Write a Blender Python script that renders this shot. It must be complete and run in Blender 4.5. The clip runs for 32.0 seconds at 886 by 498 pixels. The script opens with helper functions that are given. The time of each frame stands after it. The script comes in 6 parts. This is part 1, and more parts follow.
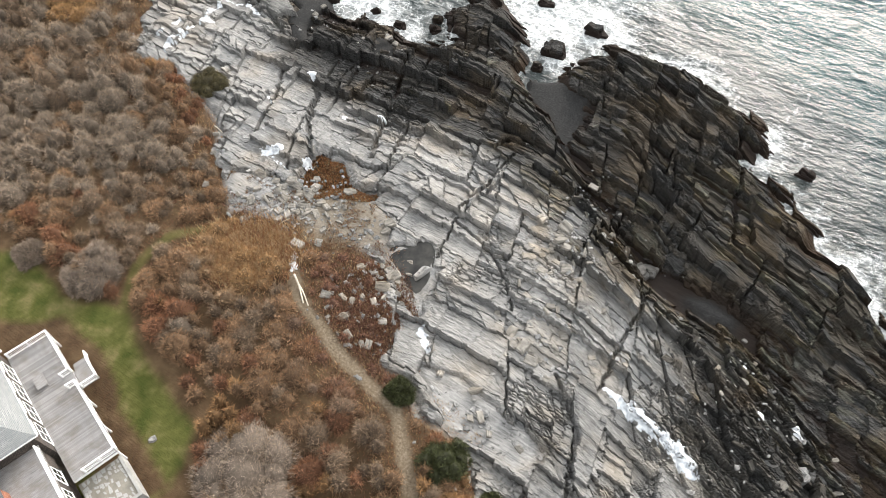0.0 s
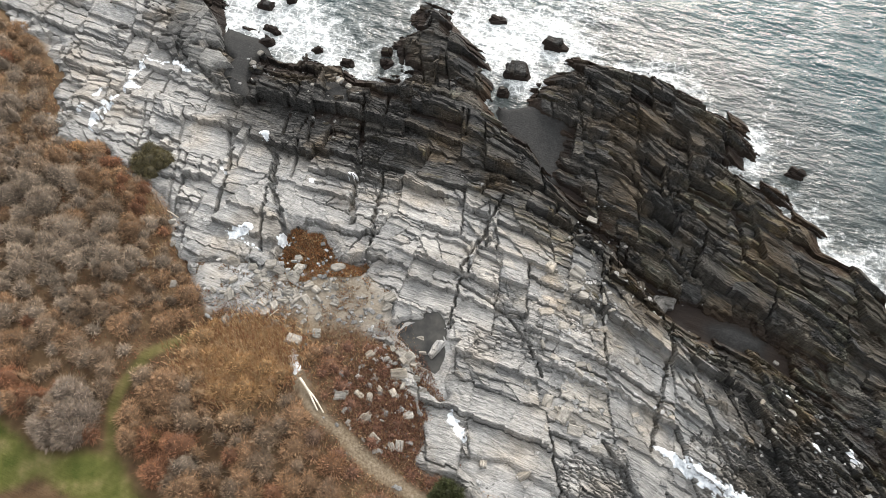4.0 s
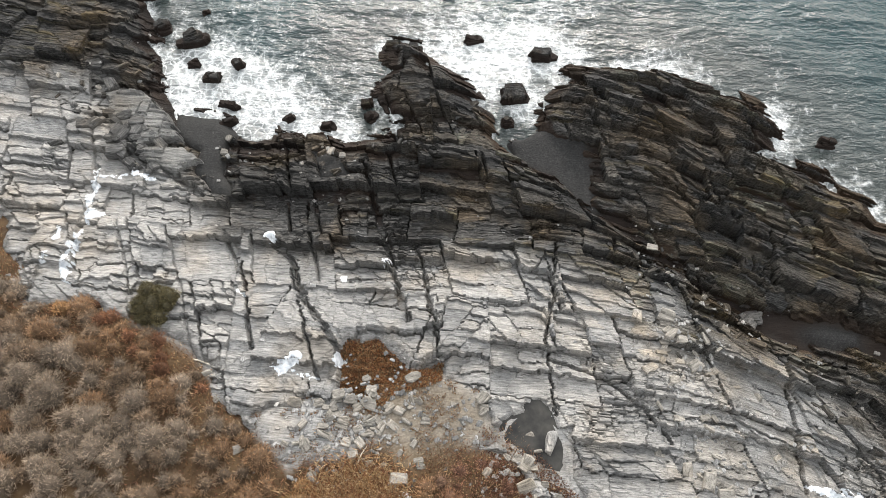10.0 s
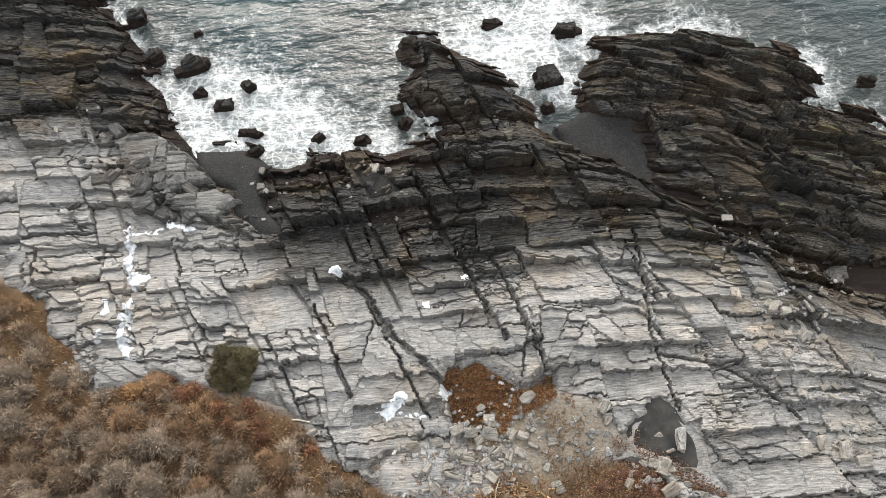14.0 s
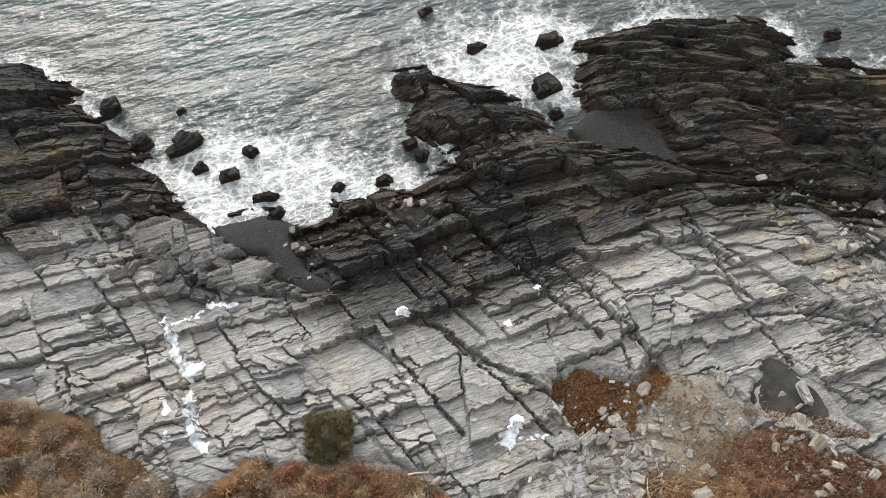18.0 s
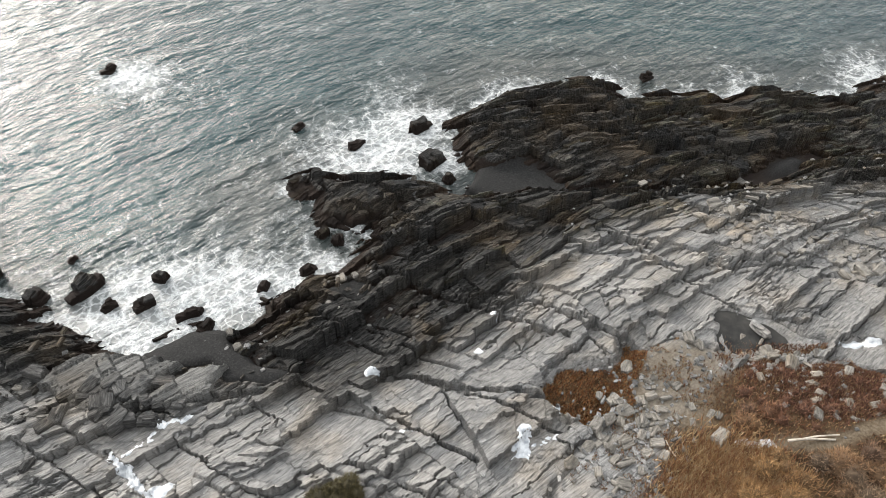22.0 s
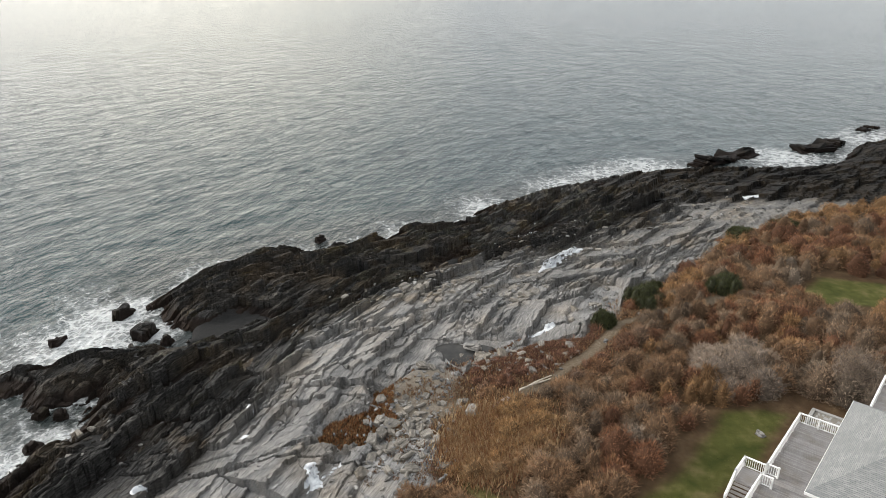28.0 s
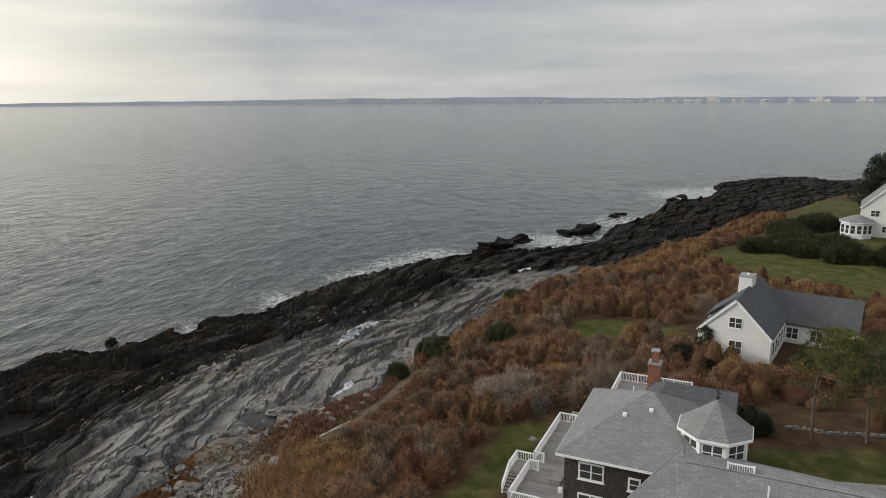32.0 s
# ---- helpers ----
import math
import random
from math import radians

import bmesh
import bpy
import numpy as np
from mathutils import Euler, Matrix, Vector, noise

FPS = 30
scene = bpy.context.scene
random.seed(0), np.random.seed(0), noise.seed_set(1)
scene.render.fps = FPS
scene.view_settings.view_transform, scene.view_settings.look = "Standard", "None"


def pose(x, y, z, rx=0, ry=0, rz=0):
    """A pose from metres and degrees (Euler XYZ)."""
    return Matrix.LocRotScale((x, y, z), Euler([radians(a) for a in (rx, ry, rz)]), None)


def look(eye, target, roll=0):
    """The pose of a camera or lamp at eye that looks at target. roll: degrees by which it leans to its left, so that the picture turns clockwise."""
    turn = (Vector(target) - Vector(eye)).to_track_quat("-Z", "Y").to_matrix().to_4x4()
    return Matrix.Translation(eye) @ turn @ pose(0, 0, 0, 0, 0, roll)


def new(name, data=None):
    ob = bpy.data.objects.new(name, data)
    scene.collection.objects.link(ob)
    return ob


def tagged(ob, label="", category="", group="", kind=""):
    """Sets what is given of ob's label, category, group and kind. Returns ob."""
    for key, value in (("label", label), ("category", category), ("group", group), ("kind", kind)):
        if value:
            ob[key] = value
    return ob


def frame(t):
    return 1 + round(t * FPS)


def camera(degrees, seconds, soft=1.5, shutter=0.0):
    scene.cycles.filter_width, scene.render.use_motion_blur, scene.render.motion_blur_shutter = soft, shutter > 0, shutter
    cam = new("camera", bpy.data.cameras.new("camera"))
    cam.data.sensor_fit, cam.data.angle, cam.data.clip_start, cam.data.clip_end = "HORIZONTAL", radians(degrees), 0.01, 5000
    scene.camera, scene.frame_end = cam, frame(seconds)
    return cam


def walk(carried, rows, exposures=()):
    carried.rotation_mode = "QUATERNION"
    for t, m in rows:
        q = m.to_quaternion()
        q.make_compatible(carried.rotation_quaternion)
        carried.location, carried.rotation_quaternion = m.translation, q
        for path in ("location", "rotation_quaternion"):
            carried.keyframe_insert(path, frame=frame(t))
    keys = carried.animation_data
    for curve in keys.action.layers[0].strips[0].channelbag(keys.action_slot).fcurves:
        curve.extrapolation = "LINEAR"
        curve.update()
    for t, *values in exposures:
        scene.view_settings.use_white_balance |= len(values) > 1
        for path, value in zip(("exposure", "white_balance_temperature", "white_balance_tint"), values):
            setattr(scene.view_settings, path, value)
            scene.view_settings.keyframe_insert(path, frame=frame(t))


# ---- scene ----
cam = camera(64.2, 32.0, soft=0.7)
# the whole path is levelled on the sea's horizon
LEVEL = Matrix.Translation((0, 50, 0.4)) @ Matrix.Rotation(radians(1.48), 4, Vector((-0.417, -0.909, 0))) @ Matrix.Translation((0, -50, 0))
PATH = [
    (0, (2.143, 2.685, 80.614), (2.078, 3.765, 78.932), -4.0),
    (0.5, (1.108, 4.542, 80.618), (1.072, 5.612, 78.929), -3.9),
    (1, (0.109, 6.37, 80.61), (0.099, 7.43, 78.914), -3.8),
    (1.5, (-0.853, 8.109, 80.572), (-0.838, 9.16, 78.871), -3.7),
    (2, (-1.904, 9.806, 80.527), (-1.862, 10.85, 78.822), -3.6),
    (2.5, (-3.109, 11.475, 80.448), (-3.039, 12.511, 78.739), -3.3),
    (3, (-4.351, 13.089, 80.331), (-4.253, 14.118, 78.619), -2.9),
    (3.5, (-5.559, 14.7, 80.2), (-5.436, 15.722, 78.486), -2.7),
    (5.5, (-10.003, 21.269, 79.024), (-9.781, 22.259, 77.301), -2.5),
    (6, (-10.97, 23.017, 78.907), (-10.729, 23.996, 77.18), -2.6),
    (6.5, (-11.858, 24.83, 78.883), (-11.601, 25.795, 77.15), -2.8),
    (7, (-12.677, 26.687, 78.891), (-12.406, 27.637, 77.151), -3.1),
    (7.5, (-13.461, 28.57, 78.919), (-13.177, 29.502, 77.172), -3.4),
    (8, (-14.311, 30.451, 78.968), (-14.014, 31.366, 77.214), -3.7),
    (8.5, (-15.275, 32.302, 79.039), (-14.964, 33.2, 77.279), -3.8),
    (9, (-16.276, 34.126, 79.105), (-15.949, 35.004, 77.338), -3.7),
    (9.5, (-17.29, 35.963, 79.175), (-16.947, 36.823, 77.402), -3.7),
    (10, (-18.317, 37.86, 79.186), (-17.961, 38.702, 77.407), -3.7),
    (10.5, (-19.317, 39.742, 79.165), (-18.947, 40.565, 77.38), -3.6),
    (11, (-20.325, 41.547, 79.179), (-19.943, 42.352, 77.388), -3.8),
    (11.5, (-21.453, 43.42, 79.162), (-21.057, 44.205, 77.366), -3.8),
    (12, (-22.595, 45.303, 79.123), (-22.189, 46.067, 77.32), -3.8),
    (12.5, (-23.741, 47.162, 79.064), (-23.327, 47.902, 77.253), -3.8),
    (13, (-24.944, 48.959, 78.957), (-24.523, 49.676, 77.138), -3.8),
    (13.5, (-26.231, 50.708, 78.813), (-25.802, 51.401, 76.987), -3.9),
    (14, (-27.584, 52.379, 78.568), (-27.149, 53.047, 76.733), -3.8),
    (14.5, (-29.097, 53.863, 78.215), (-28.658, 54.51, 76.375), -3.9),
    (16.5, (-36.145, 58.405, 75.371), (-35.611, 59.023, 73.545), -3.1),
    (17, (-37.954, 59.459, 74.765), (-37.356, 60.088, 72.963), -2.8),
    (17.5, (-39.843, 60.389, 74.044), (-39.178, 61.023, 72.267), -2.2),
    (18, (-41.843, 61.147, 73.248), (-41.108, 61.781, 71.5), -1.9),
    (18.5, (-43.878, 61.715, 72.372), (-43.067, 62.345, 70.656), -1.7),
    (19, (-45.862, 62.11, 71.395), (-44.978, 62.734, 69.713), -1.5),
    (19.5, (-47.892, 62.425, 70.367), (-46.937, 63.04, 68.721), -1.5),
    (20, (-49.925, 62.659, 69.339), (-48.898, 63.256, 67.73), -1.3),
    (20.5, (-51.833, 62.878, 68.251), (-50.732, 63.448, 66.682), -1.1),
    (21, (-53.679, 63.096, 67.154), (-52.508, 63.634, 65.625), -1.1),
    (21.5, (-55.603, 63.332, 66.072), (-54.367, 63.844, 64.586), -0.9),
    (22, (-57.535, 63.6, 64.975), (-56.235, 64.077, 63.532), -0.6),
    (22.5, (-59.435, 63.924, 63.874), (-58.067, 64.344, 62.477), -0.4),
    (23, (-61.286, 64.076, 62.836), (-59.857, 64.449, 61.487), -0.4),
    (23.5, (-63.129, 64.067, 61.811), (-61.643, 64.392, 60.512), -0.6),
    (24, (-64.986, 64.02, 60.787), (-63.447, 64.288, 59.539), -0.6),
    (24.5, (-66.849, 64.026, 59.836), (-65.259, 64.23, 58.64), -0.6),
    (25, (-68.724, 64.064, 59.022), (-67.092, 64.211, 57.876), -0.7),
    (25.5, (-70.577, 64.148, 58.263), (-68.904, 64.23, 57.171), -0.5),
    (27.5, (-77.77, 64.424, 53.045), (-75.974, 64.198, 52.195), -0.5),
    (28, (-79.532, 64.454, 52.349), (-77.723, 64.145, 51.554), -0.5),
    (28.5, (-81.413, 64.585, 51.624), (-79.597, 64.19, 50.885), -0.3),
    (29, (-83.186, 64.782, 50.692), (-81.366, 64.303, 50.016), -0.1),
    (29.5, (-84.965, 64.869, 49.714), (-83.146, 64.309, 49.101), -0.0),
    (30, (-86.799, 65.008, 48.826), (-84.994, 64.348, 48.274), -0.0),
    (30.5, (-88.196, 64.952, 48.113), (-86.407, 64.205, 47.622), -0.2),
    (31, (-89.082, 64.802, 47.693), (-87.303, 64.019, 47.221), -0.3),
    (31.5, (-89.34, 64.685, 47.568), (-87.576, 63.872, 47.089), -0.3),
    (32, (-89.272, 64.579, 47.609), (-87.522, 63.735, 47.133), -0.3),
]
EXPOSURES = [(0, 0.75), (10, 0.68), (14, 0.55), (19, 0.4), (24, 0.26), (28, -0.05), (29.5, -0.38), (31, -0.78), (32, -0.88)]
walk(cam, [(t, LEVEL @ look(eye, target, roll)) for t, eye, target, roll in PATH], EXPOSURES)

# ---------------------------------------------------------------- world and sun
SUN_AZ, SUN_EL = radians(60), radians(23)
world = bpy.data.worlds.new("world")
scene.world = world
world.use_nodes = True
wn, wl = world.node_tree.nodes, world.node_tree.links
wn.clear()
w_out, w_bg = wn.new("ShaderNodeOutputWorld"), wn.new("ShaderNodeBackground")
sky = wn.new("ShaderNodeTexSky")
sky.sky_type, sky.sun_disc = "NISHITA", False
sky.sun_elevation, sky.sun_rotation = SUN_EL, math.pi / 2 - SUN_AZ
sky.air_density, sky.dust_density = 1.0, 3.0
w_tc, w_map, w_noise, w_ramp = wn.new("ShaderNodeTexCoord"), wn.new("ShaderNodeMapping"), wn.new("ShaderNodeTexNoise"), wn.new("ShaderNodeValToRGB")
w_map.inputs["Scale"].default_value = (1.2, 1.2, 9.0)
w_noise.inputs["Scale"].default_value, w_noise.inputs["Detail"].default_value = 2.2, 7
w_ramp.color_ramp.elements[0].position, w_ramp.color_ramp.elements[0].color = 0.33, (4.0, 4.3, 4.7, 1)
w_ramp.color_ramp.elements[1].position, w_ramp.color_ramp.elements[1].color = 0.7, (6.4, 6.4, 6.3, 1)
w_mix = wn.new("ShaderNodeMixRGB")
w_mix.inputs["Fac"].default_value = 0.86
# thin cloud glowing round the hidden sun, strongest low down
w_dot, w_pow, w_sum = wn.new("ShaderNodeVectorMath"), wn.new("ShaderNodeValToRGB"), wn.new("ShaderNodeMixRGB")
w_dot.operation = "DOT_PRODUCT"
w_dot.inputs[1].default_value = (math.cos(SUN_AZ) * math.cos(SUN_EL), math.sin(SUN_AZ) * math.cos(SUN_EL), math.sin(SUN_EL))
w_pow.color_ramp.elements[0].position, w_pow.color_ramp.elements[0].color = 0.45, (0, 0, 0, 1)
w_pow.color_ramp.elements[1].position, w_pow.color_ramp.elements[1].color = 1.0, (27, 26.2, 25, 1)
w_pow.color_ramp.elements.new(0.8).color = (4.0, 3.9, 3.75, 1)
w_pow.color_ramp.elements.new(0.93).color = (14, 13.6, 13, 1)
w_sum.blend_type, w_sum.inputs["Fac"].default_value = "ADD", 1.0
wl.new(w_tc.outputs["Generated"], w_dot.inputs[0])
wl.new(w_dot.outputs["Value"], w_pow.inputs["Fac"])
wl.new(w_tc.outputs["Generated"], w_map.inputs["Vector"])
wl.new(w_map.outputs[0], w_noise.inputs["Vector"])
wl.new(w_noise.outputs["Fac"], w_ramp.inputs["Fac"])
wl.new(sky.outputs[0], w_mix.inputs[1])
# the cloud deck grows brighter overhead
w_sep, w_high, w_up = wn.new("ShaderNodeSeparateXYZ"), wn.new("ShaderNodeValToRGB"), wn.new("ShaderNodeMixRGB")
w_high.color_ramp.elements[0].position, w_high.color_ramp.elements[0].color = 0.03, (1.5, 1.49, 1.46, 1)
w_high.color_ramp.elements[1].position, w_high.color_ramp.elements[1].color = 0.34, (2.05, 2.03, 2.0, 1)
w_high.color_ramp.elements.new(0.16).color = (1.45, 1.45, 1.44, 1)
w_up.blend_type, w_up.inputs["Fac"].default_value = "MULTIPLY", 1.0
wl.new(w_tc.outputs["Generated"], w_sep.inputs[0])
wl.new(w_sep.outputs["Z"], w_high.inputs["Fac"])
wl.new(w_ramp.outputs[0], w_up.inputs[1])
wl.new(w_high.outputs[0], w_up.inputs[2])
wl.new(w_up.outputs[0], w_mix.inputs[2])
wl.new(w_mix.outputs[0], w_sum.inputs[1])
wl.new(w_pow.outputs[0], w_sum.inputs[2])
# a pale yellow break in the cloud at the horizon
w_dot2, w_gap, w_sum2 = wn.new("ShaderNodeVectorMath"), wn.new("ShaderNodeValToRGB"), wn.new("ShaderNodeMixRGB")
w_dot2.operation = "DOT_PRODUCT"
w_dot2.inputs[1].default_value = (math.cos(radians(9)), math.sin(radians(9)), 0.03)
w_gap.color_ramp.elements[0].position, w_gap.color_ramp.elements[0].color = 0.93, (0, 0, 0, 1)
w_gap.color_ramp.elements[1].position, w_gap.color_ramp.elements[1].color = 1.0, (5.0, 4.4, 3.0, 1)
w_sum2.blend_type, w_sum2.inputs["Fac"].default_value = "ADD", 1.0
wl.new(w_tc.outputs["Generated"], w_dot2.inputs[0])
wl.new(w_dot2.outputs["Value"], w_gap.inputs["Fac"])
wl.new(w_sum.outputs[0], w_sum2.inputs[1])
wl.new(w_gap.outputs[0], w_sum2.inputs[2])
wl.new(w_sum2.outputs[0], w_bg.inputs["Color"])
wl.new(w_bg.outputs[0], w_out.inputs["Surface"])
w_bg.inputs["Strength"].default_value = 0.135
sun = new("sun", bpy.data.lights.new("sun", "SUN"))
sun.data.energy, sun.data.angle, sun.data.color = 2.4, radians(14), (1.0, 0.94, 0.87)
sun.matrix_world = look((0, 0, 0), (-math.cos(SUN_AZ) * math.cos(SUN_EL), -math.sin(SUN_AZ) * math.cos(SUN_EL), -math.sin(SUN_EL)))

# ---------------------------------------------------------------- plan
rng = np.random.default_rng(7)
STRIKE, JOINT = radians(-33), radians(72)
U = np.array([math.cos(STRIKE), math.sin(STRIKE)])
J = np.array([math.cos(JOINT), math.sin(JOINT)])
# waterline of the rocks, from the north cove to the far point
SHORE = [(-150, 420), (-70, 230), (-40, 172), (-24, 150), (-24, 141), (-25, 134), (-25.5, 128), (-27, 122), (-28, 117.5), (-26, 110.5), (-22, 107), (-20, 103.5), (-15, 100.5), (-10, 98.5), (-7.5, 95),
         (-4, 94.8), (-0.5, 95), (1, 97), (1, 101.3), (4.5, 104.5), (5, 109.5), (9, 107.5), (8.2, 102.5), (11.8, 96.2), (12.6, 90.9), (12.5, 87.5), (17.5, 86.3), (19.3, 89.2), (24, 91.2), (27, 92.3),
         (32, 91.8), (37.5, 88.9), (40.5, 84.5), (45.5, 79), (46, 75), (46.7, 71), (44.5, 69), (47.5, 65), (48, 60.5), (50.5, 56.8), (48.5, 54), (53, 51), (54.5, 43)]
SHORE = SHORE + [(58, 35), (66, 28), (76, 12), (84, -14), (85, -34), (82, -58), (84, -72), (99, -88), (117, -124), (136, -150),
                 (140, -180), (152, -196), (170, -212), (176, -252), (150, -300), (60, -420), (-300, -800)]
# upper limit of the dark wet rock
TIDE = [(-200, 420), (-90, 200), (-58, 140), (-47, 125), (-39, 120), (-34, 116), (-33, 108), (-30.5, 100), (-27.5, 93), (-23.5, 86.5), (-20.5, 80.5), (-13, 77.5), (-6.5, 75), (-1.5, 71.5),
        (5, 69), (10.5, 62), (13, 55.5), (17.5, 49.5), (23, 44), (25, 38), (25.8, 32), (27.5, 27), (31, 21), (42, 8), (50, -2), (53, -24), (54, -50), (60, -77), (75, -112), (88, -157), (100, -205), (85, -270), (-30, -430)]
# upper edge of the bare rock
BRUSH = [(-300, 420), (-130, 200), (-75, 130), (-61, 118), (-52.5, 108), (-49, 102), (-50, 97), (-47.8, 93), (-48.8, 88.5), (-44, 86.5), (-39, 82.5), (-34, 74), (-32, 66), (-29, 57), (-22, 55), (-14, 53), (-8, 49), (-6, 40), (-7, 35),
         (-3, 29), (1, 26), (3, 20), (9, 16), (13, 9), (22, 0), (28, -17), (36, -42), (46, -58), (54, -79), (67, -112), (76, -157), (88, -200), (70, -260), (-60, -420)]
GULLY = [(14, 85), (17.2, 76), (18.6, 69), (21.3, 61.5), (23.5, 55), (26, 50), (29.5, 46.5), (35, 43), (40, 34), (44, 22), (56, 4)]
# deep open joints and bedding clefts that cut right through the ledges: line, depth, half breadth
CLEFTS = [([(1, 96.5), (6, 92.5), (12.5, 87)], 1.5, 0.8), ([(-6.6, 90.9), (-8.8, 78.7), (-10.3, 71), (-11, 66.8)], 1.2, 0.38), ([(-21.5, 85), (-19.9, 81), (-20.6, 74.5), (-19.3, 66.9), (-20.6, 62.6)], 1.0, 0.42),
          ([(9.3, 68.5), (5, 62), (1.5, 57.6), (-1.6, 50)], 0.9, 0.22), ([(-5.6, 75.9), (-9.2, 62.6)], 0.9, 0.22), ([(-20.3, 80.8), (-22.7, 64.9)], 0.8, 0.18), ([(-25.5, 82.7), (-28, 71.5)], 0.9, 0.22),
          ([(16.6, 32.2), (21.8, 41), (25.4, 47)], 0.8, 0.25), ([(11.6, 20.3), (13.5, 27), (12.7, 31.4), (12, 34.1)], 0.8, 0.3), ([(0.7, 55.7), (5.4, 51), (7, 46.2), (7.4, 42.1)], 0.8, 0.2),
          ([(26.8, 86.4), (30.2, 81.2), (33.1, 75.7), (37.7, 71.3), (43, 69)], 1.5, 0.55), ([(19.8, 78.9), (26.5, 74.6), (31.1, 69.3), (36.1, 64.8), (41, 59)], 1.2, 0.45), ([(25.3, 72.6), (27.2, 68.6), (28.2, 61.9), (33.8, 56.5), (40.1, 50)], 1.3, 0.45),
          ([(32.5, 68.9), (30, 59.5)], 1.0, 0.3), ([(42.1, 68.1), (38.6, 58.4), (37.1, 52.8)], 1.1, 0.35), ([(-38, 105), (-39.4, 101), (-41, 97.4), (-44.2, 92.2)], 0.6, 0.4), ([(-33.5, 108), (-30, 100.5), (-27, 94)], 1.0, 0.5)]
LAWN_A = [(-62, 50), (-51, 49), (-46, 43), (-37, 41), (-33, 34), (-27, 27), (-28, 21), (-34, 14), (-40, 18), (-40, 36), (-45, 40), (-62, 38)]
LAWN_B = [(-3, 3), (1, -4), (-2, -11), (-10, -16), (-14, -14), (-10, -6), (-7, 1)]
LAWN_C = [(31, -60), (40, -90), (78, -165), (20, -185), (-30, -120), (-50, -80), (-25, -60), (5, -54), (20, -56)]
LAWN_D = [(-43, 7), (-46, 2), (-49, -4.5), (-58, -8), (-80, -4), (-80, 12), (-52, 12)]
DECK_BED = [(-30.1, 20.0), (-28.6, 21.0), (-31.4, 24.7), (-35.5, 29.1), (-36.4, 31.7), (-39.2, 36.0), (-43.0, 38.1), (-47.6, 36.3), (-47, 33), (-40, 27), (-33, 19)]
MULCH_BED = [(-37, 0), (-37, -5), (-44, -12), (-49, -5), (-45, 2), (-43, 5)]
TRAIL = [(-20, 51), (-18, 43), (-12, 35), (-6, 29), (-4, 20), (-2, 8)]
GREEN_TRAIL = [(-38, 41), (-38, 47), (-35, 52), (-30, 54)]
POOL_1 = [(-8, 51), (-3, 52), (-2, 47), (-4, 42), (-6, 44)]
POOL_2 = [(-3, 34), (1, 33), (10, 25), (7, 23), (0, 28)]
POOL_3 = [(12.3, 86.3), (17.8, 85.8), (20.5, 81), (19, 76), (17.3, 71.5), (16.3, 74), (15.6, 78.8), (13, 83)]
POOL_4 = [(30.5, 46), (33, 45.6), (35.4, 43.2), (34.8, 42.2), (32.2, 43.6)]
POOL_5 = [(64, 2), (68, 3), (70, -1), (66, -3)]
COVE_1 = [(-26.2, 111), (-21.3, 108), (-20, 103.3), (-22, 102.6), (-24.3, 97.8), (-23.9, 93.3), (-25.6, 94.9), (-26.7, 99), (-25, 102), (-27.2, 106)]
COVE_2 = [(-12, 95.5), (-8.5, 93), (-9.5, 90), (-12.5, 90.5)]
SCREE = [(-30, 64), (-24, 63), (-19, 60), (-13, 61), (-8, 56), (-9, 51), (-16, 51), (-24, 54), (-30, 57)]
WEED = [(-19, 68), (-15, 67), (-13, 61), (-9, 61), (-11, 59), (-19, 59), (-21, 63)]
POOLS = (POOL_1, POOL_2, POOL_3, POOL_4, POOL_5)


def side(points, xs, ys):
    """Signed distance from an open line: positive to its left-hand (seaward) side is given by the closed polygon test below."""
    d = np.full(xs.shape, 1e9)
    for (x0, y0), (x1, y1) in zip(points[:-1], points[1:]):
        ex, ey = x1 - x0, y1 - y0
        k = np.clip(((xs - x0) * ex + (ys - y0) * ey) / (ex * ex + ey * ey), 0, 1)
        d = np.minimum(d, np.hypot(xs - x0 - k * ex, ys - y0 - k * ey))
    return d


def inside(points, xs, ys):
    hit = np.zeros(xs.shape, bool)
    for (x0, y0), (x1, y1) in zip(points, points[1:] + points[:1]):
        if y0 != y1:
            hit ^= ((y0 > ys) != (y1 > ys)) & (xs < (x1 - x0) * (ys - y0) / (y1 - y0) + x0)
    return hit


def signed(points, xs, ys, close=False):
    line = points + points[:1] if close else points
    body = points if close else points + [(-4000, points[-1][1]), (-4000, points[0][1])]
    return np.where(inside(body, xs, ys), 1, -1) * side(line, xs, ys)


PERM = np.random.default_rng(3).random((256, 256))


def vnoise(x, y):
    xi, yi = np.floor(x).astype(int), np.floor(y).astype(int)
    fx, fy = x - xi, y - yi
    fx, fy = fx * fx * (3 - 2 * fx), fy * fy * (3 - 2 * fy)
    a, b, c, d = (PERM[(xi + i) % 256, (yi + j) % 256] for i, j in ((0, 0), (1, 0), (0, 1), (1, 1)))
    return (a * (1 - fx) + b * fx) * (1 - fy) + (c * (1 - fx) + d * fx) * fy


def fbm(x, y, octaves=4):
    total, amp, norm = 0, 1.0, 0
    for k in range(octaves):
        total, norm = total + amp * vnoise(x * 2 ** k + 17.3 * k, y * 2 ** k + 5.1 * k), norm + amp
        amp *= 0.5
    return total / norm - 0.5


def smooth(a, b, x):
    t = np.clip((x - a) / (b - a), 0, 1)
    return t * t * (3 - 2 * t)


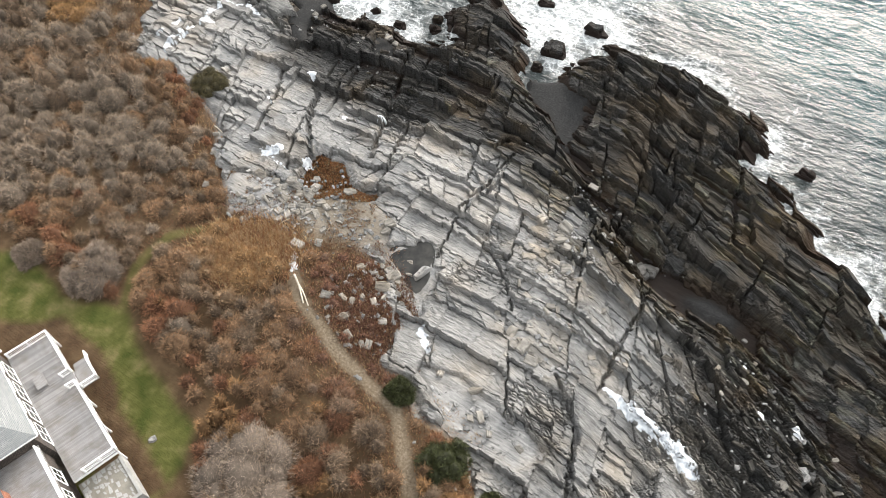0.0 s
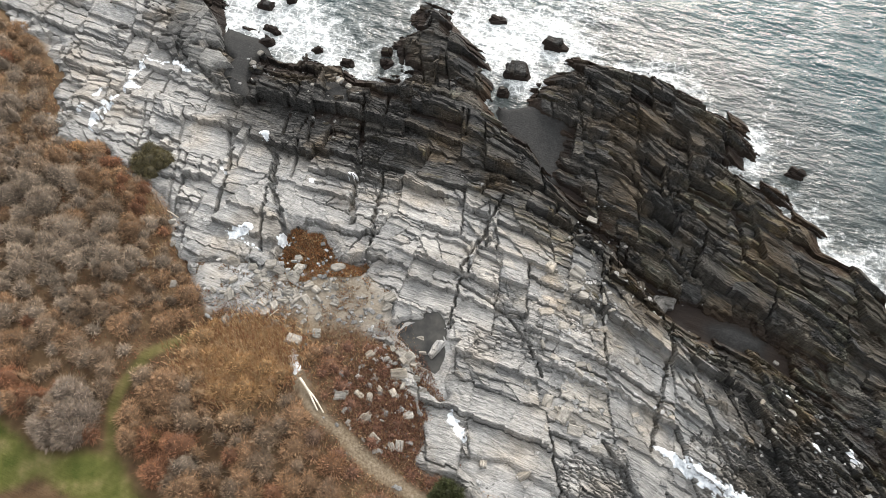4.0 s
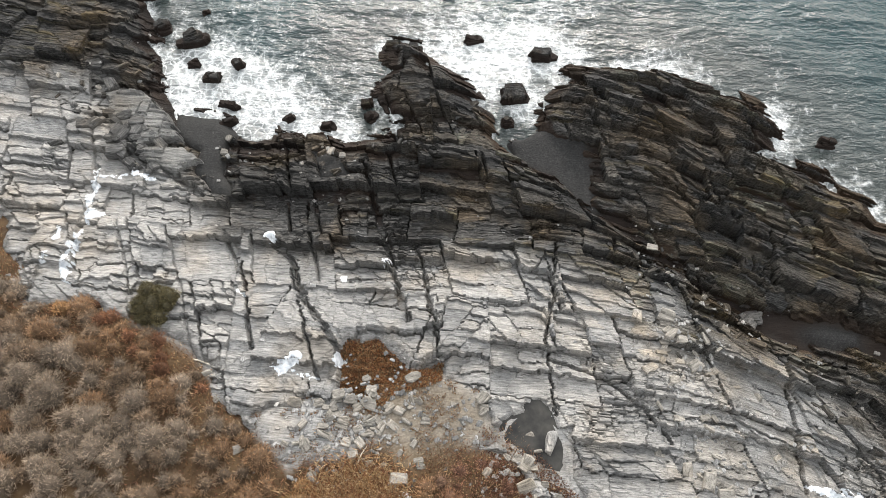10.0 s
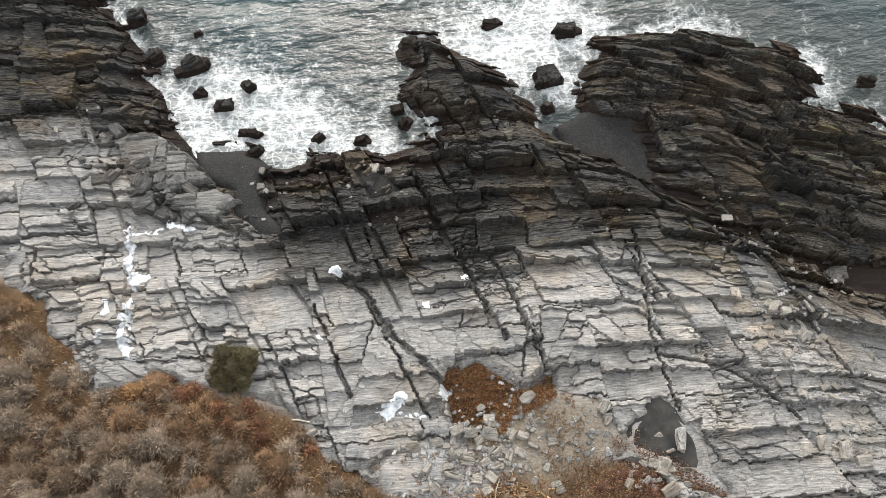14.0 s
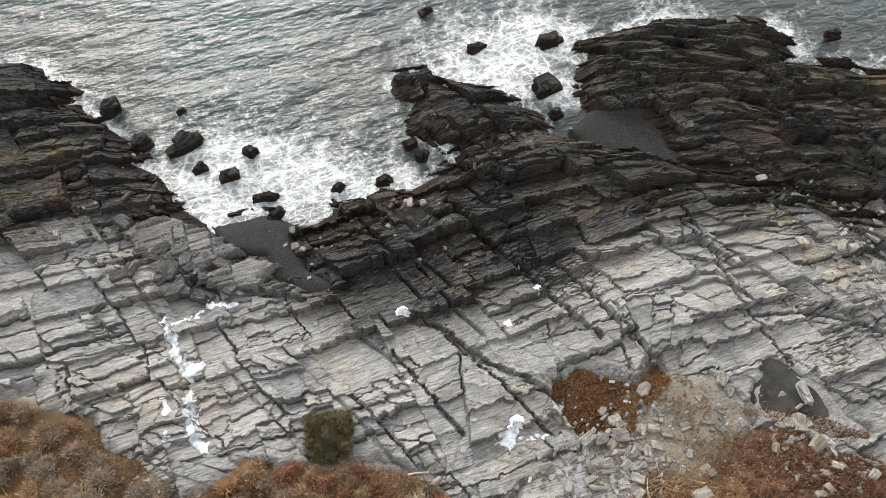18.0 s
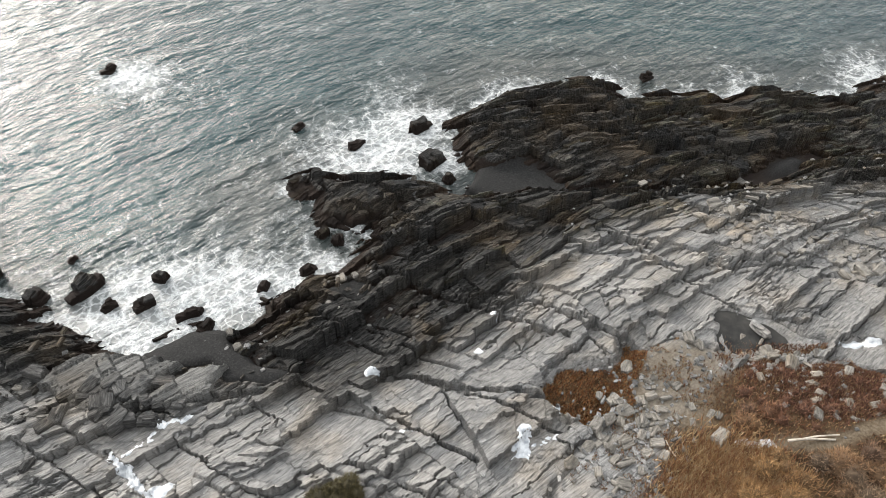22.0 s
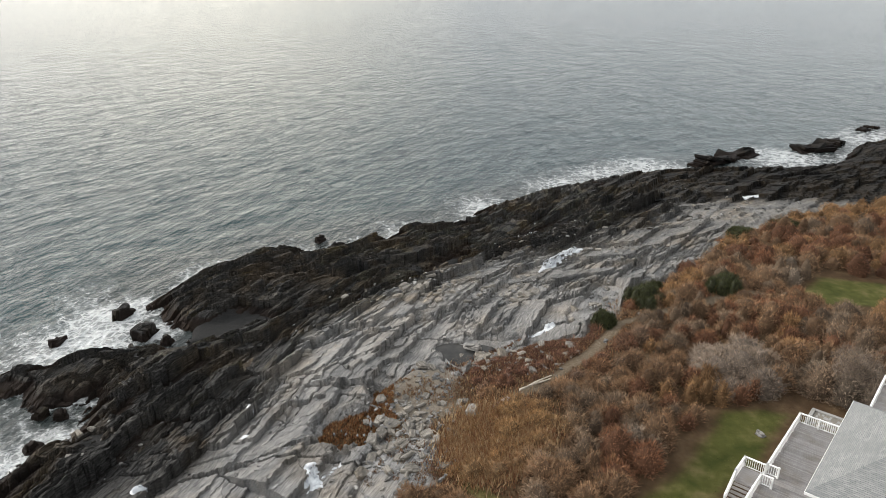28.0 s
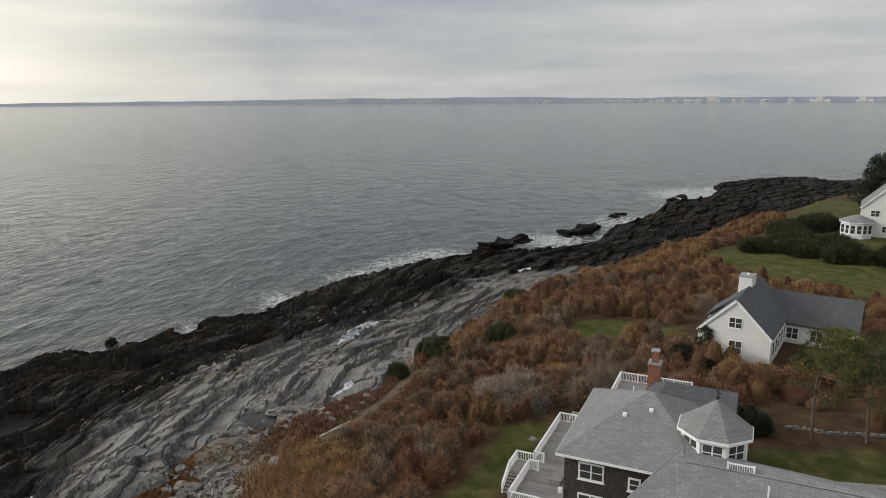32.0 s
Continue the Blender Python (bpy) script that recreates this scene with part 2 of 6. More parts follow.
def base_height(x, y):
    """The lie of the land without ledges, sea level at 0."""
    d = signed(SHORE, x, y) + 3.0 * fbm(x / 7, y / 7, 3)
    z = np.interp(d, [-200, -30, -6, 0, 2, 5, 10, 16, 22, 28, 38, 46, 54, 64, 120, 500], [-20, -8, -3.0, 0, 1.3, 2.0, 2.5, 3.0, 3.8, 4.9, 5.6, 6.3, 7.6, 8.8, 9.6, 14])
    z = z - 2.4 * np.exp(-(side(GULLY, x, y) / 3.2) ** 2)
    z = z + 1.3 * smooth(0, 9, signed(BRUSH, x, y)) * smooth(70, 40, d)
    z = z + 1.1 * np.exp(-((x - 6) ** 2 + (y - 99) ** 2) / 26.0)
    z = np.where(d > 4, np.maximum(z, 1.0), z)
    for bed, level in ((POOL_3, 0.5), (POOL_4, 1.5)):
        flat = smooth(-0.9, 0.7, signed(bed, x, y, True) + 1.6 * fbm(x / 2.5, y / 2.5, 2))
        z = z * (1 - flat) + level * flat
    for pool in (POOL_1, POOL_2, POOL_5):
        z = z - 1.1 * smooth(-1.2, 1.0, signed(pool, x, y, True))
    return z


def zones(x, y):
    """Weights of wet rock, lawn, trodden soil and brush soil."""
    wet = smooth(-3.5, 8.0, -signed(TIDE, x, y) + 9.0 * fbm(x / 7, y / 7, 5) + 2.0 + 1.5 * smooth(60, 45, y) + 6.5 * smooth(35, 5, y) + 14.0 * smooth(-12, -55, y))
    ragged = 3.0 * fbm(x / 4 + 9, y / 4, 4)
    lawn = np.zeros(x.shape)
    for patch in (LAWN_A, LAWN_B, LAWN_C, LAWN_D):
        lawn = np.maximum(lawn, smooth(-0.4, 0.8, signed(patch, x, y, True) + 0.6 * ragged))
    lawn = lawn * (1 - smooth(-0.5, 0.3, signed(DECK_BED, x, y, True) + 0.2 * ragged))
    lawn = np.maximum(lawn, 0.6 * smooth(1.1, 0.3, side(GREEN_TRAIL, x, y)))
    trail = np.maximum(0.85 * smooth(1.1, 0.3, side(TRAIL, x, y) + 0.4 * ragged), 0.75 * smooth(-1.0, 1.5, signed(SCREE, x, y, True) + ragged) * smooth(-24, -17, x))
    brush = smooth(-0.6, 0.8, signed(BRUSH, x, y) + ragged)
    brush = np.maximum(brush, smooth(-0.8, 0.6, signed(WEED, x, y, True) + 0.7 * ragged))
    return wet, lawn, trail, brush


# ---------------------------------------------------------------- materials
def material(name, rough=0.8, metal=0.0):
    m = bpy.data.materials.new(name)
    m.use_nodes = True
    n, l = m.node_tree.nodes, m.node_tree.links
    b = n["Principled BSDF"]
    b.inputs["Roughness"].default_value, b.inputs["Metallic"].default_value = rough, metal
    return m, n, l, b


def noise_node(n, l, scale, detail=5, vector=None, rough=0.6):
    t = n.new("ShaderNodeTexNoise")
    t.inputs["Scale"].default_value, t.inputs["Detail"].default_value, t.inputs["Roughness"].default_value = scale, detail, rough
    if vector is not None:
        l.new(vector, t.inputs["Vector"])
    return t.outputs["Fac"]


def ramp(n, l, fac, stops):
    r = n.new("ShaderNodeValToRGB")
    r.color_ramp.elements[0].position, r.color_ramp.elements[0].color = stops[0][0], (*stops[0][1], 1)
    r.color_ramp.elements[1].position, r.color_ramp.elements[1].color = stops[-1][0], (*stops[-1][1], 1)
    for p, c in stops[1:-1]:
        r.color_ramp.elements.new(p).color = (*c, 1)
    l.new(fac, r.inputs["Fac"])
    return r.outputs["Color"]


def grey_ramp(n, l, fac, lo, hi, a=0.0, b=1.0):
    return ramp(n, l, fac, [(lo, (a, a, a)), (hi, (b, b, b))])


def mixed(n, l, fac, a, b, kind="MIX"):
    m = n.new("ShaderNodeMixRGB")
    m.blend_type = kind
    for sock, v in zip(m.inputs, (fac, a, b)):
        if isinstance(v, (int, float)):
            sock.default_value = v
        elif isinstance(v, tuple):
            sock.default_value = (*v, 1)
        else:
            l.new(v, sock)
    return m.outputs["Color"]


def attribute(n, name):
    a = n.new("ShaderNodeAttribute")
    a.attribute_name = name
    return a


def strata_vector(n, l, along=0.12, across=1.0, turn=STRIKE):
    """World position turned to the strike and squeezed along it, for laminated grain."""
    g, m1, m2 = n.new("ShaderNodeNewGeometry"), n.new("ShaderNodeMapping"), n.new("ShaderNodeMapping")
    m1.inputs["Rotation"].default_value = (0, 0, -turn)
    m2.inputs["Scale"].default_value = (along, across, across)
    l.new(g.outputs["Position"], m1.inputs["Vector"])
    l.new(m1.outputs[0], m2.inputs["Vector"])
    return m2.outputs[0], g.outputs["Position"]


def bump(n, l, b, height, strength, distance, chain=None):
    k = n.new("ShaderNodeBump")
    k.inputs["Strength"].default_value, k.inputs["Distance"].default_value = strength, distance
    l.new(height, k.inputs["Height"])
    if chain is not None:
        l.new(chain, k.inputs["Normal"])
    l.new(k.outputs[0], b.inputs["Normal"])
    return k.outputs[0]


def bed_vector(n, l, along, across=1.0):
    """Grain that follows the bedding of each slab, from the mesh's own bedding coordinates."""
    com, sep, g = n.new("ShaderNodeCombineXYZ"), n.new("ShaderNodeSeparateXYZ"), n.new("ShaderNodeNewGeometry")
    for name, k, sock in (("su", along, "X"), ("sv", across, "Y")):
        m = n.new("ShaderNodeMath")
        m.operation, m.inputs[1].default_value = "MULTIPLY", k
        l.new(attribute(n, name).outputs["Fac"], m.inputs[0])
        l.new(m.outputs[0], com.inputs[sock])
    l.new(g.outputs["Position"], sep.inputs[0])
    l.new(sep.outputs["Z"], com.inputs["Z"])
    return com.outputs[0], g.outputs["Position"]


def rock_colour(n, l, wet_fac, bedded=True):
    vec, pos = bed_vector(n, l, 0.13) if bedded else strata_vector(n, l)
    thin, _ = bed_vector(n, l, 0.10) if bedded else strata_vector(n, l, 0.075)
    grain = noise_node(n, l, 2.2, 9, vec, 0.7)
    lamina = noise_node(n, l, 7.0, 7, thin, 0.72)
    patch = noise_node(n, l, 0.14, 6, pos)
    fine = noise_node(n, l, 7.0, 5, pos, 0.7)
    lump = noise_node(n, l, 0.7, 5, pos)
    dry = ramp(n, l, lamina, [(0.30, (0.065, 0.064, 0.062)), (0.42, (0.168, 0.165, 0.159)), (0.54, (0.25, 0.245, 0.236)), (0.72, (0.39, 0.382, 0.367))])
    dry = mixed(n, l, grey_ramp(n, l, patch, 0.50, 0.66, 0, 0.6), dry, (1.08, 0.96, 0.82), "MULTIPLY")
    dry = mixed(n, l, grey_ramp(n, l, lump, 0.36, 0.60, 0.45, 0.0), dry, (0.62, 0.63, 0.65), "MULTIPLY")
    dry = mixed(n, l, grey_ramp(n, l, noise_node(n, l, 0.11, 7, pos, 0.65), 0.46, 0.58, 0, 0.5), dry, (0.55, 0.555, 0.565), "MULTIPLY")
    dry = mixed(n, l, grey_ramp(n, l, grain, 0.33, 0.42, 0.75, 0.0), dry, (0.22, 0.22, 0.22), "MULTIPLY")
    wet = ramp(n, l, lamina, [(0.32, (0.005, 0.005, 0.0049)), (0.45, (0.0165, 0.0162, 0.0158)), (0.55, (0.042, 0.0413, 0.040)), (0.72, (0.112, 0.109, 0.104))])
    wet = mixed(n, l, grey_ramp(n, l, noise_node(n, l, 0.10, 7, pos), 0.50, 0.62, 0, 0.9), wet, (1.5, 1.25, 0.98), "MULTIPLY")
    wet = mixed(n, l, grey_ramp(n, l, noise_node(n, l, 0.35, 6, vec), 0.58, 0.68, 0, 0.5), wet, (1.35, 1.15, 0.5), "MULTIPLY")
    wet = mixed(n, l, grey_ramp(n, l, grain, 0.36, 0.47, 0.85, 0.0), wet, (0.16, 0.16, 0.16), "MULTIPLY")
    # weed and slime between the tide lines
    sep, tide = n.new("ShaderNodeSeparateXYZ"), n.new("ShaderNodeMath")
    l.new(pos, sep.inputs[0])
    tide.operation, tide.inputs[1].default_value = "MULTIPLY_ADD", -2.2
    l.new(lump, tide.inputs[0])
    l.new(sep.outputs["Z"], tide.inputs[2])
    wet = mixed(n, l, grey_ramp(n, l, tide.outputs[0], -0.6, 0.4, 0.85, 0.0), wet, (0.016, 0.0115, 0.0095))
    col = mixed(n, l, wet_fac, dry, wet)
    col = mixed(n, l, grey_ramp(n, l, fine, 0.36, 0.50, 0.45, 0.0), col, (0.4, 0.39, 0.38), "MULTIPLY")
    return col, grain, lamina, vec, pos


def make_rock():
    m, n, l, b = material("layered_rock", 0.78)
    wet_fac = attribute(n, "wet").outputs["Fac"]
    col, grain, lamina, vec, pos = rock_colour(n, l, wet_fac)
    tint = attribute(n, "tint")
    col = mixed(n, l, 1.0, col, tint.outputs["Color"], "MULTIPLY")
    l.new(col, b.inputs["Base Color"])
    l.new(grey_ramp(n, l, wet_fac, 0, 1, 0.9, 0.5), b.inputs["Roughness"])
    b.inputs["Specular IOR Level"].default_value = 0.02
    k = bump(n, l, b, grain, 0.9, 0.22)
    k = bump(n, l, b, lamina, 0.9, 0.08, k)
    bump(n, l, b, noise_node(n, l, 3.0, 6, pos, 0.65), 0.4, 0.08, k)
    return m


def make_ground():
    m, n, l, b = material("shore_ground", 0.9)
    wet_fac = attribute(n, "wet").outputs["Fac"]
    zone = n.new("ShaderNodeSeparateColor")
    l.new(attribute(n, "zone").outputs["Color"], zone.inputs[0])
    col, grain, fine, vec, pos = rock_colour(n, l, wet_fac, False)
    mid = noise_node(n, l, 0.5, 6, pos)
    small = noise_node(n, l, 4.0, 5, pos)
    soil = ramp(n, l, mid, [(0.3, (0.032, 0.020, 0.011)), (0.5, (0.062, 0.040, 0.022)), (0.7, (0.105, 0.072, 0.040))])
    soil = mixed(n, l, grey_ramp(n, l, small, 0.4, 0.65, 0.0, 0.6), soil, (0.058, 0.032, 0.016))
    grass = ramp(n, l, mid, [(0.34, (0.034, 0.042, 0.009)), (0.5, (0.066, 0.066, 0.018)), (0.68, (0.125, 0.105, 0.045))])
    grass = mixed(n, l, grey_ramp(n, l, small, 0.35, 0.7, 0.0, 0.5), grass, (0.036, 0.044, 0.009))
    trail = ramp(n, l, small, [(0.3, (0.07, 0.052, 0.034)), (0.5, (0.118, 0.094, 0.066)), (0.7, (0.18, 0.152, 0.115))])
    col = mixed(n, l, zone.outputs["Blue"], col, soil)
    col = mixed(n, l, zone.outputs["Red"], col, grass)
    col = mixed(n, l, zone.outputs["Green"], col, trail)
    shingle = attribute(n, "shingle").outputs["Fac"]
    pebble = ramp(n, l, noise_node(n, l, 5.0, 6, pos, 0.75), [(0.32, (0.010, 0.0099, 0.0098)), (0.5, (0.019, 0.0188, 0.0185)), (0.68, (0.042, 0.0415, 0.040))])
    col = mixed(n, l, shingle, col, pebble)
    l.new(col, b.inputs["Base Color"])
    b.inputs["Specular IOR Level"].default_value = 0.1
    k = bump(n, l, b, grain, 0.7, 0.15)
    bump(n, l, b, small, 0.6, 0.12, k)
    return m


def make_sea():
    m, n, l, b = material("sea_water", 0.12)
    g = n.new("ShaderNodeNewGeometry")
    pos = g.outputs["Position"]
    foam = attribute(n, "foam").outputs["Fac"]
    deep = attribute(n, "deep").outputs["Fac"]
    b.inputs["IOR"].default_value = 1.33
    water = mixed(n, l, deep, (0.022, 0.027, 0.025), (0.004, 0.023, 0.026))
    water = mixed(n, l, grey_ramp(n, l, noise_node(n, l, 0.06, 4, pos), 0.35, 0.7, 0, 0.5), water, (0.013, 0.022, 0.024))

    def warped(scale, amount):
        nz, warp = n.new("ShaderNodeTexNoise"), n.new("ShaderNodeVectorMath")
        nz.inputs["Scale"].default_value, nz.inputs["Detail"].default_value = scale, 4
        warp.operation = "MULTIPLY_ADD"
        l.new(pos, nz.inputs["Vector"])
        l.new(nz.outputs["Color"], warp.inputs[0])
        warp.inputs[1].default_value = (amount, amount, 0)
        l.new(pos, warp.inputs[2])
        return warp.outputs[0]

    def lace(scale, vector, width):
        v = n.new("ShaderNodeTexVoronoi")
        v.feature, v.inputs["Scale"].default_value = "DISTANCE_TO_EDGE", scale
        l.new(vector, v.inputs["Vector"])
        return grey_ramp(n, l, v.outputs["Distance"], 0.0, width, 1.0, 0.0)

    big, little, fine = lace(0.30, warped(0.25, 5.0), 0.11), lace(0.85, warped(0.6, 2.2), 0.14), lace(2.2, warped(1.4, 1.0), 0.2)
    froth = noise_node(n, l, 0.45, 8, warped(0.3, 3.0), 0.68)

    def foamy(spread_k, lo, hi, top):
        """Foam broken by froth: rises from nothing at lo to top at hi."""
        mad = n.new("ShaderNodeMath")
        mad.operation, mad.inputs[1].default_value = "MULTIPLY_ADD", spread_k
        l.new(froth, mad.inputs[0])
        l.new(foam, mad.inputs[2])
        return grey_ramp(n, l, mad.outputs[0], 0.5 * spread_k + lo, 0.5 * spread_k + hi, 0, top)

    lines = mixed(n, l, 1.0, mixed(n, l, 0.75, big, little, "SCREEN"), mixed(n, l, 0.5, (0.55, 0.55, 0.55), fine), "MULTIPLY")
    lines = mixed(n, l, 1.0, lines, foamy(1.1, 0.08, 0.45, 1.0), "MULTIPLY")
    dense = mixed(n, l, 1.0, foamy(1.6, 0.36, 0.72, 1.0), grey_ramp(n, l, noise_node(n, l, 1.6, 8, warped(0.8, 1.2), 0.8), 0.36, 0.6, 0.55, 1.0), "MULTIPLY")
    mask = mixed(n, l, 1.0, mixed(n, l, 1.0, lines, dense, "SCREEN"), foamy(0.9, 0.14, 0.8, 0.24), "SCREEN")
    spray = ramp(n, l, noise_node(n, l, 1.3, 7, pos, 0.7), [(0.34, (0.55, 0.58, 0.585)), (0.5, (0.72, 0.74, 0.74)), (0.62, (0.82, 0.83, 0.83))])
    l.new(mixed(n, l, mask, water, spray), b.inputs["Base Color"])
    l.new(grey_ramp(n, l, mask, 0, 1, 0.09, 0.85), b.inputs["Roughness"])
    def crests(turn, squeeze):
        m1, m2 = n.new("ShaderNodeMapping"), n.new("ShaderNodeMapping")
        m1.inputs["Rotation"].default_value = (0, 0, radians(-turn))
        m2.inputs["Scale"].default_value = (squeeze, 1.0, 1.0)
        l.new(pos, m1.inputs["Vector"])
        l.new(m1.outputs[0], m2.inputs["Vector"])
        return m2.outputs[0]

    k = bump(n, l, b, noise_node(n, l, 0.16, 3, crests(-38, 0.5), 0.5), 1.0, 1.3)
    k = bump(n, l, b, noise_node(n, l, 0.55, 4, crests(-30, 0.42), 0.55), 1.0, 0.85, k)
    k = bump(n, l, b, noise_node(n, l, 1.5, 5, crests(-22, 0.5), 0.6), 1.0, 0.26, k)
    bump(n, l, b, mask, 0.5, 0.15, k)
    return m


ROCK, GROUND, SEA = make_rock(), make_ground(), make_sea()


# ---------------------------------------------------------------- mesh helpers
def mesh_object(name, verts, faces, mat, parent=None, label="", smooth_faces=False):
    me = bpy.data.meshes.new(name)
    me.from_pydata(verts, [], faces)
    me.materials.append(mat)
    if smooth_faces:
        me.shade_smooth()
    ob = new(name, me)
    if parent is not None:
        ob.parent = parent
    return tagged(ob, label)


def set_float(me, name, values):
    me.attributes.new(name, "FLOAT", "POINT").data.foreach_set("value", np.asarray(values, np.float32).ravel())


def set_colour(me, name, rgb):
    rgba = np.ones((len(rgb), 4), np.float32)
    rgba[:, :3] = rgb
    me.attributes.new(name, "FLOAT_COLOR", "POINT").data.foreach_set("color", rgba.ravel())


def spread(lo, hi, step, far_lo, far_hi, growth=1.07, most=260):
    """Even steps from lo to hi, then growing ones out to the far ends."""
    def out(start, end):
        vals, s, p = [], step, start
        while p < end:
            s = min(s * growth, most)
            p += s
            vals.append(min(p, end))
        return vals
    return np.array([-v for v in out(-lo, -far_lo)][::-1] + list(np.arange(lo, hi, step)) + out(hi, far_hi))


def sheet(name, xs, ys, height, mat):
    gx, gy = np.meshgrid(xs, ys)
    gz = height(gx, gy)
    nx, ny = len(xs), len(ys)
    verts = np.stack([gx, gy, gz], -1).reshape(-1, 3)
    i = (np.arange(ny - 1)[:, None] * nx + np.arange(nx - 1)[None]).ravel()
    faces = np.stack([i, i + 1, i + nx + 1, i + nx], 1)
    me = bpy.data.meshes.new(name)
    me.vertices.add(len(verts))
    me.vertices.foreach_set("co", verts.astype(np.float32).ravel())
    me.loops.add(faces.size)
    me.loops.foreach_set("vertex_index", faces.astype(np.int32).ravel())
    me.polygons.add(len(faces))
    me.polygons.foreach_set("loop_start", np.arange(0, faces.size, 4, dtype=np.int32))
    me.update(calc_edges=True)
    me.shade_smooth()
    me.materials.append(mat)
    return new(name, me), gx.ravel(), gy.ravel()


# ---------------------------------------------------------------- ground and sea
def ground_height(x, y):
    z = base_height(x, y)
    a, c = x * U[0] + y * U[1], -x * U[1] + y * U[0]
    rock = 1 - smooth(-1, 1.5, signed(BRUSH, x, y))
    near_shore = signed(SHORE, x, y)
    rock = rock * smooth(-8, 0, near_shore)
    for flat in (*POOLS, COVE_1, COVE_2, SCREE):
        rock = rock * (1 - smooth(-1.5, 0.3, signed(flat, x, y, True)))
    ridge = fbm(a / 9, c / 1.3, 4)
    z = z + rock * ((1.7 + 2.0 * smooth(-50, -120, y)) * ridge + 0.5 * fbm(x / 2, y / 2, 3) - 1.5) + (1 - rock) * 0.5 * fbm(x / 6, y / 6, 4)
    return np.where(near_shore > 4, np.maximum(z, 0.5), z)


ground, gx, gy = sheet("ground", spread(-75, 100, 0.6, -3500, 1200), spread(-75, 150, 0.6, -3500, 900), ground_height, GROUND)
tagged(ground, "sloping shore of bare grey rock, brown soil and winter grass", "ground", kind="structure")
wet, lawn, trail, brush = zones(gx, gy)
set_float(ground.data, "wet", wet)
set_colour(ground.data, "zone", np.stack([lawn, trail, brush], 1))
set_float(ground.data, "shingle", np.max([smooth(-2.2, 0.2, signed(p, gx, gy, True) + fbm(gx / 2, gy / 2, 3)) for p in (COVE_1, COVE_2, POOL_3, POOL_4)], 0))


def sea_height(x, y):
    z = 0.3 * fbm((x * 0.74 + y * 0.67) / 11, (y * 0.74 - x * 0.67) / 24, 2) + 0.5 * fbm((x * 0.8 + y * 0.6) / 3.0, (y * 0.8 - x * 0.6) / 6.5, 3)
    return z * smooth(900, 200, np.hypot(x - 30, y - 60))


sea, sx, sy = sheet("sea", spread(-40, 130, 0.8, -700, 4700), spread(-90, 190, 0.8, -4700, 4700), sea_height, SEA)
tagged(sea, "grey-green ocean with small waves and white foam along the rocks", "sea", kind="structure")
sd = -signed(SHORE, sx, sy)
reach = np.maximum(sd, 0)
foam = (0.04 + 0.4 * smooth(-0.08, 0.22, fbm(sx / 9 + 4, sy / 9, 2))) * np.exp(-(reach / 1.3) ** 2) + 0.06 * np.exp(-(reach / 9.0) ** 2)
# surf in the cove, behind the headland and along the far points
for fx, fy, r, k in ((-21, 116, 6, 0.55), (-17, 109, 5.5, 0.6), (-23, 112, 4, 0.5), (-12, 102, 4, 0.45), (-8, 97, 3, 0.4), (-16, 119, 10, 0.12), (-6, 104, 9, 0.08), (18, 98, 6, 0.45), (11.5, 101.5, 3.5, 0.4), (18, 90, 3, 0.45),
                     (24, 100, 4.5, 0.5), (27, 95, 3, 0.4), (16, 107, 7, 0.3), (33, 105, 6, 0.18), (41, 87.5, 4, 0.2), (47.5, 72, 3, 0.4), (51, 60, 3, 0.12)):
    foam = foam + k * np.exp(-((sx - fx) ** 2 + (sy - fy) ** 2) / (r * r))
for fx, fy, r, k in ((56, 51, 4, 0.25), (62, 31, 5, 0.35), (70, 31, 6, 0.25), (80, 8, 8, 0.4), (88, -4, 7, 0.3), (95, -62, 12, 0.5), (92, -20, 10, 0.5), (150, -185, 22, 0.8), (110, -105, 16, 0.35), (21, 149, 5, 0.36), (21, 143, 8, 0.2)):
    foam = foam + k * np.exp(-((sx - fx) ** 2 + (sy - fy) ** 2) / (r * r))
foam = foam * (1 - smooth(-2.5, 0, signed(POOL_3, sx, sy, True)))
foam = foam * (0.65 + 0.7 * (fbm(sx / 7, sy / 7, 3) + 0.5)) * smooth(600, 250, np.hypot(sx, sy))
set_float(sea.data, "foam", foam)
set_float(sea.data, "deep", smooth(2, 22, sd + 10 * fbm(sx / 12, sy / 12, 3)))


# ---------------------------------------------------------------- rock slabs
V = np.array([-U[1], U[0]])


def cut_poly(poly, point, direction, gap):
    """Cuts a convex outline along a line and opens the joint by gap."""
    nrm = np.array([-direction[1], direction[0]])
    halves = []
    for sgn in (1, -1):
        out = []
        dist = [(np.dot(p - point, nrm) * sgn - gap) for p in poly]
        for k in range(len(poly)):
            p, q, dp, dq = poly[k], poly[(k + 1) % len(poly)], dist[k], dist[(k + 1) % len(poly)]
            if dp >= 0:
                out.append(p)
            if dp * dq < 0:
                out.append(p + (q - p) * dp / (dp - dq))
        halves.append(out)
    return halves


def turned(v, a):
    c, s = math.cos(a), math.sin(a)
    return np.array([c * v[0] - s * v[1], s * v[0] + c * v[1]])


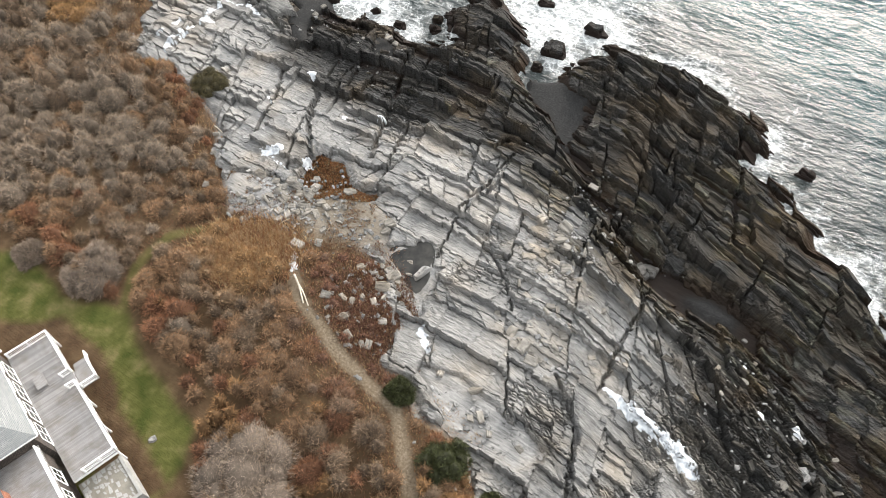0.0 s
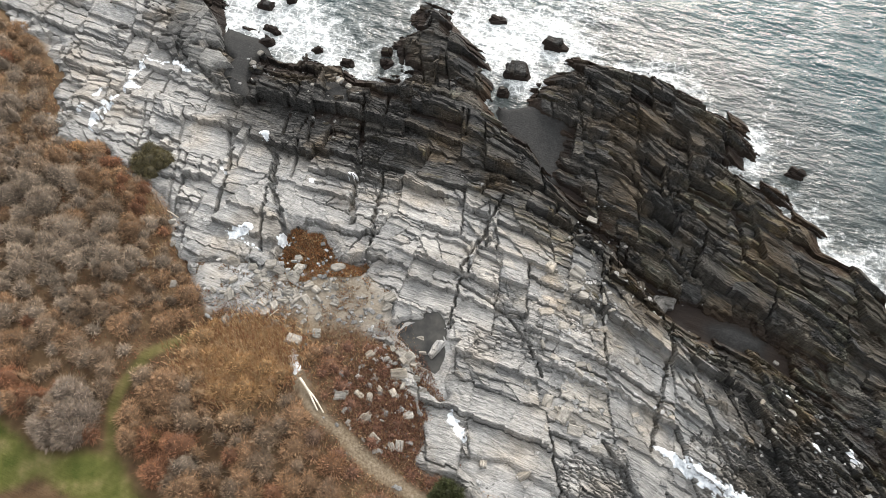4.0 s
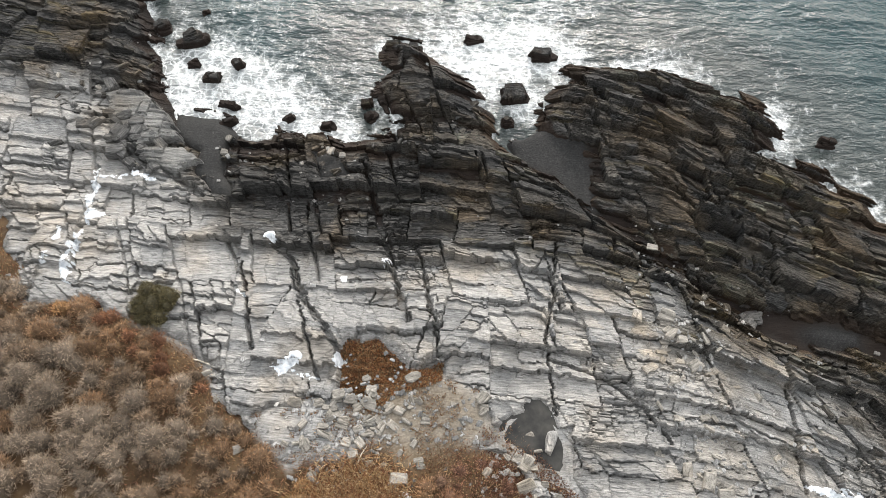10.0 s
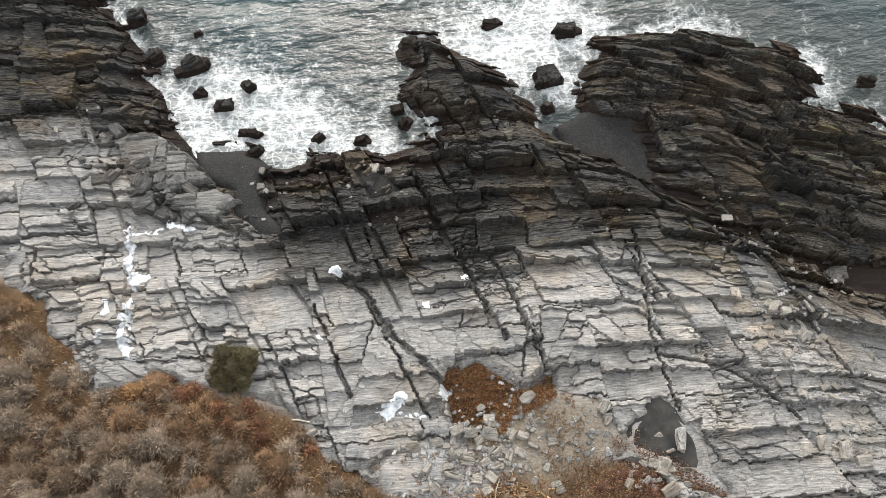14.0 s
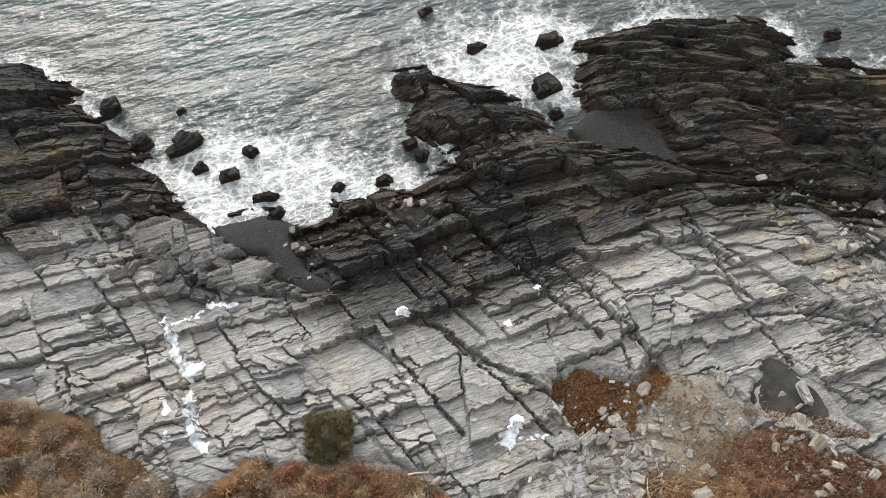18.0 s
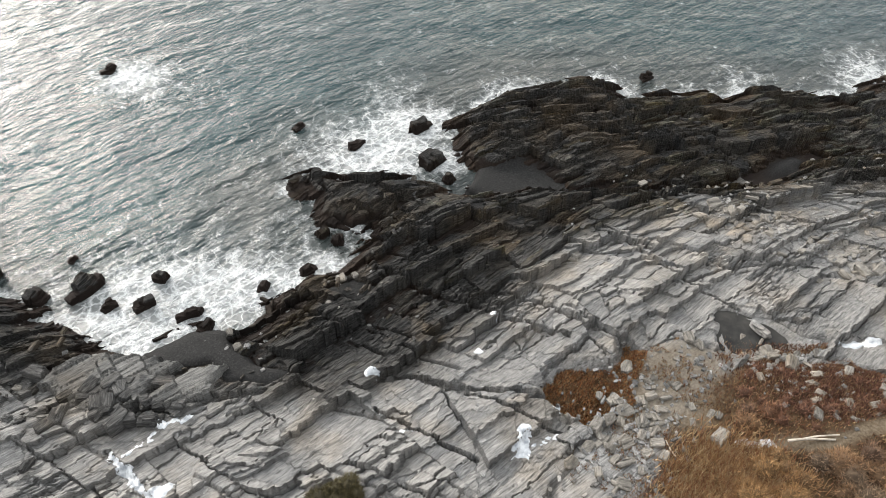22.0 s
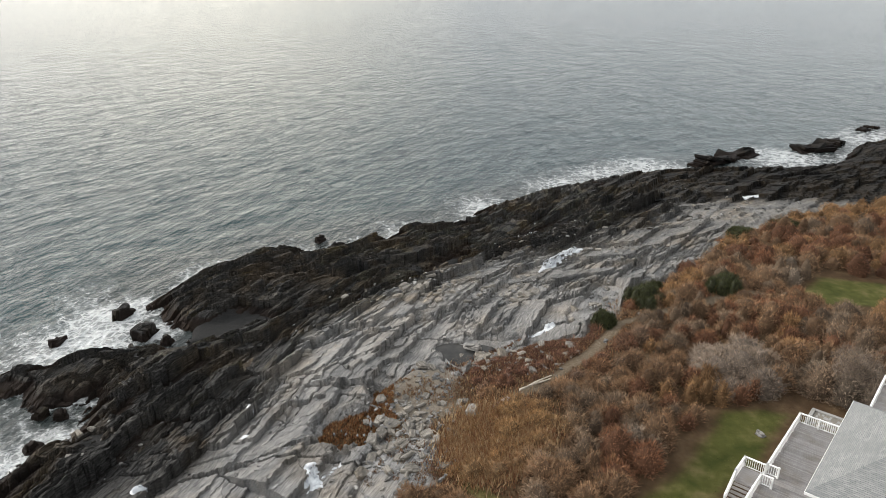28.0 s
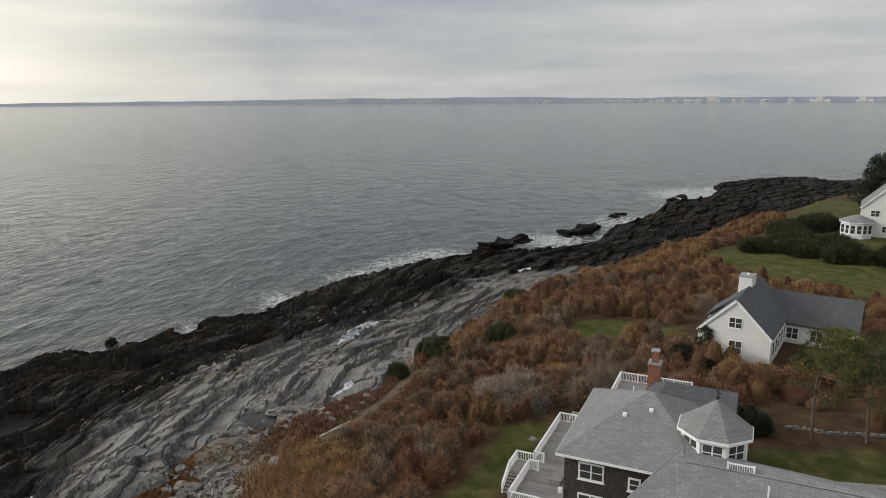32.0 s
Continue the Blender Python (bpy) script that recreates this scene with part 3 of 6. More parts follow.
def break_up(poly, rise, lean, depth, want_u, want_v, done):
    """Breaks an outline along bedding and joints until the pieces are slab-sized; height and tilt pass on from block to block."""
    if len(poly) < 3:
        return
    pu, pv = [float(np.dot(p, U)) for p in poly], [float(np.dot(p, V)) for p in poly]
    eu, ev = max(pu) - min(pu), max(pv) - min(pv)
    if eu < 0.35 or ev < 0.22:
        return
    stop = rng.uniform(0.55, 2.3)
    if eu / want_u < stop and ev / want_v < stop:
        done.append((poly, rise, lean))
        return
    along = ev / want_v > eu / want_u
    mid_p = sum(poly) / len(poly) + U * eu * rng.uniform(-0.22, 0.22) + V * ev * rng.uniform(-0.26, 0.26)
    gap = (0.14, 0.12, 0.10, 0.075, 0.055)[depth] * rng.uniform(0.2, 1.7) if depth < 5 else rng.uniform(0.0, 0.045)
    way = turned(U, rng.normal(0, 0.12)) if along else turned(J, rng.normal(0, 0.24))
    a, b = cut_poly(poly, mid_p, way, gap)
    step = min(0.36, 0.06 * math.sqrt(max(eu * ev, 0.1)))
    drop = rng.normal(0, step)
    for half, sign in ((a, 0.5), (b, -0.5)):
        break_up(half, rise + drop * sign, lean + rng.normal(0, 0.05 if depth < 4 else 0.02, 2), depth + 1, want_u, want_v, done)


class Jointing:
    """One set of joints: rows along the strike, each broken across at its own uneven lengths."""

    def __init__(self, rows, lengths, seed, reach=340.0):
        r = np.random.default_rng(seed)
        self.edges = np.cumsum(r.uniform(*rows, int(2 * reach / rows[0]))) - reach
        self.cuts = np.cumsum(r.uniform(*lengths, int(3 * reach / lengths[0]))) - 1.5 * reach
        self.shift = r.uniform(-60, 60, len(self.edges) + 1)
        self.stretch = r.uniform(0.55, 1.5, len(self.edges) + 1)
        self.seed = seed

    def look_up(self, u, v):
        """Block number, place across and along it, distances to its bedding and joint edges, and its breadth."""
        i = np.clip(np.searchsorted(self.edges, v), 1, len(self.edges) - 1)
        lo, hi = self.edges[i - 1], self.edges[i]
        us = u * self.stretch[i] + self.shift[i]
        j = np.clip(np.searchsorted(self.cuts, us), 1, len(self.cuts) - 1)
        lo_u, hi_u = self.cuts[j - 1], self.cuts[j]
        return i * 4096 + j, v - lo, us - lo_u, np.minimum(v - lo, hi - v), np.minimum(us - lo_u, hi_u - us), hi - lo, hi_u - lo_u

    def chance(self, block, salt):
        """An even random number for each block."""
        h = np.sin(block * 12.9898 + (self.seed * 7 + salt) * 78.233) * 43758.5453
        return h - np.floor(h)


BIG, SLAB, CHIP, LEAF = Jointing((2.5, 11.0), (1.6, 7.0), 1), Jointing((1.2, 6.0), (0.5, 2.6), 2), Jointing((0.35, 1.6), (0.2, 0.9), 3), Jointing((0.12, 0.38), (0.5, 3.2), 4)
BAND = Jointing((3.0, 11.0), (9.0, 40.0), 5)


def strata(x, y):
    """Along the bedding, across it, and across the joints. The strike swings from west-north-west on the shelf towards north-west on the headland."""
    swing = -0.6 * x - 2.0 * np.logaddexp(0, (x - 12) / 4)
    return x * U[0] + y * U[1], 0.8 * (y - swing), 0.94 * x - 0.342 * y


def hashed(cell, salt):
    h = np.sin(cell * 12.9898 + salt * 78.233) * 43758.5453
    return h - np.floor(h)


def crack(edge, breadth):
    """A steep-sided gap along a block's edge."""
    return smooth(breadth, 0.35 * breadth, edge)


def rock_relief(x, y, wet):
    """Ledge heights above the lie of the land, the number of the large block, a tone for each slab, and bedding coordinates for its grain."""
    u0, v0, c0 = strata(x, y)
    v = v0 + 1.6 * fbm(x / 24 + 40, y / 24, 2) + 0.35 * fbm(x / 5.0, y / 5.0, 2)
    c = c0 + 1.4 * fbm(x / 18, y / 18, 2) + 0.25 * fbm(x / 4 + 70, y / 4, 2) + 0.12 * v0 * fbm(x / 90 + 3, y / 90, 1)
    # broken edges step in straight notches
    notch_v = 0.34 * (hashed(np.floor(c / 0.9 + 0.6 * np.floor(v / 2.3)), 1) - 0.5) + 0.14 * (hashed(np.floor(c / 0.45), 2) - 0.5) + 0.10 * fbm(x / 0.8, y / 0.8, 3)
    notch_c = 0.45 * (hashed(np.floor(v / 0.7 + 0.6 * np.floor(c / 2.9)), 3) - 0.5) + 0.25 * (hashed(np.floor(v / 0.31), 4) - 0.5) + 0.16 * fbm(x / 0.9 + 5, y / 0.9, 3)
    here = smooth(-0.22, 0.06, fbm(x / 3.2 + 50, y / 3.2, 3))
    band, *_ = BAND.look_up(c, v + notch_v)
    c = c + 9.0 * BAND.chance(band, 1) + 0.9 * (BAND.chance(band, 2) - 0.5) * v
    # large blocks between the long cross joints, each with its own height and tilt
    big, bc, bv, ec, ev, wc, wv = BIG.look_up(v + notch_v * 1.4, c + notch_c * 0.5)
    c1, c2, c3, c4 = (BIG.chance(big, k) for k in (1, 2, 3, 4))
    z = (0.62 + 0.5 * wet) * (c1 - 0.5) * 1.5
    z = z - (0.14 + 0.08 * wet) * (bv - wv / 2) * (0.1 + 1.5 * c2) + (0.10 + 0.08 * wet) * (bc - wc / 2) * (c3 - 0.6) * 1.1
    z = z - (0.55 + 0.5 * wet) * crack(ec, 0.08 + 0.16 * c4 ** 4) * (c4 > 0.5) - (0.45 + 0.5 * wet) * crack(ev, 0.08 + 0.18 * c2 ** 4) * (c3 > 0.45)
    # slabs inside a block: their joints turn a little from block to block, and massive blocks have none
    massive = smooth(0.46, 0.62, BIG.chance(big, 7) + 0.9 * fbm(x / 11 + 11, y / 11, 2) - 0.10 * wet)
    slab, bc, bv, ec, ev, wc, wv = SLAB.look_up(v + 17.0 * c3 + 0.34 * (c1 - 0.5) * c + notch_v, c + 13.0 * c1 + (2.6 * c2 - 1.3) * v + notch_c)
    s1, s2, s3 = (SLAB.chance(slab + big * 0.37, k) for k in (1, 2, 3))
    part_k = 1 - 0.85 * massive
    z = z + part_k * ((0.29 + 0.18 * wet) * (s1 - 0.5) * 1.5 - (0.20 + 0.02 * wet) * (bv - wv / 2) * (1.6 * s2 - 0.1) + 0.12 * (bc - wc / 2) * (s3 - 0.6))
    z = z - part_k * (0.3 + 0.7 * here) * (0.32 * crack(ec, 0.07 + 0.08 * s1 ** 3) * (s2 > 0.6) + 0.36 * crack(ev, 0.07 + 0.10 * s2 ** 3) * (s3 > 0.5))
    # shattered stretches
    broken = smooth(0.05, 0.38, fbm(x / 6 + 31, y / 6, 3) + 0.12 * wet + 0.22 * smooth(48, 20, y)) * part_k
    chip, bc, bv, ec, ev, wc, wv = CHIP.look_up(v + 9.0 * s1 + 0.5 * notch_v, c + 7.0 * s2 + (1.5 * s3 - 0.6) * v + 0.5 * notch_c)
    k1 = CHIP.chance(chip + slab * 0.21, 1)
    z = z + (0.04 + 0.38 * broken) * (k1 - 0.5) - 0.30 * broken * crack(np.minimum(ec, ev), 0.09)
    leaf, *_ = LEAF.look_up(c + 3.0 * s1, v + 2.0 * s3 + 0.3 * notch_v + 0.12 * (s1 - 0.5) * c)
    z = z + (0.08 + 0.06 * wet) * (LEAF.chance(leaf, 1) - 0.5)
    z = z + 0.5 * fbm(u0 / 12, v0 / 4.5, 3) + 1.6 * wet * fbm(u0 / 9, v0 / 6.5, 3) + (0.03 + 0.07 * wet) * fbm(x / 1.1, y / 1.1, 3)
    # scattered clefts along the joints and along the bedding, then the great ones
    cleft = np.abs(((c / 13.0 + 0.25 * fbm(x / 30, y / 30, 2)) % 1.0) - 0.5) * 13.0
    z = z - (0.4 + 0.6 * wet) * np.exp(-(cleft / 0.18) ** 2) * smooth(0.02, 0.12, fbm(x / 12 + 60, y / 12, 2))
    cleft = np.abs(((v / 8.0 + 0.3 * fbm(x / 26 + 8, y / 26, 2)) % 1.0) - 0.5) * 8.0
    z = z - 1.1 * wet * np.exp(-(cleft / 0.34) ** 2) * smooth(0.0, 0.14, fbm(x / 9 + 22, y / 9, 2))
    for line, deep, half_w in CLEFTS:
        lo, hi = np.min(line, 0) - 3, np.max(line, 0) + 3
        m = (x > lo[0]) & (x < hi[0]) & (y > lo[1]) & (y < hi[1])
        if m.any():
            d = side(line, x[m] + 0.8 * notch_c[m], y[m] + 0.8 * notch_v[m]) * (0.75 + 0.9 * hashed(np.floor(c[m] / 1.7), 9))
            z[m] = z[m] - deep * crack(d, 1.25 * half_w)
    grain_u, grain_v = u0 + 8.0 * s1, v + 2.0 * s3 + 0.12 * (s1 - 0.5) * c
    return z, big, 0.5 * s1 + 0.2 * k1 + 0.3 * c3, grain_u, grain_v, SLAB.chance(slab, 8)


def set_rock(me, wet, tint, su, sv):
    set_float(me, "wet", wet)
    set_colour(me, "tint", tint)
    set_float(me, "su", su)
    set_float(me, "sv", sv)


bodies = {}
for name, label in (("dark_headland", "dark wet layered rock headland at the waterline"), ("grey_rock_shelf", "pale grey layered rock shelf broken by joints"),
                    ("north_rock_shelf", "grey and tan rock ledges beside the cove"), ("far_rock_shelf", "black and grey rock ledges along the far coast")):
    bodies[name] = tagged(new(name), label, "rock shelf", kind="structure")


def rock_field(u_lo, u_hi, v_lo, v_hi, du, dv, far_part):
    """Lays the ledges over a stretch of the plan and cuts them into their large blocks, each a mesh of its own."""
    us, vs_ = np.arange(u_lo, u_hi, du), np.arange(v_lo, v_hi, dv)
    gu, gv = np.meshgrid(us, vs_)
    x, y = gu * U[0] + gv * V[0], gu * U[1] + gv * V[1]
    shape = x.shape
    ok = (signed(SHORE, x, y) > -2.2) & (signed(BRUSH, x, y) < 4.0)
    ok &= ((y < -4) | (x > 63)) if far_part else ((y > -6) & (x < 65))
    x, y = x[ok], y[ok]
    number = np.full(shape, -1)
    number[ok] = np.arange(len(x))
    wet = zones(x, y)[0]
    relief, big, tone, grain_u, grain_v, warm = rock_relief(x, y, wet)
    wet = smooth(0.0, 1.0, wet * 0.93 + 0.7 * (tone - 0.5) * smooth(1.15, 0.6, wet))
    land = signed(BRUSH, x, y)
    hollow = np.max([signed(p, x, y, True) for p in (*POOLS, COVE_1, COVE_2, SCREE, WEED)], 0)
    bury = smooth(-0.6, 2.5, land + 6 * fbm(x / 4 + 7, y / 4, 3)) * 1.6 + smooth(-0.9, 0.9, hollow + 2.2 * fbm(x / 2.2, y / 2.2, 3)) * 1.8 + (np.exp(-(side(GULLY, x, y) / 1.8) ** 2)) * 0.6 * (y > 46)
    rim = signed(SHORE, x, y)
    relief = relief * (0.68 + 0.32 * smooth(-0.5, 6, rim)) * (0.6 if far_part else 1.0)
    z = base_height(x, y) + relief + 0.12 - bury
    q = np.stack([number[:-1, :-1], number[:-1, 1:], number[1:, 1:], number[1:, :-1]], -1).reshape(-1, 4)
    q = q[(q >= 0).all(1)]
    q = q[(bury[q].min(1) < 1.2)]
    block = big[q[:, 0]]
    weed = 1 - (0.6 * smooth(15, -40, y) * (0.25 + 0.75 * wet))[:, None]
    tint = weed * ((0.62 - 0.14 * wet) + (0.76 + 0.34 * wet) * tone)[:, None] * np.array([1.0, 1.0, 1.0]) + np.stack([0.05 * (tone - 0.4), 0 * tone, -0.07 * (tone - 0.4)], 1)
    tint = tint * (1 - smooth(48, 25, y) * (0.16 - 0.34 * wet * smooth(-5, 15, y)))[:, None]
    tan = (warm > 0.62 - 0.2 * smooth(15, 30, x)) * smooth(-22, 24, x) * (0.3 + 0.7 * smooth(-0.05, 0.12, fbm(x / 9 + 90, y / 9, 3) + 0.10 * smooth(30, 44, x))) * (0.35 + 0.65 * wet)
    tint = tint * (1 + tan[:, None] * np.array([0.52, 0.36, 0.14]))
    order = np.argsort(block, kind="stable")
    q, block = q[order], block[order]
    starts = np.flatnonzero(np.r_[True, block[1:] != block[:-1]])
    groups = np.split(q, starts[1:])
    mids = np.array([(x[g[:, 0]].mean(), y[g[:, 0]].mean()) for g in groups])
    tide = zones(mids[:, 0], mids[:, 1])[0]
    home = ["far_rock_shelf" if far_part else "north_rock_shelf" if m[0] < -12 else "dark_headland" if t > 0.5 else "grey_rock_shelf" for m, t in zip(mids, tide)]
    near = np.hypot(mids[:, 0] - 5, mids[:, 1] - (0 if far_part else 62))
    used, rest = {k: 0 for k in bodies}, {k: [] for k in bodies}
    jobs = []
    for k in np.argsort(near):
        if len(groups[k]) < 12 or used[home[k]] >= 300:
            rest[home[k]].append(groups[k])
        else:
            used[home[k]] += 1
            jobs.append((home[k], "rock_slab", groups[k]))
    jobs += [(k, "ledges", np.concatenate(g)) for k, g in rest.items() if g]
    for body, name, faces in jobs:
        ids, local = np.unique(faces, return_inverse=True)
        me = bpy.data.meshes.new(name)
        me.vertices.add(len(ids))
        me.vertices.foreach_set("co", np.stack([x[ids], y[ids], z[ids]], 1).astype(np.float32).ravel())
        me.loops.add(faces.size)
        me.loops.foreach_set("vertex_index", local.astype(np.int32).ravel())
        me.polygons.add(len(faces))
        me.polygons.foreach_set("loop_start", np.arange(0, faces.size, 4, dtype=np.int32))
        me.update(calc_edges=True)
        me.shade_flat()
        me.materials.append(ROCK)
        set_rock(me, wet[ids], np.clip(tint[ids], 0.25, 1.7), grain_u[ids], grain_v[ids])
        ob = new(name, me)
        ob.parent = bodies[body]
        if name == "ledges":
            tagged(ob, kind="stuff")


rock_field(-128, 62, 5, 112, 0.145, 0.10, False)
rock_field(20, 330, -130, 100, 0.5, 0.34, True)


# ---------------------------------------------------------------- loose stones and sea rocks
def height_at(x, y):
    return float(ground_height(np.array([x]), np.array([y]))[0])


def stone_mesh(long, wide, tall, wet, tint, seed):
    """An angular split block, its base at the origin: uneven corners, a flat parting on top, chipped edges."""
    r = np.random.default_rng(seed)
    n = 10
    corner = [0.25 * math.pi + r.normal(0, 0.16), 0.75 * math.pi + r.normal(0, 0.16), 1.25 * math.pi + r.normal(0, 0.16), 1.75 * math.pi + r.normal(0, 0.16)]
    verts, faces = [], []
    lean = r.normal(0, 0.16, 2)
    angles = np.sort(np.concatenate([corner, [0.5 * (corner[0] + corner[1]), 0.5 * (corner[2] + corner[3]), 0.02, math.pi + 0.03, corner[0] + 0.25, corner[2] - 0.2]]))
    side_noise = r.uniform(0.84, 1.08, n)
    for grow, z in ((0.95, -0.4), (1.0, 0.2), (0.97, 0.55), (0.93, 0.86), (0.80, 1.0)):
        for k, a in enumerate(angles):
            ca, sa = math.cos(a), math.sin(a)
            m = grow * side_noise[k] * r.uniform(0.94, 1.05) / max(abs(ca), abs(sa))
            x, y = 0.5 * long * m * ca, 0.5 * wide * m * sa
            verts.append((x, y, tall * (z + (r.uniform(-0.07, 0.07) if z > 0 else 0)) + lean[0] * x + lean[1] * y))
    for j in range(4):
        faces += [(j * n + i, j * n + (i + 1) % n, (j + 1) * n + (i + 1) % n, (j + 1) * n + i) for i in range(n)]
    faces.append(tuple(4 * n + i for i in range(n)))
    me = bpy.data.meshes.new("stone")
    me.from_pydata(verts, [], faces)
    me.materials.append(ROCK)
    at = np.array(verts)
    set_rock(me, np.full(len(verts), wet), np.tile(tint, (len(verts), 1)), at[:, 0] + 3.7 * seed, at[:, 1] + 0.6 * at[:, 2])
    return me


def piled_mesh(long, wide, tall, wet, tint, seed):
    """A larger rock of a few split layers lying on one another, with uneven outlines."""
    r = np.random.default_rng(seed + 999)
    vs, fs = [], []
    for k in range(5):
        f = k / 4
        me = stone_mesh(long * (1 - 0.45 * f) * r.uniform(0.75, 1.05), wide * (1 - 0.4 * f) * r.uniform(0.75, 1.05), tall * r.uniform(0.4, 0.55), wet, tint, seed * 7 + k)
        m = pose(r.normal(0, 0.09) * long, r.normal(0, 0.09) * wide, tall * 0.5 * f, r.normal(0, 6), r.normal(0, 6), r.normal(0, 9))
        at = len(vs)
        vs += [tuple(m @ v.co) for v in me.vertices]
        fs += [tuple(at + i for i in p.vertices) for p in me.polygons]
        bpy.data.meshes.remove(me)
    me = bpy.data.meshes.new("stone")
    me.from_pydata(vs, [], fs)
    me.materials.append(ROCK)
    at = np.array(vs)
    set_rock(me, np.full(len(vs), wet), np.tile(tint, (len(vs), 1)), at[:, 0] + 3.7 * seed, at[:, 1] + 0.6 * at[:, 2])
    return me


def stone(name, x, y, long, wide, tall, wet, turn, label, group="", seed=0, base_z=None, tint=(1, 1, 1), single=False):
    ob = new(name, (stone_mesh if single else piled_mesh)(long, wide, tall, wet, tint, seed))
    z = height_at(x, y) if base_z is None else base_z
    ob.matrix_world = pose(x, y, z, 0, 0, turn)
    return tagged(ob, label, "rock", group)


# single stones that stand out
for k, (x, y, l, w, h, wetness, turn) in enumerate(((2.5, 68.7, 2.2, 1.5, 0.9, 0, -10), (0.4, 65.3, 1.5, 0.9, 0.5, 0, 70), (1.5, 66.6, 1.1, 0.7, 0.5, 0, 20), (3.3, 62.5, 1.6, 0.8, 0.4, 0, 100),
                                                    (-4.5, 56.4, 1.0, 0.9, 0.5, 0, 30))):
    stone("boulder", x, y, l, w, h, wetness, turn, "pale angular loose block lying on the grey shelf", "loose pale blocks", 50 + k, tint=(1.12, 1.08, 1.0), base_z=height_at(x, y) + 0.35)
# great slabs and tumbled blocks at the head of the cove
def great_slab(outline, top, tip, seed):
    """A thick bedded slab: an uneven outline, a gently tipped top broken into thin steps along the bedding, steep sides."""
    o = np.array(outline, float)
    mid_p = o.mean(0)
    step = 0.16
    gx_s, gy_s = np.meshgrid(np.arange(o[:, 0].min() - 0.5, o[:, 0].max() + 0.5, step), np.arange(o[:, 1].min() - 0.5, o[:, 1].max() + 0.5, step))
    a, b = gx_s * U[0] + gy_s * U[1], gx_s * V[0] + gy_s * V[1]
    d = signed([tuple(p) for p in outline], gx_s, gy_s, True) + 0.5 * (hashed(np.floor(b / 0.5), seed) - 0.5) + 0.25 * (hashed(np.floor(a / 0.8), seed + 1) - 0.5)
    leaf, *_ = LEAF.look_up(a, b + 0.1 * fbm(gx_s, gy_s, 2))
    chip, _, _, ec, ev, _, _ = SLAB.look_up(b + seed, a + seed)
    zz = top + tip[0] * (gx_s - mid_p[0]) + tip[1] * (gy_s - mid_p[1]) + 0.12 * (LEAF.chance(leaf, 2) - 0.5) + 0.22 * (SLAB.chance(chip, 5) - 0.5) - 0.3 * crack(np.minimum(ec, ev), 0.12) * (SLAB.chance(chip, 6) > 0.6)
    zz = zz - 2.2 * smooth(0.30, -0.25, d) - 0.25 * smooth(1.2, 0.2, d) * (hashed(np.floor(b / 0.33), seed + 3) > 0.5)
    ok = d > -0.45
    ids = np.full(gx_s.shape, -1)
    ids[ok] = np.arange(ok.sum())
    q = np.stack([ids[:-1, :-1], ids[:-1, 1:], ids[1:, 1:], ids[1:, :-1]], -1).reshape(-1, 4)
    q = q[(q >= 0).all(1)]
    ob = mesh_object("great_slab", np.stack([gx_s[ok], gy_s[ok], zz[ok]], 1).tolist(), q.tolist(), ROCK)
    set_rock(ob.data, np.full(ok.sum(), 0.34), np.tile((0.92, 0.92, 0.91), (ok.sum(), 1)) * (0.85 + 0.3 * SLAB.chance(chip, 7)[ok])[:, None], a[ok], b[ok])
    return tagged(ob, "huge grey layered slab lying at the head of the cove", "rock", "great slabs")


great_slab([(-34.2, 117), (-30, 115.8), (-27.6, 110.5), (-26.9, 104.2), (-32.6, 105.6), (-35.2, 110)], 3.1, (0.03, -0.02), 40)
great_slab([(-32.2, 105.2), (-27, 103), (-25.7, 99.6), (-29.1, 99.4), (-32.4, 102.6)], 3.3, (0.02, 0.03), 44)
tumble = np.random.default_rng(64)
for k in range(34):
    f = tumble.random()
    x, y = -39.5 + 9.0 * f + tumble.normal(0, 1.6), 117.0 - 13.0 * f + tumble.normal(0, 2.4)
    s = tumble.uniform(1.1, 2.7)
    stone("tumbled_block", x, y, s, s * tumble.uniform(0.4, 0.7), s * 0.42, tumble.uniform(0.55, 0.9), tumble.normal(-25, 40), "dark grey tumbled angular block above the cove", "tumbled blocks", 600 + k, single=k % 3 > 0,
          base_z=float(base_height(np.array([x]), np.array([y]))[0]) + 0.25)
stone("pool_boulder", -3.6, 48.0, 2.6, 1.1, 0.9, 0, 55, "grey slab lying in the dark rain pool", seed=61)
stone("standing_boulder", 37.4, 23.0, 2.6, 2.0, 2.3, 0.15, 20, "large upright grey boulder on the dark ledges", seed=62, tint=(0.9, 0.9, 0.9))
for k, (x, y, l, w, h, turn) in enumerate(((24.4, 49.8, 2.6, 2.2, 1.7, 30), (26.2, 50.4, 2.8, 1.6, 1.2, -30), (23.2, 53.4, 1.8, 1.2, 1.0, 80), (29.4, 37.2, 2.2, 1.6, 1.2, 10), (29.9, 32.9, 2.0, 1.5, 1.2, 50),
                                           (30.6, 29.6, 2.4, 1.5, 1.3, -20), (34.2, 24.3, 5.2, 2.3, 1.9, -33), (39.6, 23.0, 4.0, 2.2, 1.8, -25), (30.7, 22.5, 2.6, 1.8, 1.4, 40))):
    stone("boulder", x, y, l, w, h, 0.62, turn, "dark grey boulder lying in the rock gully", "gully boulders", 70 + k)
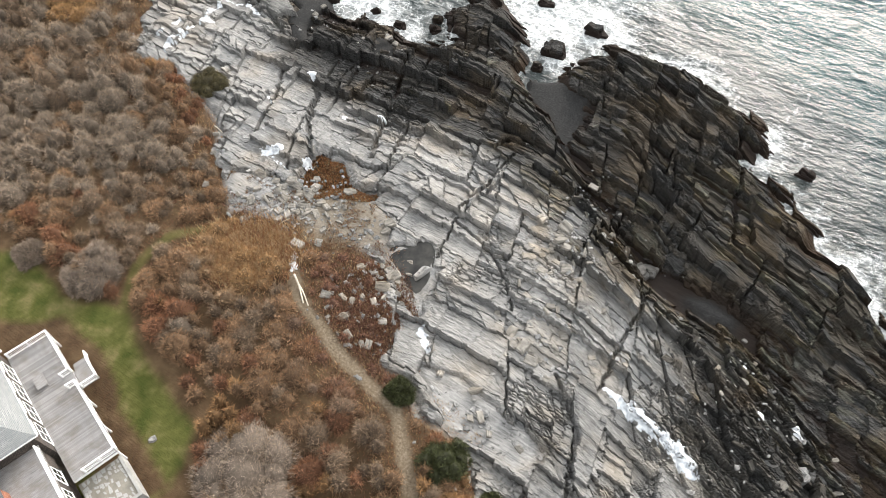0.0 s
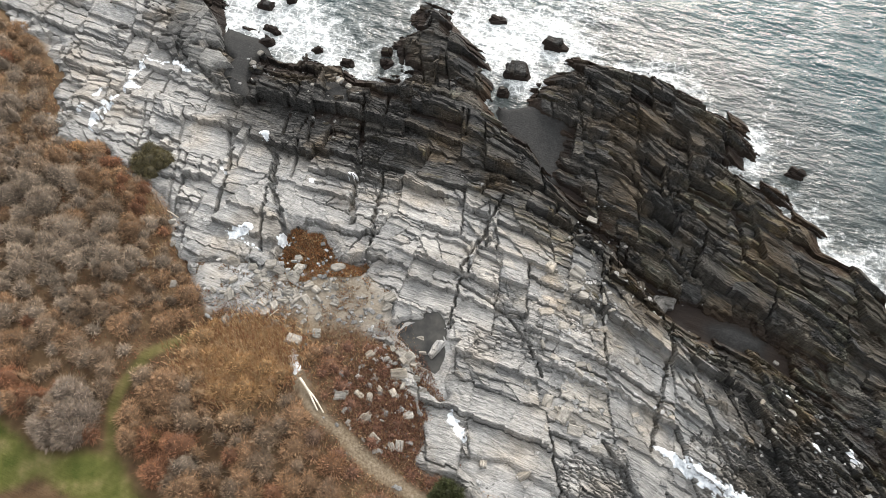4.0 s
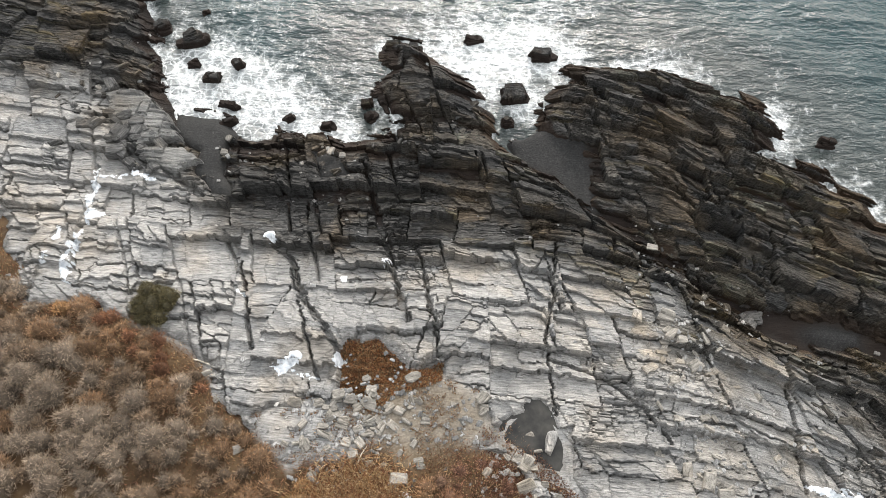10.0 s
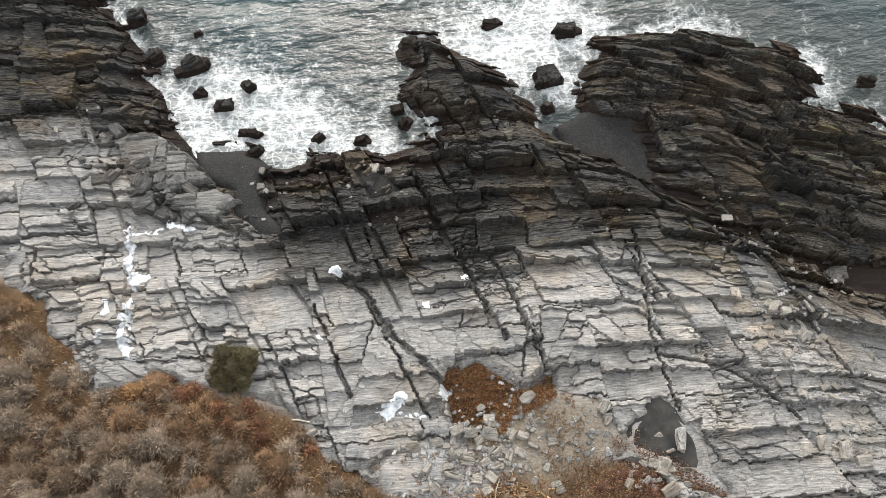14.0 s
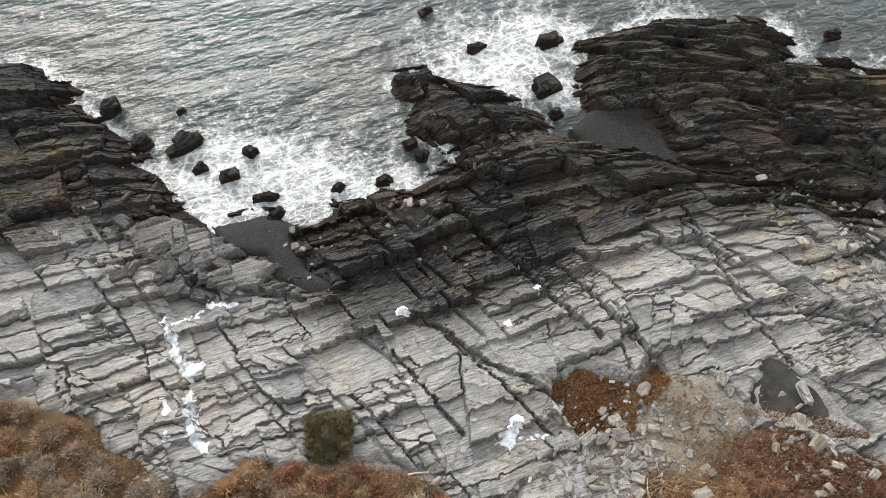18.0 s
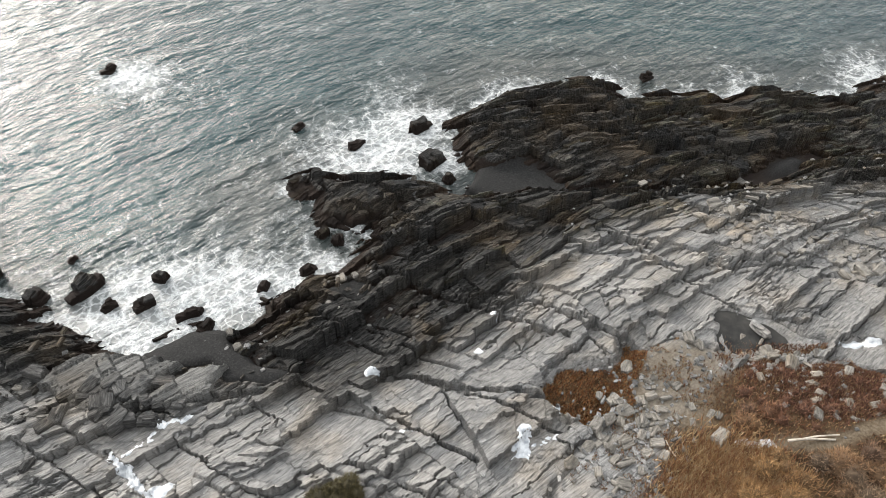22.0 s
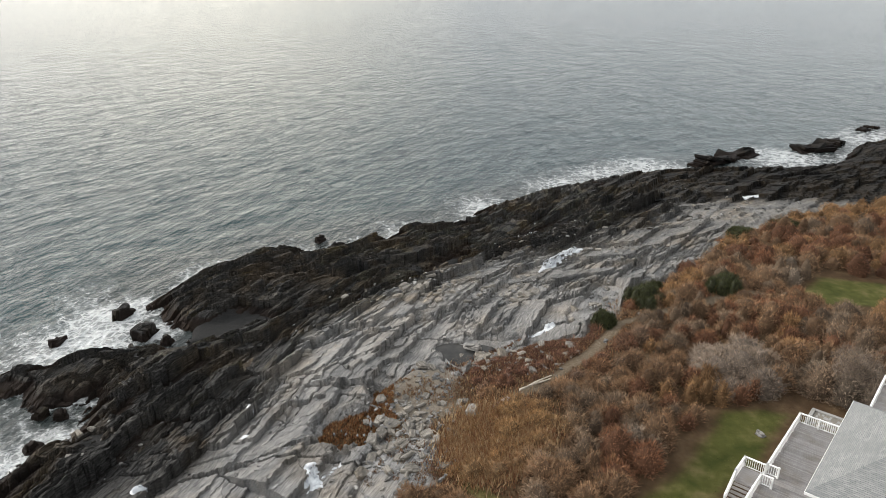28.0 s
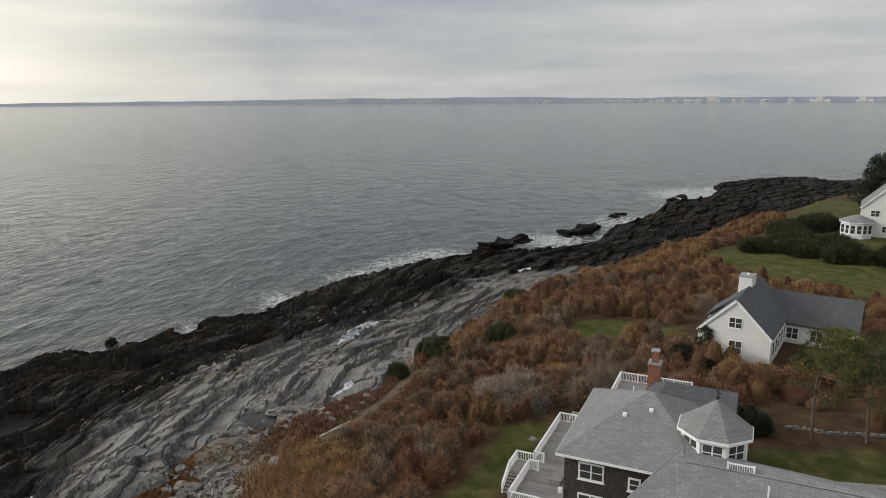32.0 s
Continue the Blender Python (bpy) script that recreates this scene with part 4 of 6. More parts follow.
# rocks standing in the water
SEA_ROCKS = [(-22.9, 134.6, 3.2, 2.0, 2.2), (-23.6, 127.1, 3.0, 2.4, 1.7), (-20.3, 122.6, 4.6, 2.3, 2.1), (-21.6, 118.5, 2.0, 1.5, 1.0), (-20.1, 114.7, 3.0, 1.9, 1.5), (-15.8, 115.2, 2.1, 1.9, 1.5),
             (-19.4, 109.0, 3.4, 1.2, 1.0), (-20.4, 106.0, 2.8, 1.4, 1.2), (-16.9, 127.5, 1.6, 1.0, 0.7)]
HEADLAND_ROCKS = [(-1.9, 100.4, 2.2, 1.7, 1.2), (5.8, 108.5, 3.0, 2.0, 1.6), (8.0, 106.3, 2.8, 2.2, 1.7),
             (24.6, 97.3, 4.2, 2.2, 1.6), (16.6, 104.6, 3.4, 1.6, 0.9), (17.6, 92.6, 4.4, 3.1, 2.2), (14.1, 88.9, 2.4, 1.6, 1.4), (-2.4, 98.2, 1.9, 1.5, 1.1), (21.9, 152.4, 3.0, 1.6, 0.9), (18.3, 114.7, 2.6, 1.4, 0.7), (-12.5, 103.2, 2.0, 1.3, 0.9),
             (-8.5, 99.5, 2.3, 1.4, 1.0), (51.5, 66.5, 3.0, 1.8, 1.0), (-26.8, 130.8, 2.4, 1.6, 1.3)]
for k, (x, y, l, w, h) in enumerate(SEA_ROCKS + HEADLAND_ROCKS):
    stone("sea_rock", x, y, l, w, h + 0.5, 1.0, rng.uniform(-50, 10), "black wet rock standing in the white surf", "rocks in the surf", 100 + k, base_z=-0.5)
for k, (x, y, l, w, h, n) in enumerate(((95, -45, 22, 9, 1.7, 5), (103, -81, 17, 9, 1.9, 4), (122, -112, 10, 6, 1.5, 2), (146, -165, 16, 6, 1.2, 2))):
    isle = tagged(new("rock_islet"), "low black rock islet awash off the ledges", "islet", "offshore islets")
    for j in range(n):
        st = new("rock_hump", piled_mesh(l * rng.uniform(0.4, 0.6), w * rng.uniform(0.6, 0.9), 0.62 * h * rng.uniform(0.8, 1.3) + 0.5, 1.0, (0.6, 0.6, 0.6), 150 + 9 * k + j))
        f = (j - (n - 1) / 2) / max(n - 1, 1)
        st.matrix_world = pose(x + f * l * 0.75 * math.cos(radians(-63)), y + f * l * 0.75 * math.sin(radians(-63)), -0.5, 0, 0, -63 + rng.uniform(-25, 25))
        st.parent = isle

# rubble: fallen slabs in patches, three shared shapes of each tone
RUBBLE = [(-11, 42, 5.0, 40, 0), (-8, 46, 4.0, 30, 0), (-17, 56, 6.0, 110, 0), (-24, 60, 5, 90, 0), (-22, 58, 5, 90, 0), (-11, 54, 3.5, 30, 0), (13, 50, 4.0, 90, 0), (12, 42, 5.0, 80, 0), (3, 30, 6.0, 60, 0), (20, 60, 4, 50, 0.5), (33, 30, 6, 60, 0.5), ]
RUBBLE_2 = [(-25, 60, 6.5, 90, 0), (-20, 57, 5.0, 70, 0), (-13, 57, 5.0, 35, 0), (-10, 44, 5.5, 90, 0), (-8, 37, 4.0, 28, 0), (14, 51, 5.0, 70, 0), (13, 44, 4.5, 45, 0), (9, 38, 6.5, 60, 0), (14, 36, 6.0, 45, 0),
          (5, 23, 5.0, 55, 0), ]
RUBBLE_3 = [(22, 51, 6.0, 60, 0.8), (29, 38, 6.0, 80, 0.75), (32, 30, 7.0, 80, 0.75), (38, 22, 8.0, 70, 0.7), (-36, 119, 7.0, 70, 0.7), (-28, 122, 6.0, 50, 0.9), (-12, 92, 5.0, 60, 0.6), (-22, 99, 4.0, 30, 0.6),
          (-16, 101, 6.0, 50, 1), (-2, 95, 6.0, 45, 1), (-31, 70, 5.0, 25, 0), (10, 92, 6, 40, 1), (24, 20, 7, 50, 0.1), (30, 8, 8, 60, 0.2), (40, -8, 9, 60, 0.3)]
# small chips lying in the joints all over the shelf
CHIPS = [(8, 55, 14, 260, 0), (15, 41, 10, 300, 0), (-6, 63, 11, 170, 0), (-36, 94, 10, 140, 0.1), (8, 34, 9, 160, 0), (22, 28, 8, 130, 0.2), (-20, 74, 8, 90, 0), (-14, 86, 8, 90, 0.8), (30, 4, 14, 200, 0.1), (42, -18, 12, 160, 0.2)]
shapes = {}
for wetness in (0, 1):
    shapes[wetness] = [stone_mesh(1.0, rng.uniform(0.35, 0.75), rng.uniform(0.13, 0.32), 0.9 * wetness, np.array([1.06, 1.0, 0.91]) * rng.uniform(0.75, 1.15), 200 + 10 * wetness + k) for k in range(7)]
spots = [(x, y, r, n, w) for x, y, r, n, w in RUBBLE + RUBBLE_2 + RUBBLE_3]
heap = {0: ([], []), 1: ([], [])}
count = 0
px, py, ps, pw = [], [], [], []
for x, y, r, n, w in spots:
    for _ in range(n):
        a, q = rng.uniform(0, 2 * math.pi), r * math.sqrt(rng.random()) * (1 + 0.3 * rng.normal())
        px.append(x + q * math.cos(a)), py.append(y + q * math.sin(a)), ps.append(min(2.0, 0.26 + rng.exponential(0.28))), pw.append(1 if rng.random() < w else 0)
for x, y, r, n, w in CHIPS:
    for _ in range(n):
        px.append(x + 0.6 * r * rng.normal()), py.append(y + 0.6 * r * rng.normal()), ps.append(0.14 + rng.exponential(0.13)), pw.append(1 if rng.random() < w else 0)
pz = ground_height(np.array(px), np.array(py))
p_rel = rock_relief(np.array(px), np.array(py), zones(np.array(px), np.array(py))[0])[0]
pb = base_height(np.array(px), np.array(py))
p_bare = signed(SCREE, np.array(px), np.array(py), True)
for k in np.argsort([-s for s in ps]):
    z = pz[k] if p_bare[k] > 0 or pb[k] > 6.6 else max(pz[k], pb[k] + p_rel[k] + 0.08)
    if z < -0.3:
        continue
    m = pose(px[k], py[k], z, rng.normal(0, 11), rng.normal(0, 11), rng.normal(-25, 45)) @ Matrix.Diagonal((ps[k], ps[k], ps[k], 1))
    me = shapes[pw[k]][rng.integers(7)]
    if count < 290:
        ob = new("loose_slab", me)
        ob.matrix_world = m
        tagged(ob, "dark wet fallen rock slab" if pw[k] else "pale grey fallen rock slab among rubble", "rock", "fallen slabs")
        count += 1
    else:
        vs, fs = heap[pw[k]]
        at = len(vs)
        vs += [tuple(m @ v.co) for v in me.vertices]
        fs += [tuple(at + i for i in p.vertices) for p in me.polygons]
for wetness, (vs, fs) in heap.items():
    ob = tagged(mesh_object("rubble", vs, fs, ROCK), "scattered dark rock rubble" if wetness else "scattered pale rock rubble", "rubble", kind="stuff")
    at = np.array(vs)
    set_float(ob.data, "su", at[:, 0] + at[:, 1])
    set_float(ob.data, "sv", at[:, 0] - 0.7 * at[:, 1])
    set_float(ob.data, "wet", np.full(len(vs), 0.9 * wetness))
    set_colour(ob.data, "tint", np.repeat(np.clip(1.0 + 0.25 * np.random.default_rng(5).normal(0, 1, (len(vs) // 50, 1)), 0.6, 1.7) * np.ones((1, 3)), 50, 0))


# ---------------------------------------------------------------- pools and ice
def make_pool():
    m, n, l, b = material("still_water", 0.12)
    b.inputs["IOR"].default_value, b.inputs["Specular IOR Level"].default_value = 1.33, 0.25
    g = n.new("ShaderNodeNewGeometry")
    l.new(ramp(n, l, noise_node(n, l, 0.6, 5, g.outputs["Position"]), [(0.3, (0.012, 0.012, 0.012)), (0.7, (0.04, 0.038, 0.034))]), b.inputs["Base Color"])
    bump(n, l, b, noise_node(n, l, 6, 3, g.outputs["Position"]), 0.12, 0.03)
    return m


def make_ice():
    m, n, l, b = material("white_ice", 0.35)
    g = n.new("ShaderNodeNewGeometry")
    nz = noise_node(n, l, 1.4, 6, g.outputs["Position"])
    l.new(ramp(n, l, nz, [(0.36, (0.26, 0.28, 0.30)), (0.5, (0.44, 0.46, 0.48)), (0.62, (0.6, 0.62, 0.63))]), b.inputs["Base Color"])
    bump(n, l, b, nz, 0.4, 0.08)
    return m


POOL, ICE = make_pool(), make_ice()


def rounded(outline, cuts=3):
    pts = [np.array(p, float) for p in outline]
    for _ in range(cuts):
        pts = [q for p, r in zip(pts, pts[1:] + pts[:1]) for q in (0.75 * p + 0.25 * r, 0.25 * p + 0.75 * r)]
    return pts


def grown(outline, by):
    c = np.mean(outline, 0)
    return [tuple(p + (p - c) / np.hypot(*(p - c)) * by) for p in np.array(outline, float)]


bpy.context.view_layer.update()
depsgraph = bpy.context.evaluated_depsgraph_get()


def surface(x, y):
    hit, place, *_ = scene.ray_cast(depsgraph, Vector((x, y, 40)), Vector((0, 0, -1)))
    return place.z if hit else 0.0


for outline, level_z, label in ((POOL_1, 5.2, "dark rain pool in a corner of the grey shelf"), (POOL_2, 5.15, "long narrow dark pool below the brush"), 
                                (POOL_5, 1.6, "pale tide pool on the far ledges")):
    pts = rounded(grown(outline, 1.5), 3)
    level_z = min(level_z, float(np.quantile([surface(*p) for p in rounded(grown(outline, 0.5), 2)], 0.2)))
    pts = [p + 1.6 * np.array([fbm(p[:1] / 1.7, p[1:] / 1.7, 3)[0], fbm(p[:1] / 1.7 + 9, p[1:] / 1.7, 3)[0]]) for p in pts]
    n = len(pts)
    vs = [(p[0], p[1], level_z) for p in pts] + [(p[0], p[1], level_z - 0.5) for p in pts]
    tagged(mesh_object("tide_pool", vs, [tuple(range(n))[::-1]] + [(i, (i + 1) % n, n + (i + 1) % n, n + i) for i in range(n)], POOL), label, "pool", kind="structure")

def ice_patch(outline, label, step=0.16):
    pts = rounded(outline, 2)
    xs = np.arange(min(p[0] for p in pts), max(p[0] for p in pts) + step, step)
    ys = np.arange(min(p[1] for p in pts), max(p[1] for p in pts) + step, step)
    gx, gy = np.meshgrid(xs, ys)
    d = signed([tuple(p) for p in pts], gx, gy, True) + 1.5 * fbm(gx / 0.65, gy / 0.65, 4) - 0.22
    zz = np.array([[surface(x, y) if d[j, i] > -0.7 else 0.0 for i, x in enumerate(xs)] for j, y in enumerate(ys)])
    pad = np.pad(zz, 1, mode="edge")
    near = np.max([pad[i:i + zz.shape[0], j:j + zz.shape[1]] for i in range(3) for j in range(3)], 0)
    soft = 0.65 * zz + 0.35 * near
    lift = np.clip(d, -0.5, 0.25) * 0.45 - 0.01
    vs, fs, ids = [], [], {}
    for j in range(len(ys) - 1):
        for i in range(len(xs) - 1):
            if d[j:j + 2, i:i + 2].max() > -0.2:
                quad = []
                for jj, ii in ((j, i), (j, i + 1), (j + 1, i + 1), (j + 1, i)):
                    if (jj, ii) not in ids:
                        ids[jj, ii] = len(vs)
                        vs.append((xs[ii], ys[jj], soft[jj, ii] + lift[jj, ii]))
                    quad.append(ids[jj, ii])
                fs.append(tuple(quad))
    return tagged(mesh_object("ice_patch", vs, fs, ICE, smooth_faces=True), label, "ice", "white ice patches")


def band(points, breadth):
    """The outline of a narrow streak along a line."""
    p = np.array(points, float)
    d = np.gradient(p, axis=0)
    side_v = np.stack([-d[:, 1], d[:, 0]], 1) / np.linalg.norm(d, axis=1)[:, None] * breadth / 2
    return [tuple(q) for q in np.concatenate([p + side_v, (p - side_v)[::-1]])]


ICE_A = ([(16.5, 33.2), (19.3, 31.7), (22, 28.8), (24.8, 26.4), (26.5, 22.6), (25.1, 21.6), (22.6, 25.9), (18.6, 29.9)], band([(-38.0, 105), (-39.2, 101.5), (-40.9, 97.4)], 0.9), [(-40.6, 99), (-39.0, 98.1), (-38.6, 96.0), (-41.3, 96.2)],
         band([(-41.6, 95.4), (-42.6, 94.4), (-44.3, 92.2), (-44.8, 88.4)], 1.3), band([(-38.2, 103.2), (-35.7, 101.8), (-33.6, 101.5), (-31.8, 99.7)], 0.9), band([(-43.2, 97.5), (-44.6, 95.2), (-46.8, 92.6)], 0.7),
         [(-27.4, 68.7), (-23.4, 68.8), (-23.0, 67.6), (-25.2, 67.3), (-26.6, 66.9)], band([(-25.0, 67.3), (-22.7, 65.0)], 0.7))
ICE_B = ([(-20.1, 50.6), (-18.6, 50.2), (-18.4, 46.2), (-19.6, 46.6)], [(-4.2, 41.0), (-2.4, 38.8), (-2.4, 35.8), (-3.7, 37.8)],
         [(37.6, 28.4), (39.3, 29.4), (39.6, 28.2), (40.4, 27.0), (39.0, 27.4), (38.2, 26.3)], [(-20.6, 67.0), (-19.4, 66.8), (-18.8, 65.2), (-20.3, 65.4)], [(-22, 85.9), (-20.9, 85.8), (-20.6, 84.0), (-22.2, 84.2)], [(-15.9, 75.9), (-15.0, 75.6), (-14.8, 74.4), (-16, 74.4)])
ICE_B = ICE_B + ([(-10.6, 75.8), (-9.6, 75.6), (-9.4, 74.7), (-10.6, 74.7)], [(45.5, -20.5), (48.5, -20.5), (49, -24), (46, -24)], [(33.4, 29.8), (34.8, 30.2), (34.9, 28.8), (33.8, 28.6)], [(33.5, 35.5), (34.6, 35.8), (34.6, 34.6)], band([(-27.2, 79.4), (-26.6, 77.6)], 0.6))
for outline in ICE_A + ICE_B:
    ice_patch(outline, "white patch of ice and meltwater frozen on the rock")
# ---------------------------------------------------------------- brush and grass
def make_brush(name, rough=0.9, lum=1.0):
    m, n, l, b = material(name, rough)
    tint = attribute(n, "tint").outputs["Color"]
    g = n.new("ShaderNodeNewGeometry")
    fleck = noise_node(n, l, 3.0, 4, g.outputs["Position"])
    l.new(mixed(n, l, 1.0, tint, grey_ramp(n, l, fleck, 0.3, 0.7, 0.6 * lum, 1.25 * lum), "MULTIPLY"), b.inputs["Base Color"])
    b.inputs["Specular IOR Level"].default_value = 0.15
    return m


TWIG, NEEDLE = make_brush("bare_twigs"), make_brush("evergreen_leaves", 0.6)


def clump_mesh(name, centres, radii, talls, tints, twigs, reach, mat, seed, thick=0.06, core=0.55, upright=0.5):
    """Rounded clumps: an uneven core, coloured darker for the shade inside, and many fine twigs standing out of it, all
    in one mesh.
    """
    r = np.random.default_rng(seed)
    centres, radii, talls, tints = (np.asarray(v, float) for v in (centres, radii, talls, tints))
    n = len(centres)
    vs, fs, cs, at = [], [], [], 0
    rings, seg = 4, 10
    for k in range(n):
        ring_v = []
        for j in range(rings):
            el = j / (rings - 0.4) * math.pi / 2
            a = np.arange(seg) * 2 * math.pi / seg + 0.3 * j
            w = 0.8 * r.uniform(0.8, 1.15, seg)
            ring_v.append(np.stack([radii[k] * math.cos(el) * w * np.cos(a), radii[k] * math.cos(el) * w * np.sin(a), 0.85 * talls[k] * math.sin(el) * r.uniform(0.85, 1.1, seg) - (0.5 if j == 0 else 0)], 1))
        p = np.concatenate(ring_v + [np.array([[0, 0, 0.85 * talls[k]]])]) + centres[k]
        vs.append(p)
        # core scales the tint down, so the inner shade is put into the colour
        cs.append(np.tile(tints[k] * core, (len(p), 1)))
        for j in range(rings - 1):
            for i in range(seg):
                i2 = (i + 1) % seg
                fs.append((at + j * seg + i, at + j * seg + i2, at + (j + 1) * seg + i2))
                fs.append((at + j * seg + i, at + (j + 1) * seg + i2, at + (j + 1) * seg + i))
        top = at + rings * seg
        fs += [(at + (rings - 1) * seg + i, at + (rings - 1) * seg + (i + 1) % seg, top) for i in range(seg)]
        at += len(p)
    idx = np.repeat(np.arange(n), np.maximum(20, (twigs * (radii / radii.mean()) ** 2).astype(int)))
    m = len(idx)
    az, el = r.uniform(0, 2 * math.pi, m), np.arcsin(r.uniform(0.0, 1.0, m))
    d = np.stack([np.cos(el) * np.cos(az), np.cos(el) * np.sin(az), np.sin(el)], 1)
    lump = 1 + 0.16 * np.sin(3 * az + idx) * np.cos(el) + r.normal(0, 0.06, m)
    root = centres[idx] + d * np.stack([radii[idx], radii[idx], talls[idx]], 1) * (r.uniform(0.72, 0.90, m) * lump)[:, None]
    way = d + r.normal(0, 0.45, (m, 3)) + np.array([0, 0, upright])
    way /= np.linalg.norm(way, axis=1)[:, None]
    lens = reach * r.uniform(0.5, 1.3, m)
    across = np.cross(way, r.normal(0, 1, (m, 3)))
    across /= np.linalg.norm(across, axis=1)[:, None]
    tip = root + way * lens[:, None]
    tri = np.stack([root - across * thick * 0.5, root + across * thick * 0.5, tip], 1).reshape(-1, 3)
    tone = r.normal(1.0, 0.30, m)[:, None] * tints[idx]
    cs.append(np.repeat(np.clip(tone, 0.01, 0.9), 3, 0))
    vs.append(tri)
    base_i = at + 3 * np.arange(m)
    verts, cols = np.concatenate(vs), np.concatenate(cs)
    faces = np.concatenate([np.array(fs), np.stack([base_i, base_i + 1, base_i + 2], 1)]).astype(np.int32)
    me = bpy.data.meshes.new(name)
    me.vertices.add(len(verts))
    me.vertices.foreach_set("co", verts.astype(np.float32).ravel())
    me.loops.add(faces.size)
    me.loops.foreach_set("vertex_index", faces.ravel())
    me.polygons.add(len(faces))
    me.polygons.foreach_set("loop_start", np.arange(0, faces.size, 3, dtype=np.int32))
    me.update(calc_edges=True)
    me.materials.append(mat)
    set_colour(me, "tint", cols)
    return me


HOUSE_AT, HOUSE_TURN, HOUSE_Z = (-38.6, 23.9), 129.8, 9.8
TONES = np.array([(0.265, 0.207, 0.155), (0.225, 0.16, 0.108), (0.245, 0.152, 0.088), (0.21, 0.104, 0.058), (0.275, 0.16, 0.076)])


def house_local(x, y):
    c, s = math.cos(radians(HOUSE_TURN)), math.sin(radians(HOUSE_TURN))
    return (x - HOUSE_AT[0]) * c + (y - HOUSE_AT[1]) * s, -(x - HOUSE_AT[0]) * s + (y - HOUSE_AT[1]) * c


def brush_spots(x0, x1, y0, y1, step, seed):
    r = np.random.default_rng(seed)
    gx, gy = np.meshgrid(np.arange(x0, x1, step), np.arange(y0, y1, step))
    x, y = (g.ravel() + r.uniform(-0.5, 0.5, g.size) * step for g in (gx, gy))
    ok = signed(BRUSH, x, y) > 1.2 + 2.5 * fbm(x / 5, y / 5, 2)
    for lawn_patch in (LAWN_A, LAWN_B, LAWN_C, LAWN_D):
        ok &= signed(lawn_patch, x, y, True) < -1.3
    ok &= (side(TRAIL, x, y) > 1.3) & (side(GREEN_TRAIL, x, y) > 1.2) & (signed(SCREE, x, y, True) < -1.0)
    ok &= signed(MULCH_BED, x, y, True) < 0
    hx, hy = house_local(x, y)
    ok &= ~((hx > -14) & (hx < 26) & (hy > -8.5) & (hy < 30))
    ok &= np.hypot(x + 20, y + 25) > 15
    ok &= np.hypot(x - 12, y + 110) > 16
    return x[ok], y[ok]


def thicket(name, x0, x1, y0, y1, step, seed, twigs, label):
    r = np.random.default_rng(seed + 1)
    x, y = brush_spots(x0, x1, y0, y1, step, seed)
    z = ground_height(x, y)
    red = fbm(x / 13 + 5, y / 13, 3) + 0.5
    heather = smooth(11, 6, np.hypot((x + 9) * 1.0, (y - 42) * 0.7))
    straw = smooth(8.5, 3.5, np.hypot(x + 25, y - 50) + 6 * fbm(x / 3, y / 3, 2)) + smooth(5, 3, np.hypot(x + 60, y - 96))
    edge = smooth(7, 0.5, signed(BRUSH, x, y))
    south = smooth(8, -18, y)
    size = step * (0.42 + 0.62 * r.random(len(x)) ** 2) * (1 - 0.5 * np.maximum(heather, 0.4 * edge))
    tall = (0.7 + 0.55 * size + 2.6 * (fbm(x / 6 + 2, y / 6, 2) + 0.25)) * (1 - 0.6 * np.maximum(heather, straw * 0.7)) * (1 - 0.45 * edge) * r.uniform(0.65, 1.4, len(x))
    pick = np.clip(red * 5.2 - 1.5 + r.normal(0, 0.7, len(x)) + 1.0 * edge + 1.5 * south + 1.5 * smooth(62, 30, y), 0, 4).astype(int)
    tint = TONES[pick] * r.uniform(0.72, 1.22, (len(x), 1))
    tint = tint * (1 - heather[:, None]) + heather[:, None] * np.array([0.19, 0.10, 0.066])
    k = np.clip(straw, 0, 1)[:, None]
    tint = tint * (1 - k) + k * np.array([0.33, 0.20, 0.095])
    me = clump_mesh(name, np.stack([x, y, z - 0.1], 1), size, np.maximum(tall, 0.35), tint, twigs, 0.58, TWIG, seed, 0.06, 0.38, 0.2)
    return tagged(new(name, me), label, "brush", kind="stuff")


thicket("thicket", -78, 6, 2, 112, 1.9, 31, 420, "leafless grey-brown and rust-red shrub thicket above the rocks")
thicket("thicket", -34, 70, -125, 14, 2.4, 41, 260, "rust-brown leafless thicket between the lawns and the shore")
thicket("thicket", -120, -34, -60, 2, 4.2, 47, 150, "dull brown scrub behind the houses")
thicket("thicket", -150, -78, 2, 150, 4.2, 53, 150, "grey-brown scrub inland of the cove")


def tufts(name, x, y, tall, tones, thick, seed, label):
    """Grass blades, each a bent sliver."""
    r = np.random.default_rng(seed)
    n = len(x)
    z = ground_height(x, y)
    a = r.uniform(0, 2 * math.pi, n)
    lean = r.uniform(0.1, 0.7, n) * tall
    p = np.stack([x, y, z - 0.03], 1)
    wv = np.stack([np.cos(a), np.sin(a), 0 * a], 1) * thick
    tip = p + np.stack([lean * np.cos(a + 1.4), lean * np.sin(a + 1.4), tall * r.uniform(0.6, 1.1, n)], 1)
    verts = np.stack([p - wv, p + wv, tip], 1).reshape(-1, 3)
    faces = np.arange(3 * n).reshape(-1, 3)
    me = bpy.data.meshes.new(name)
    me.from_pydata(verts.tolist(), [], faces.tolist())
    me.materials.append(TWIG)
    set_colour(me, "tint", np.repeat(np.clip(tones[r.integers(len(tones), size=n)] * r.uniform(0.7, 1.25, (n, 1)), 0, 1), 3, 0))
    return tagged(new(name, me), label, "grass", kind="stuff")


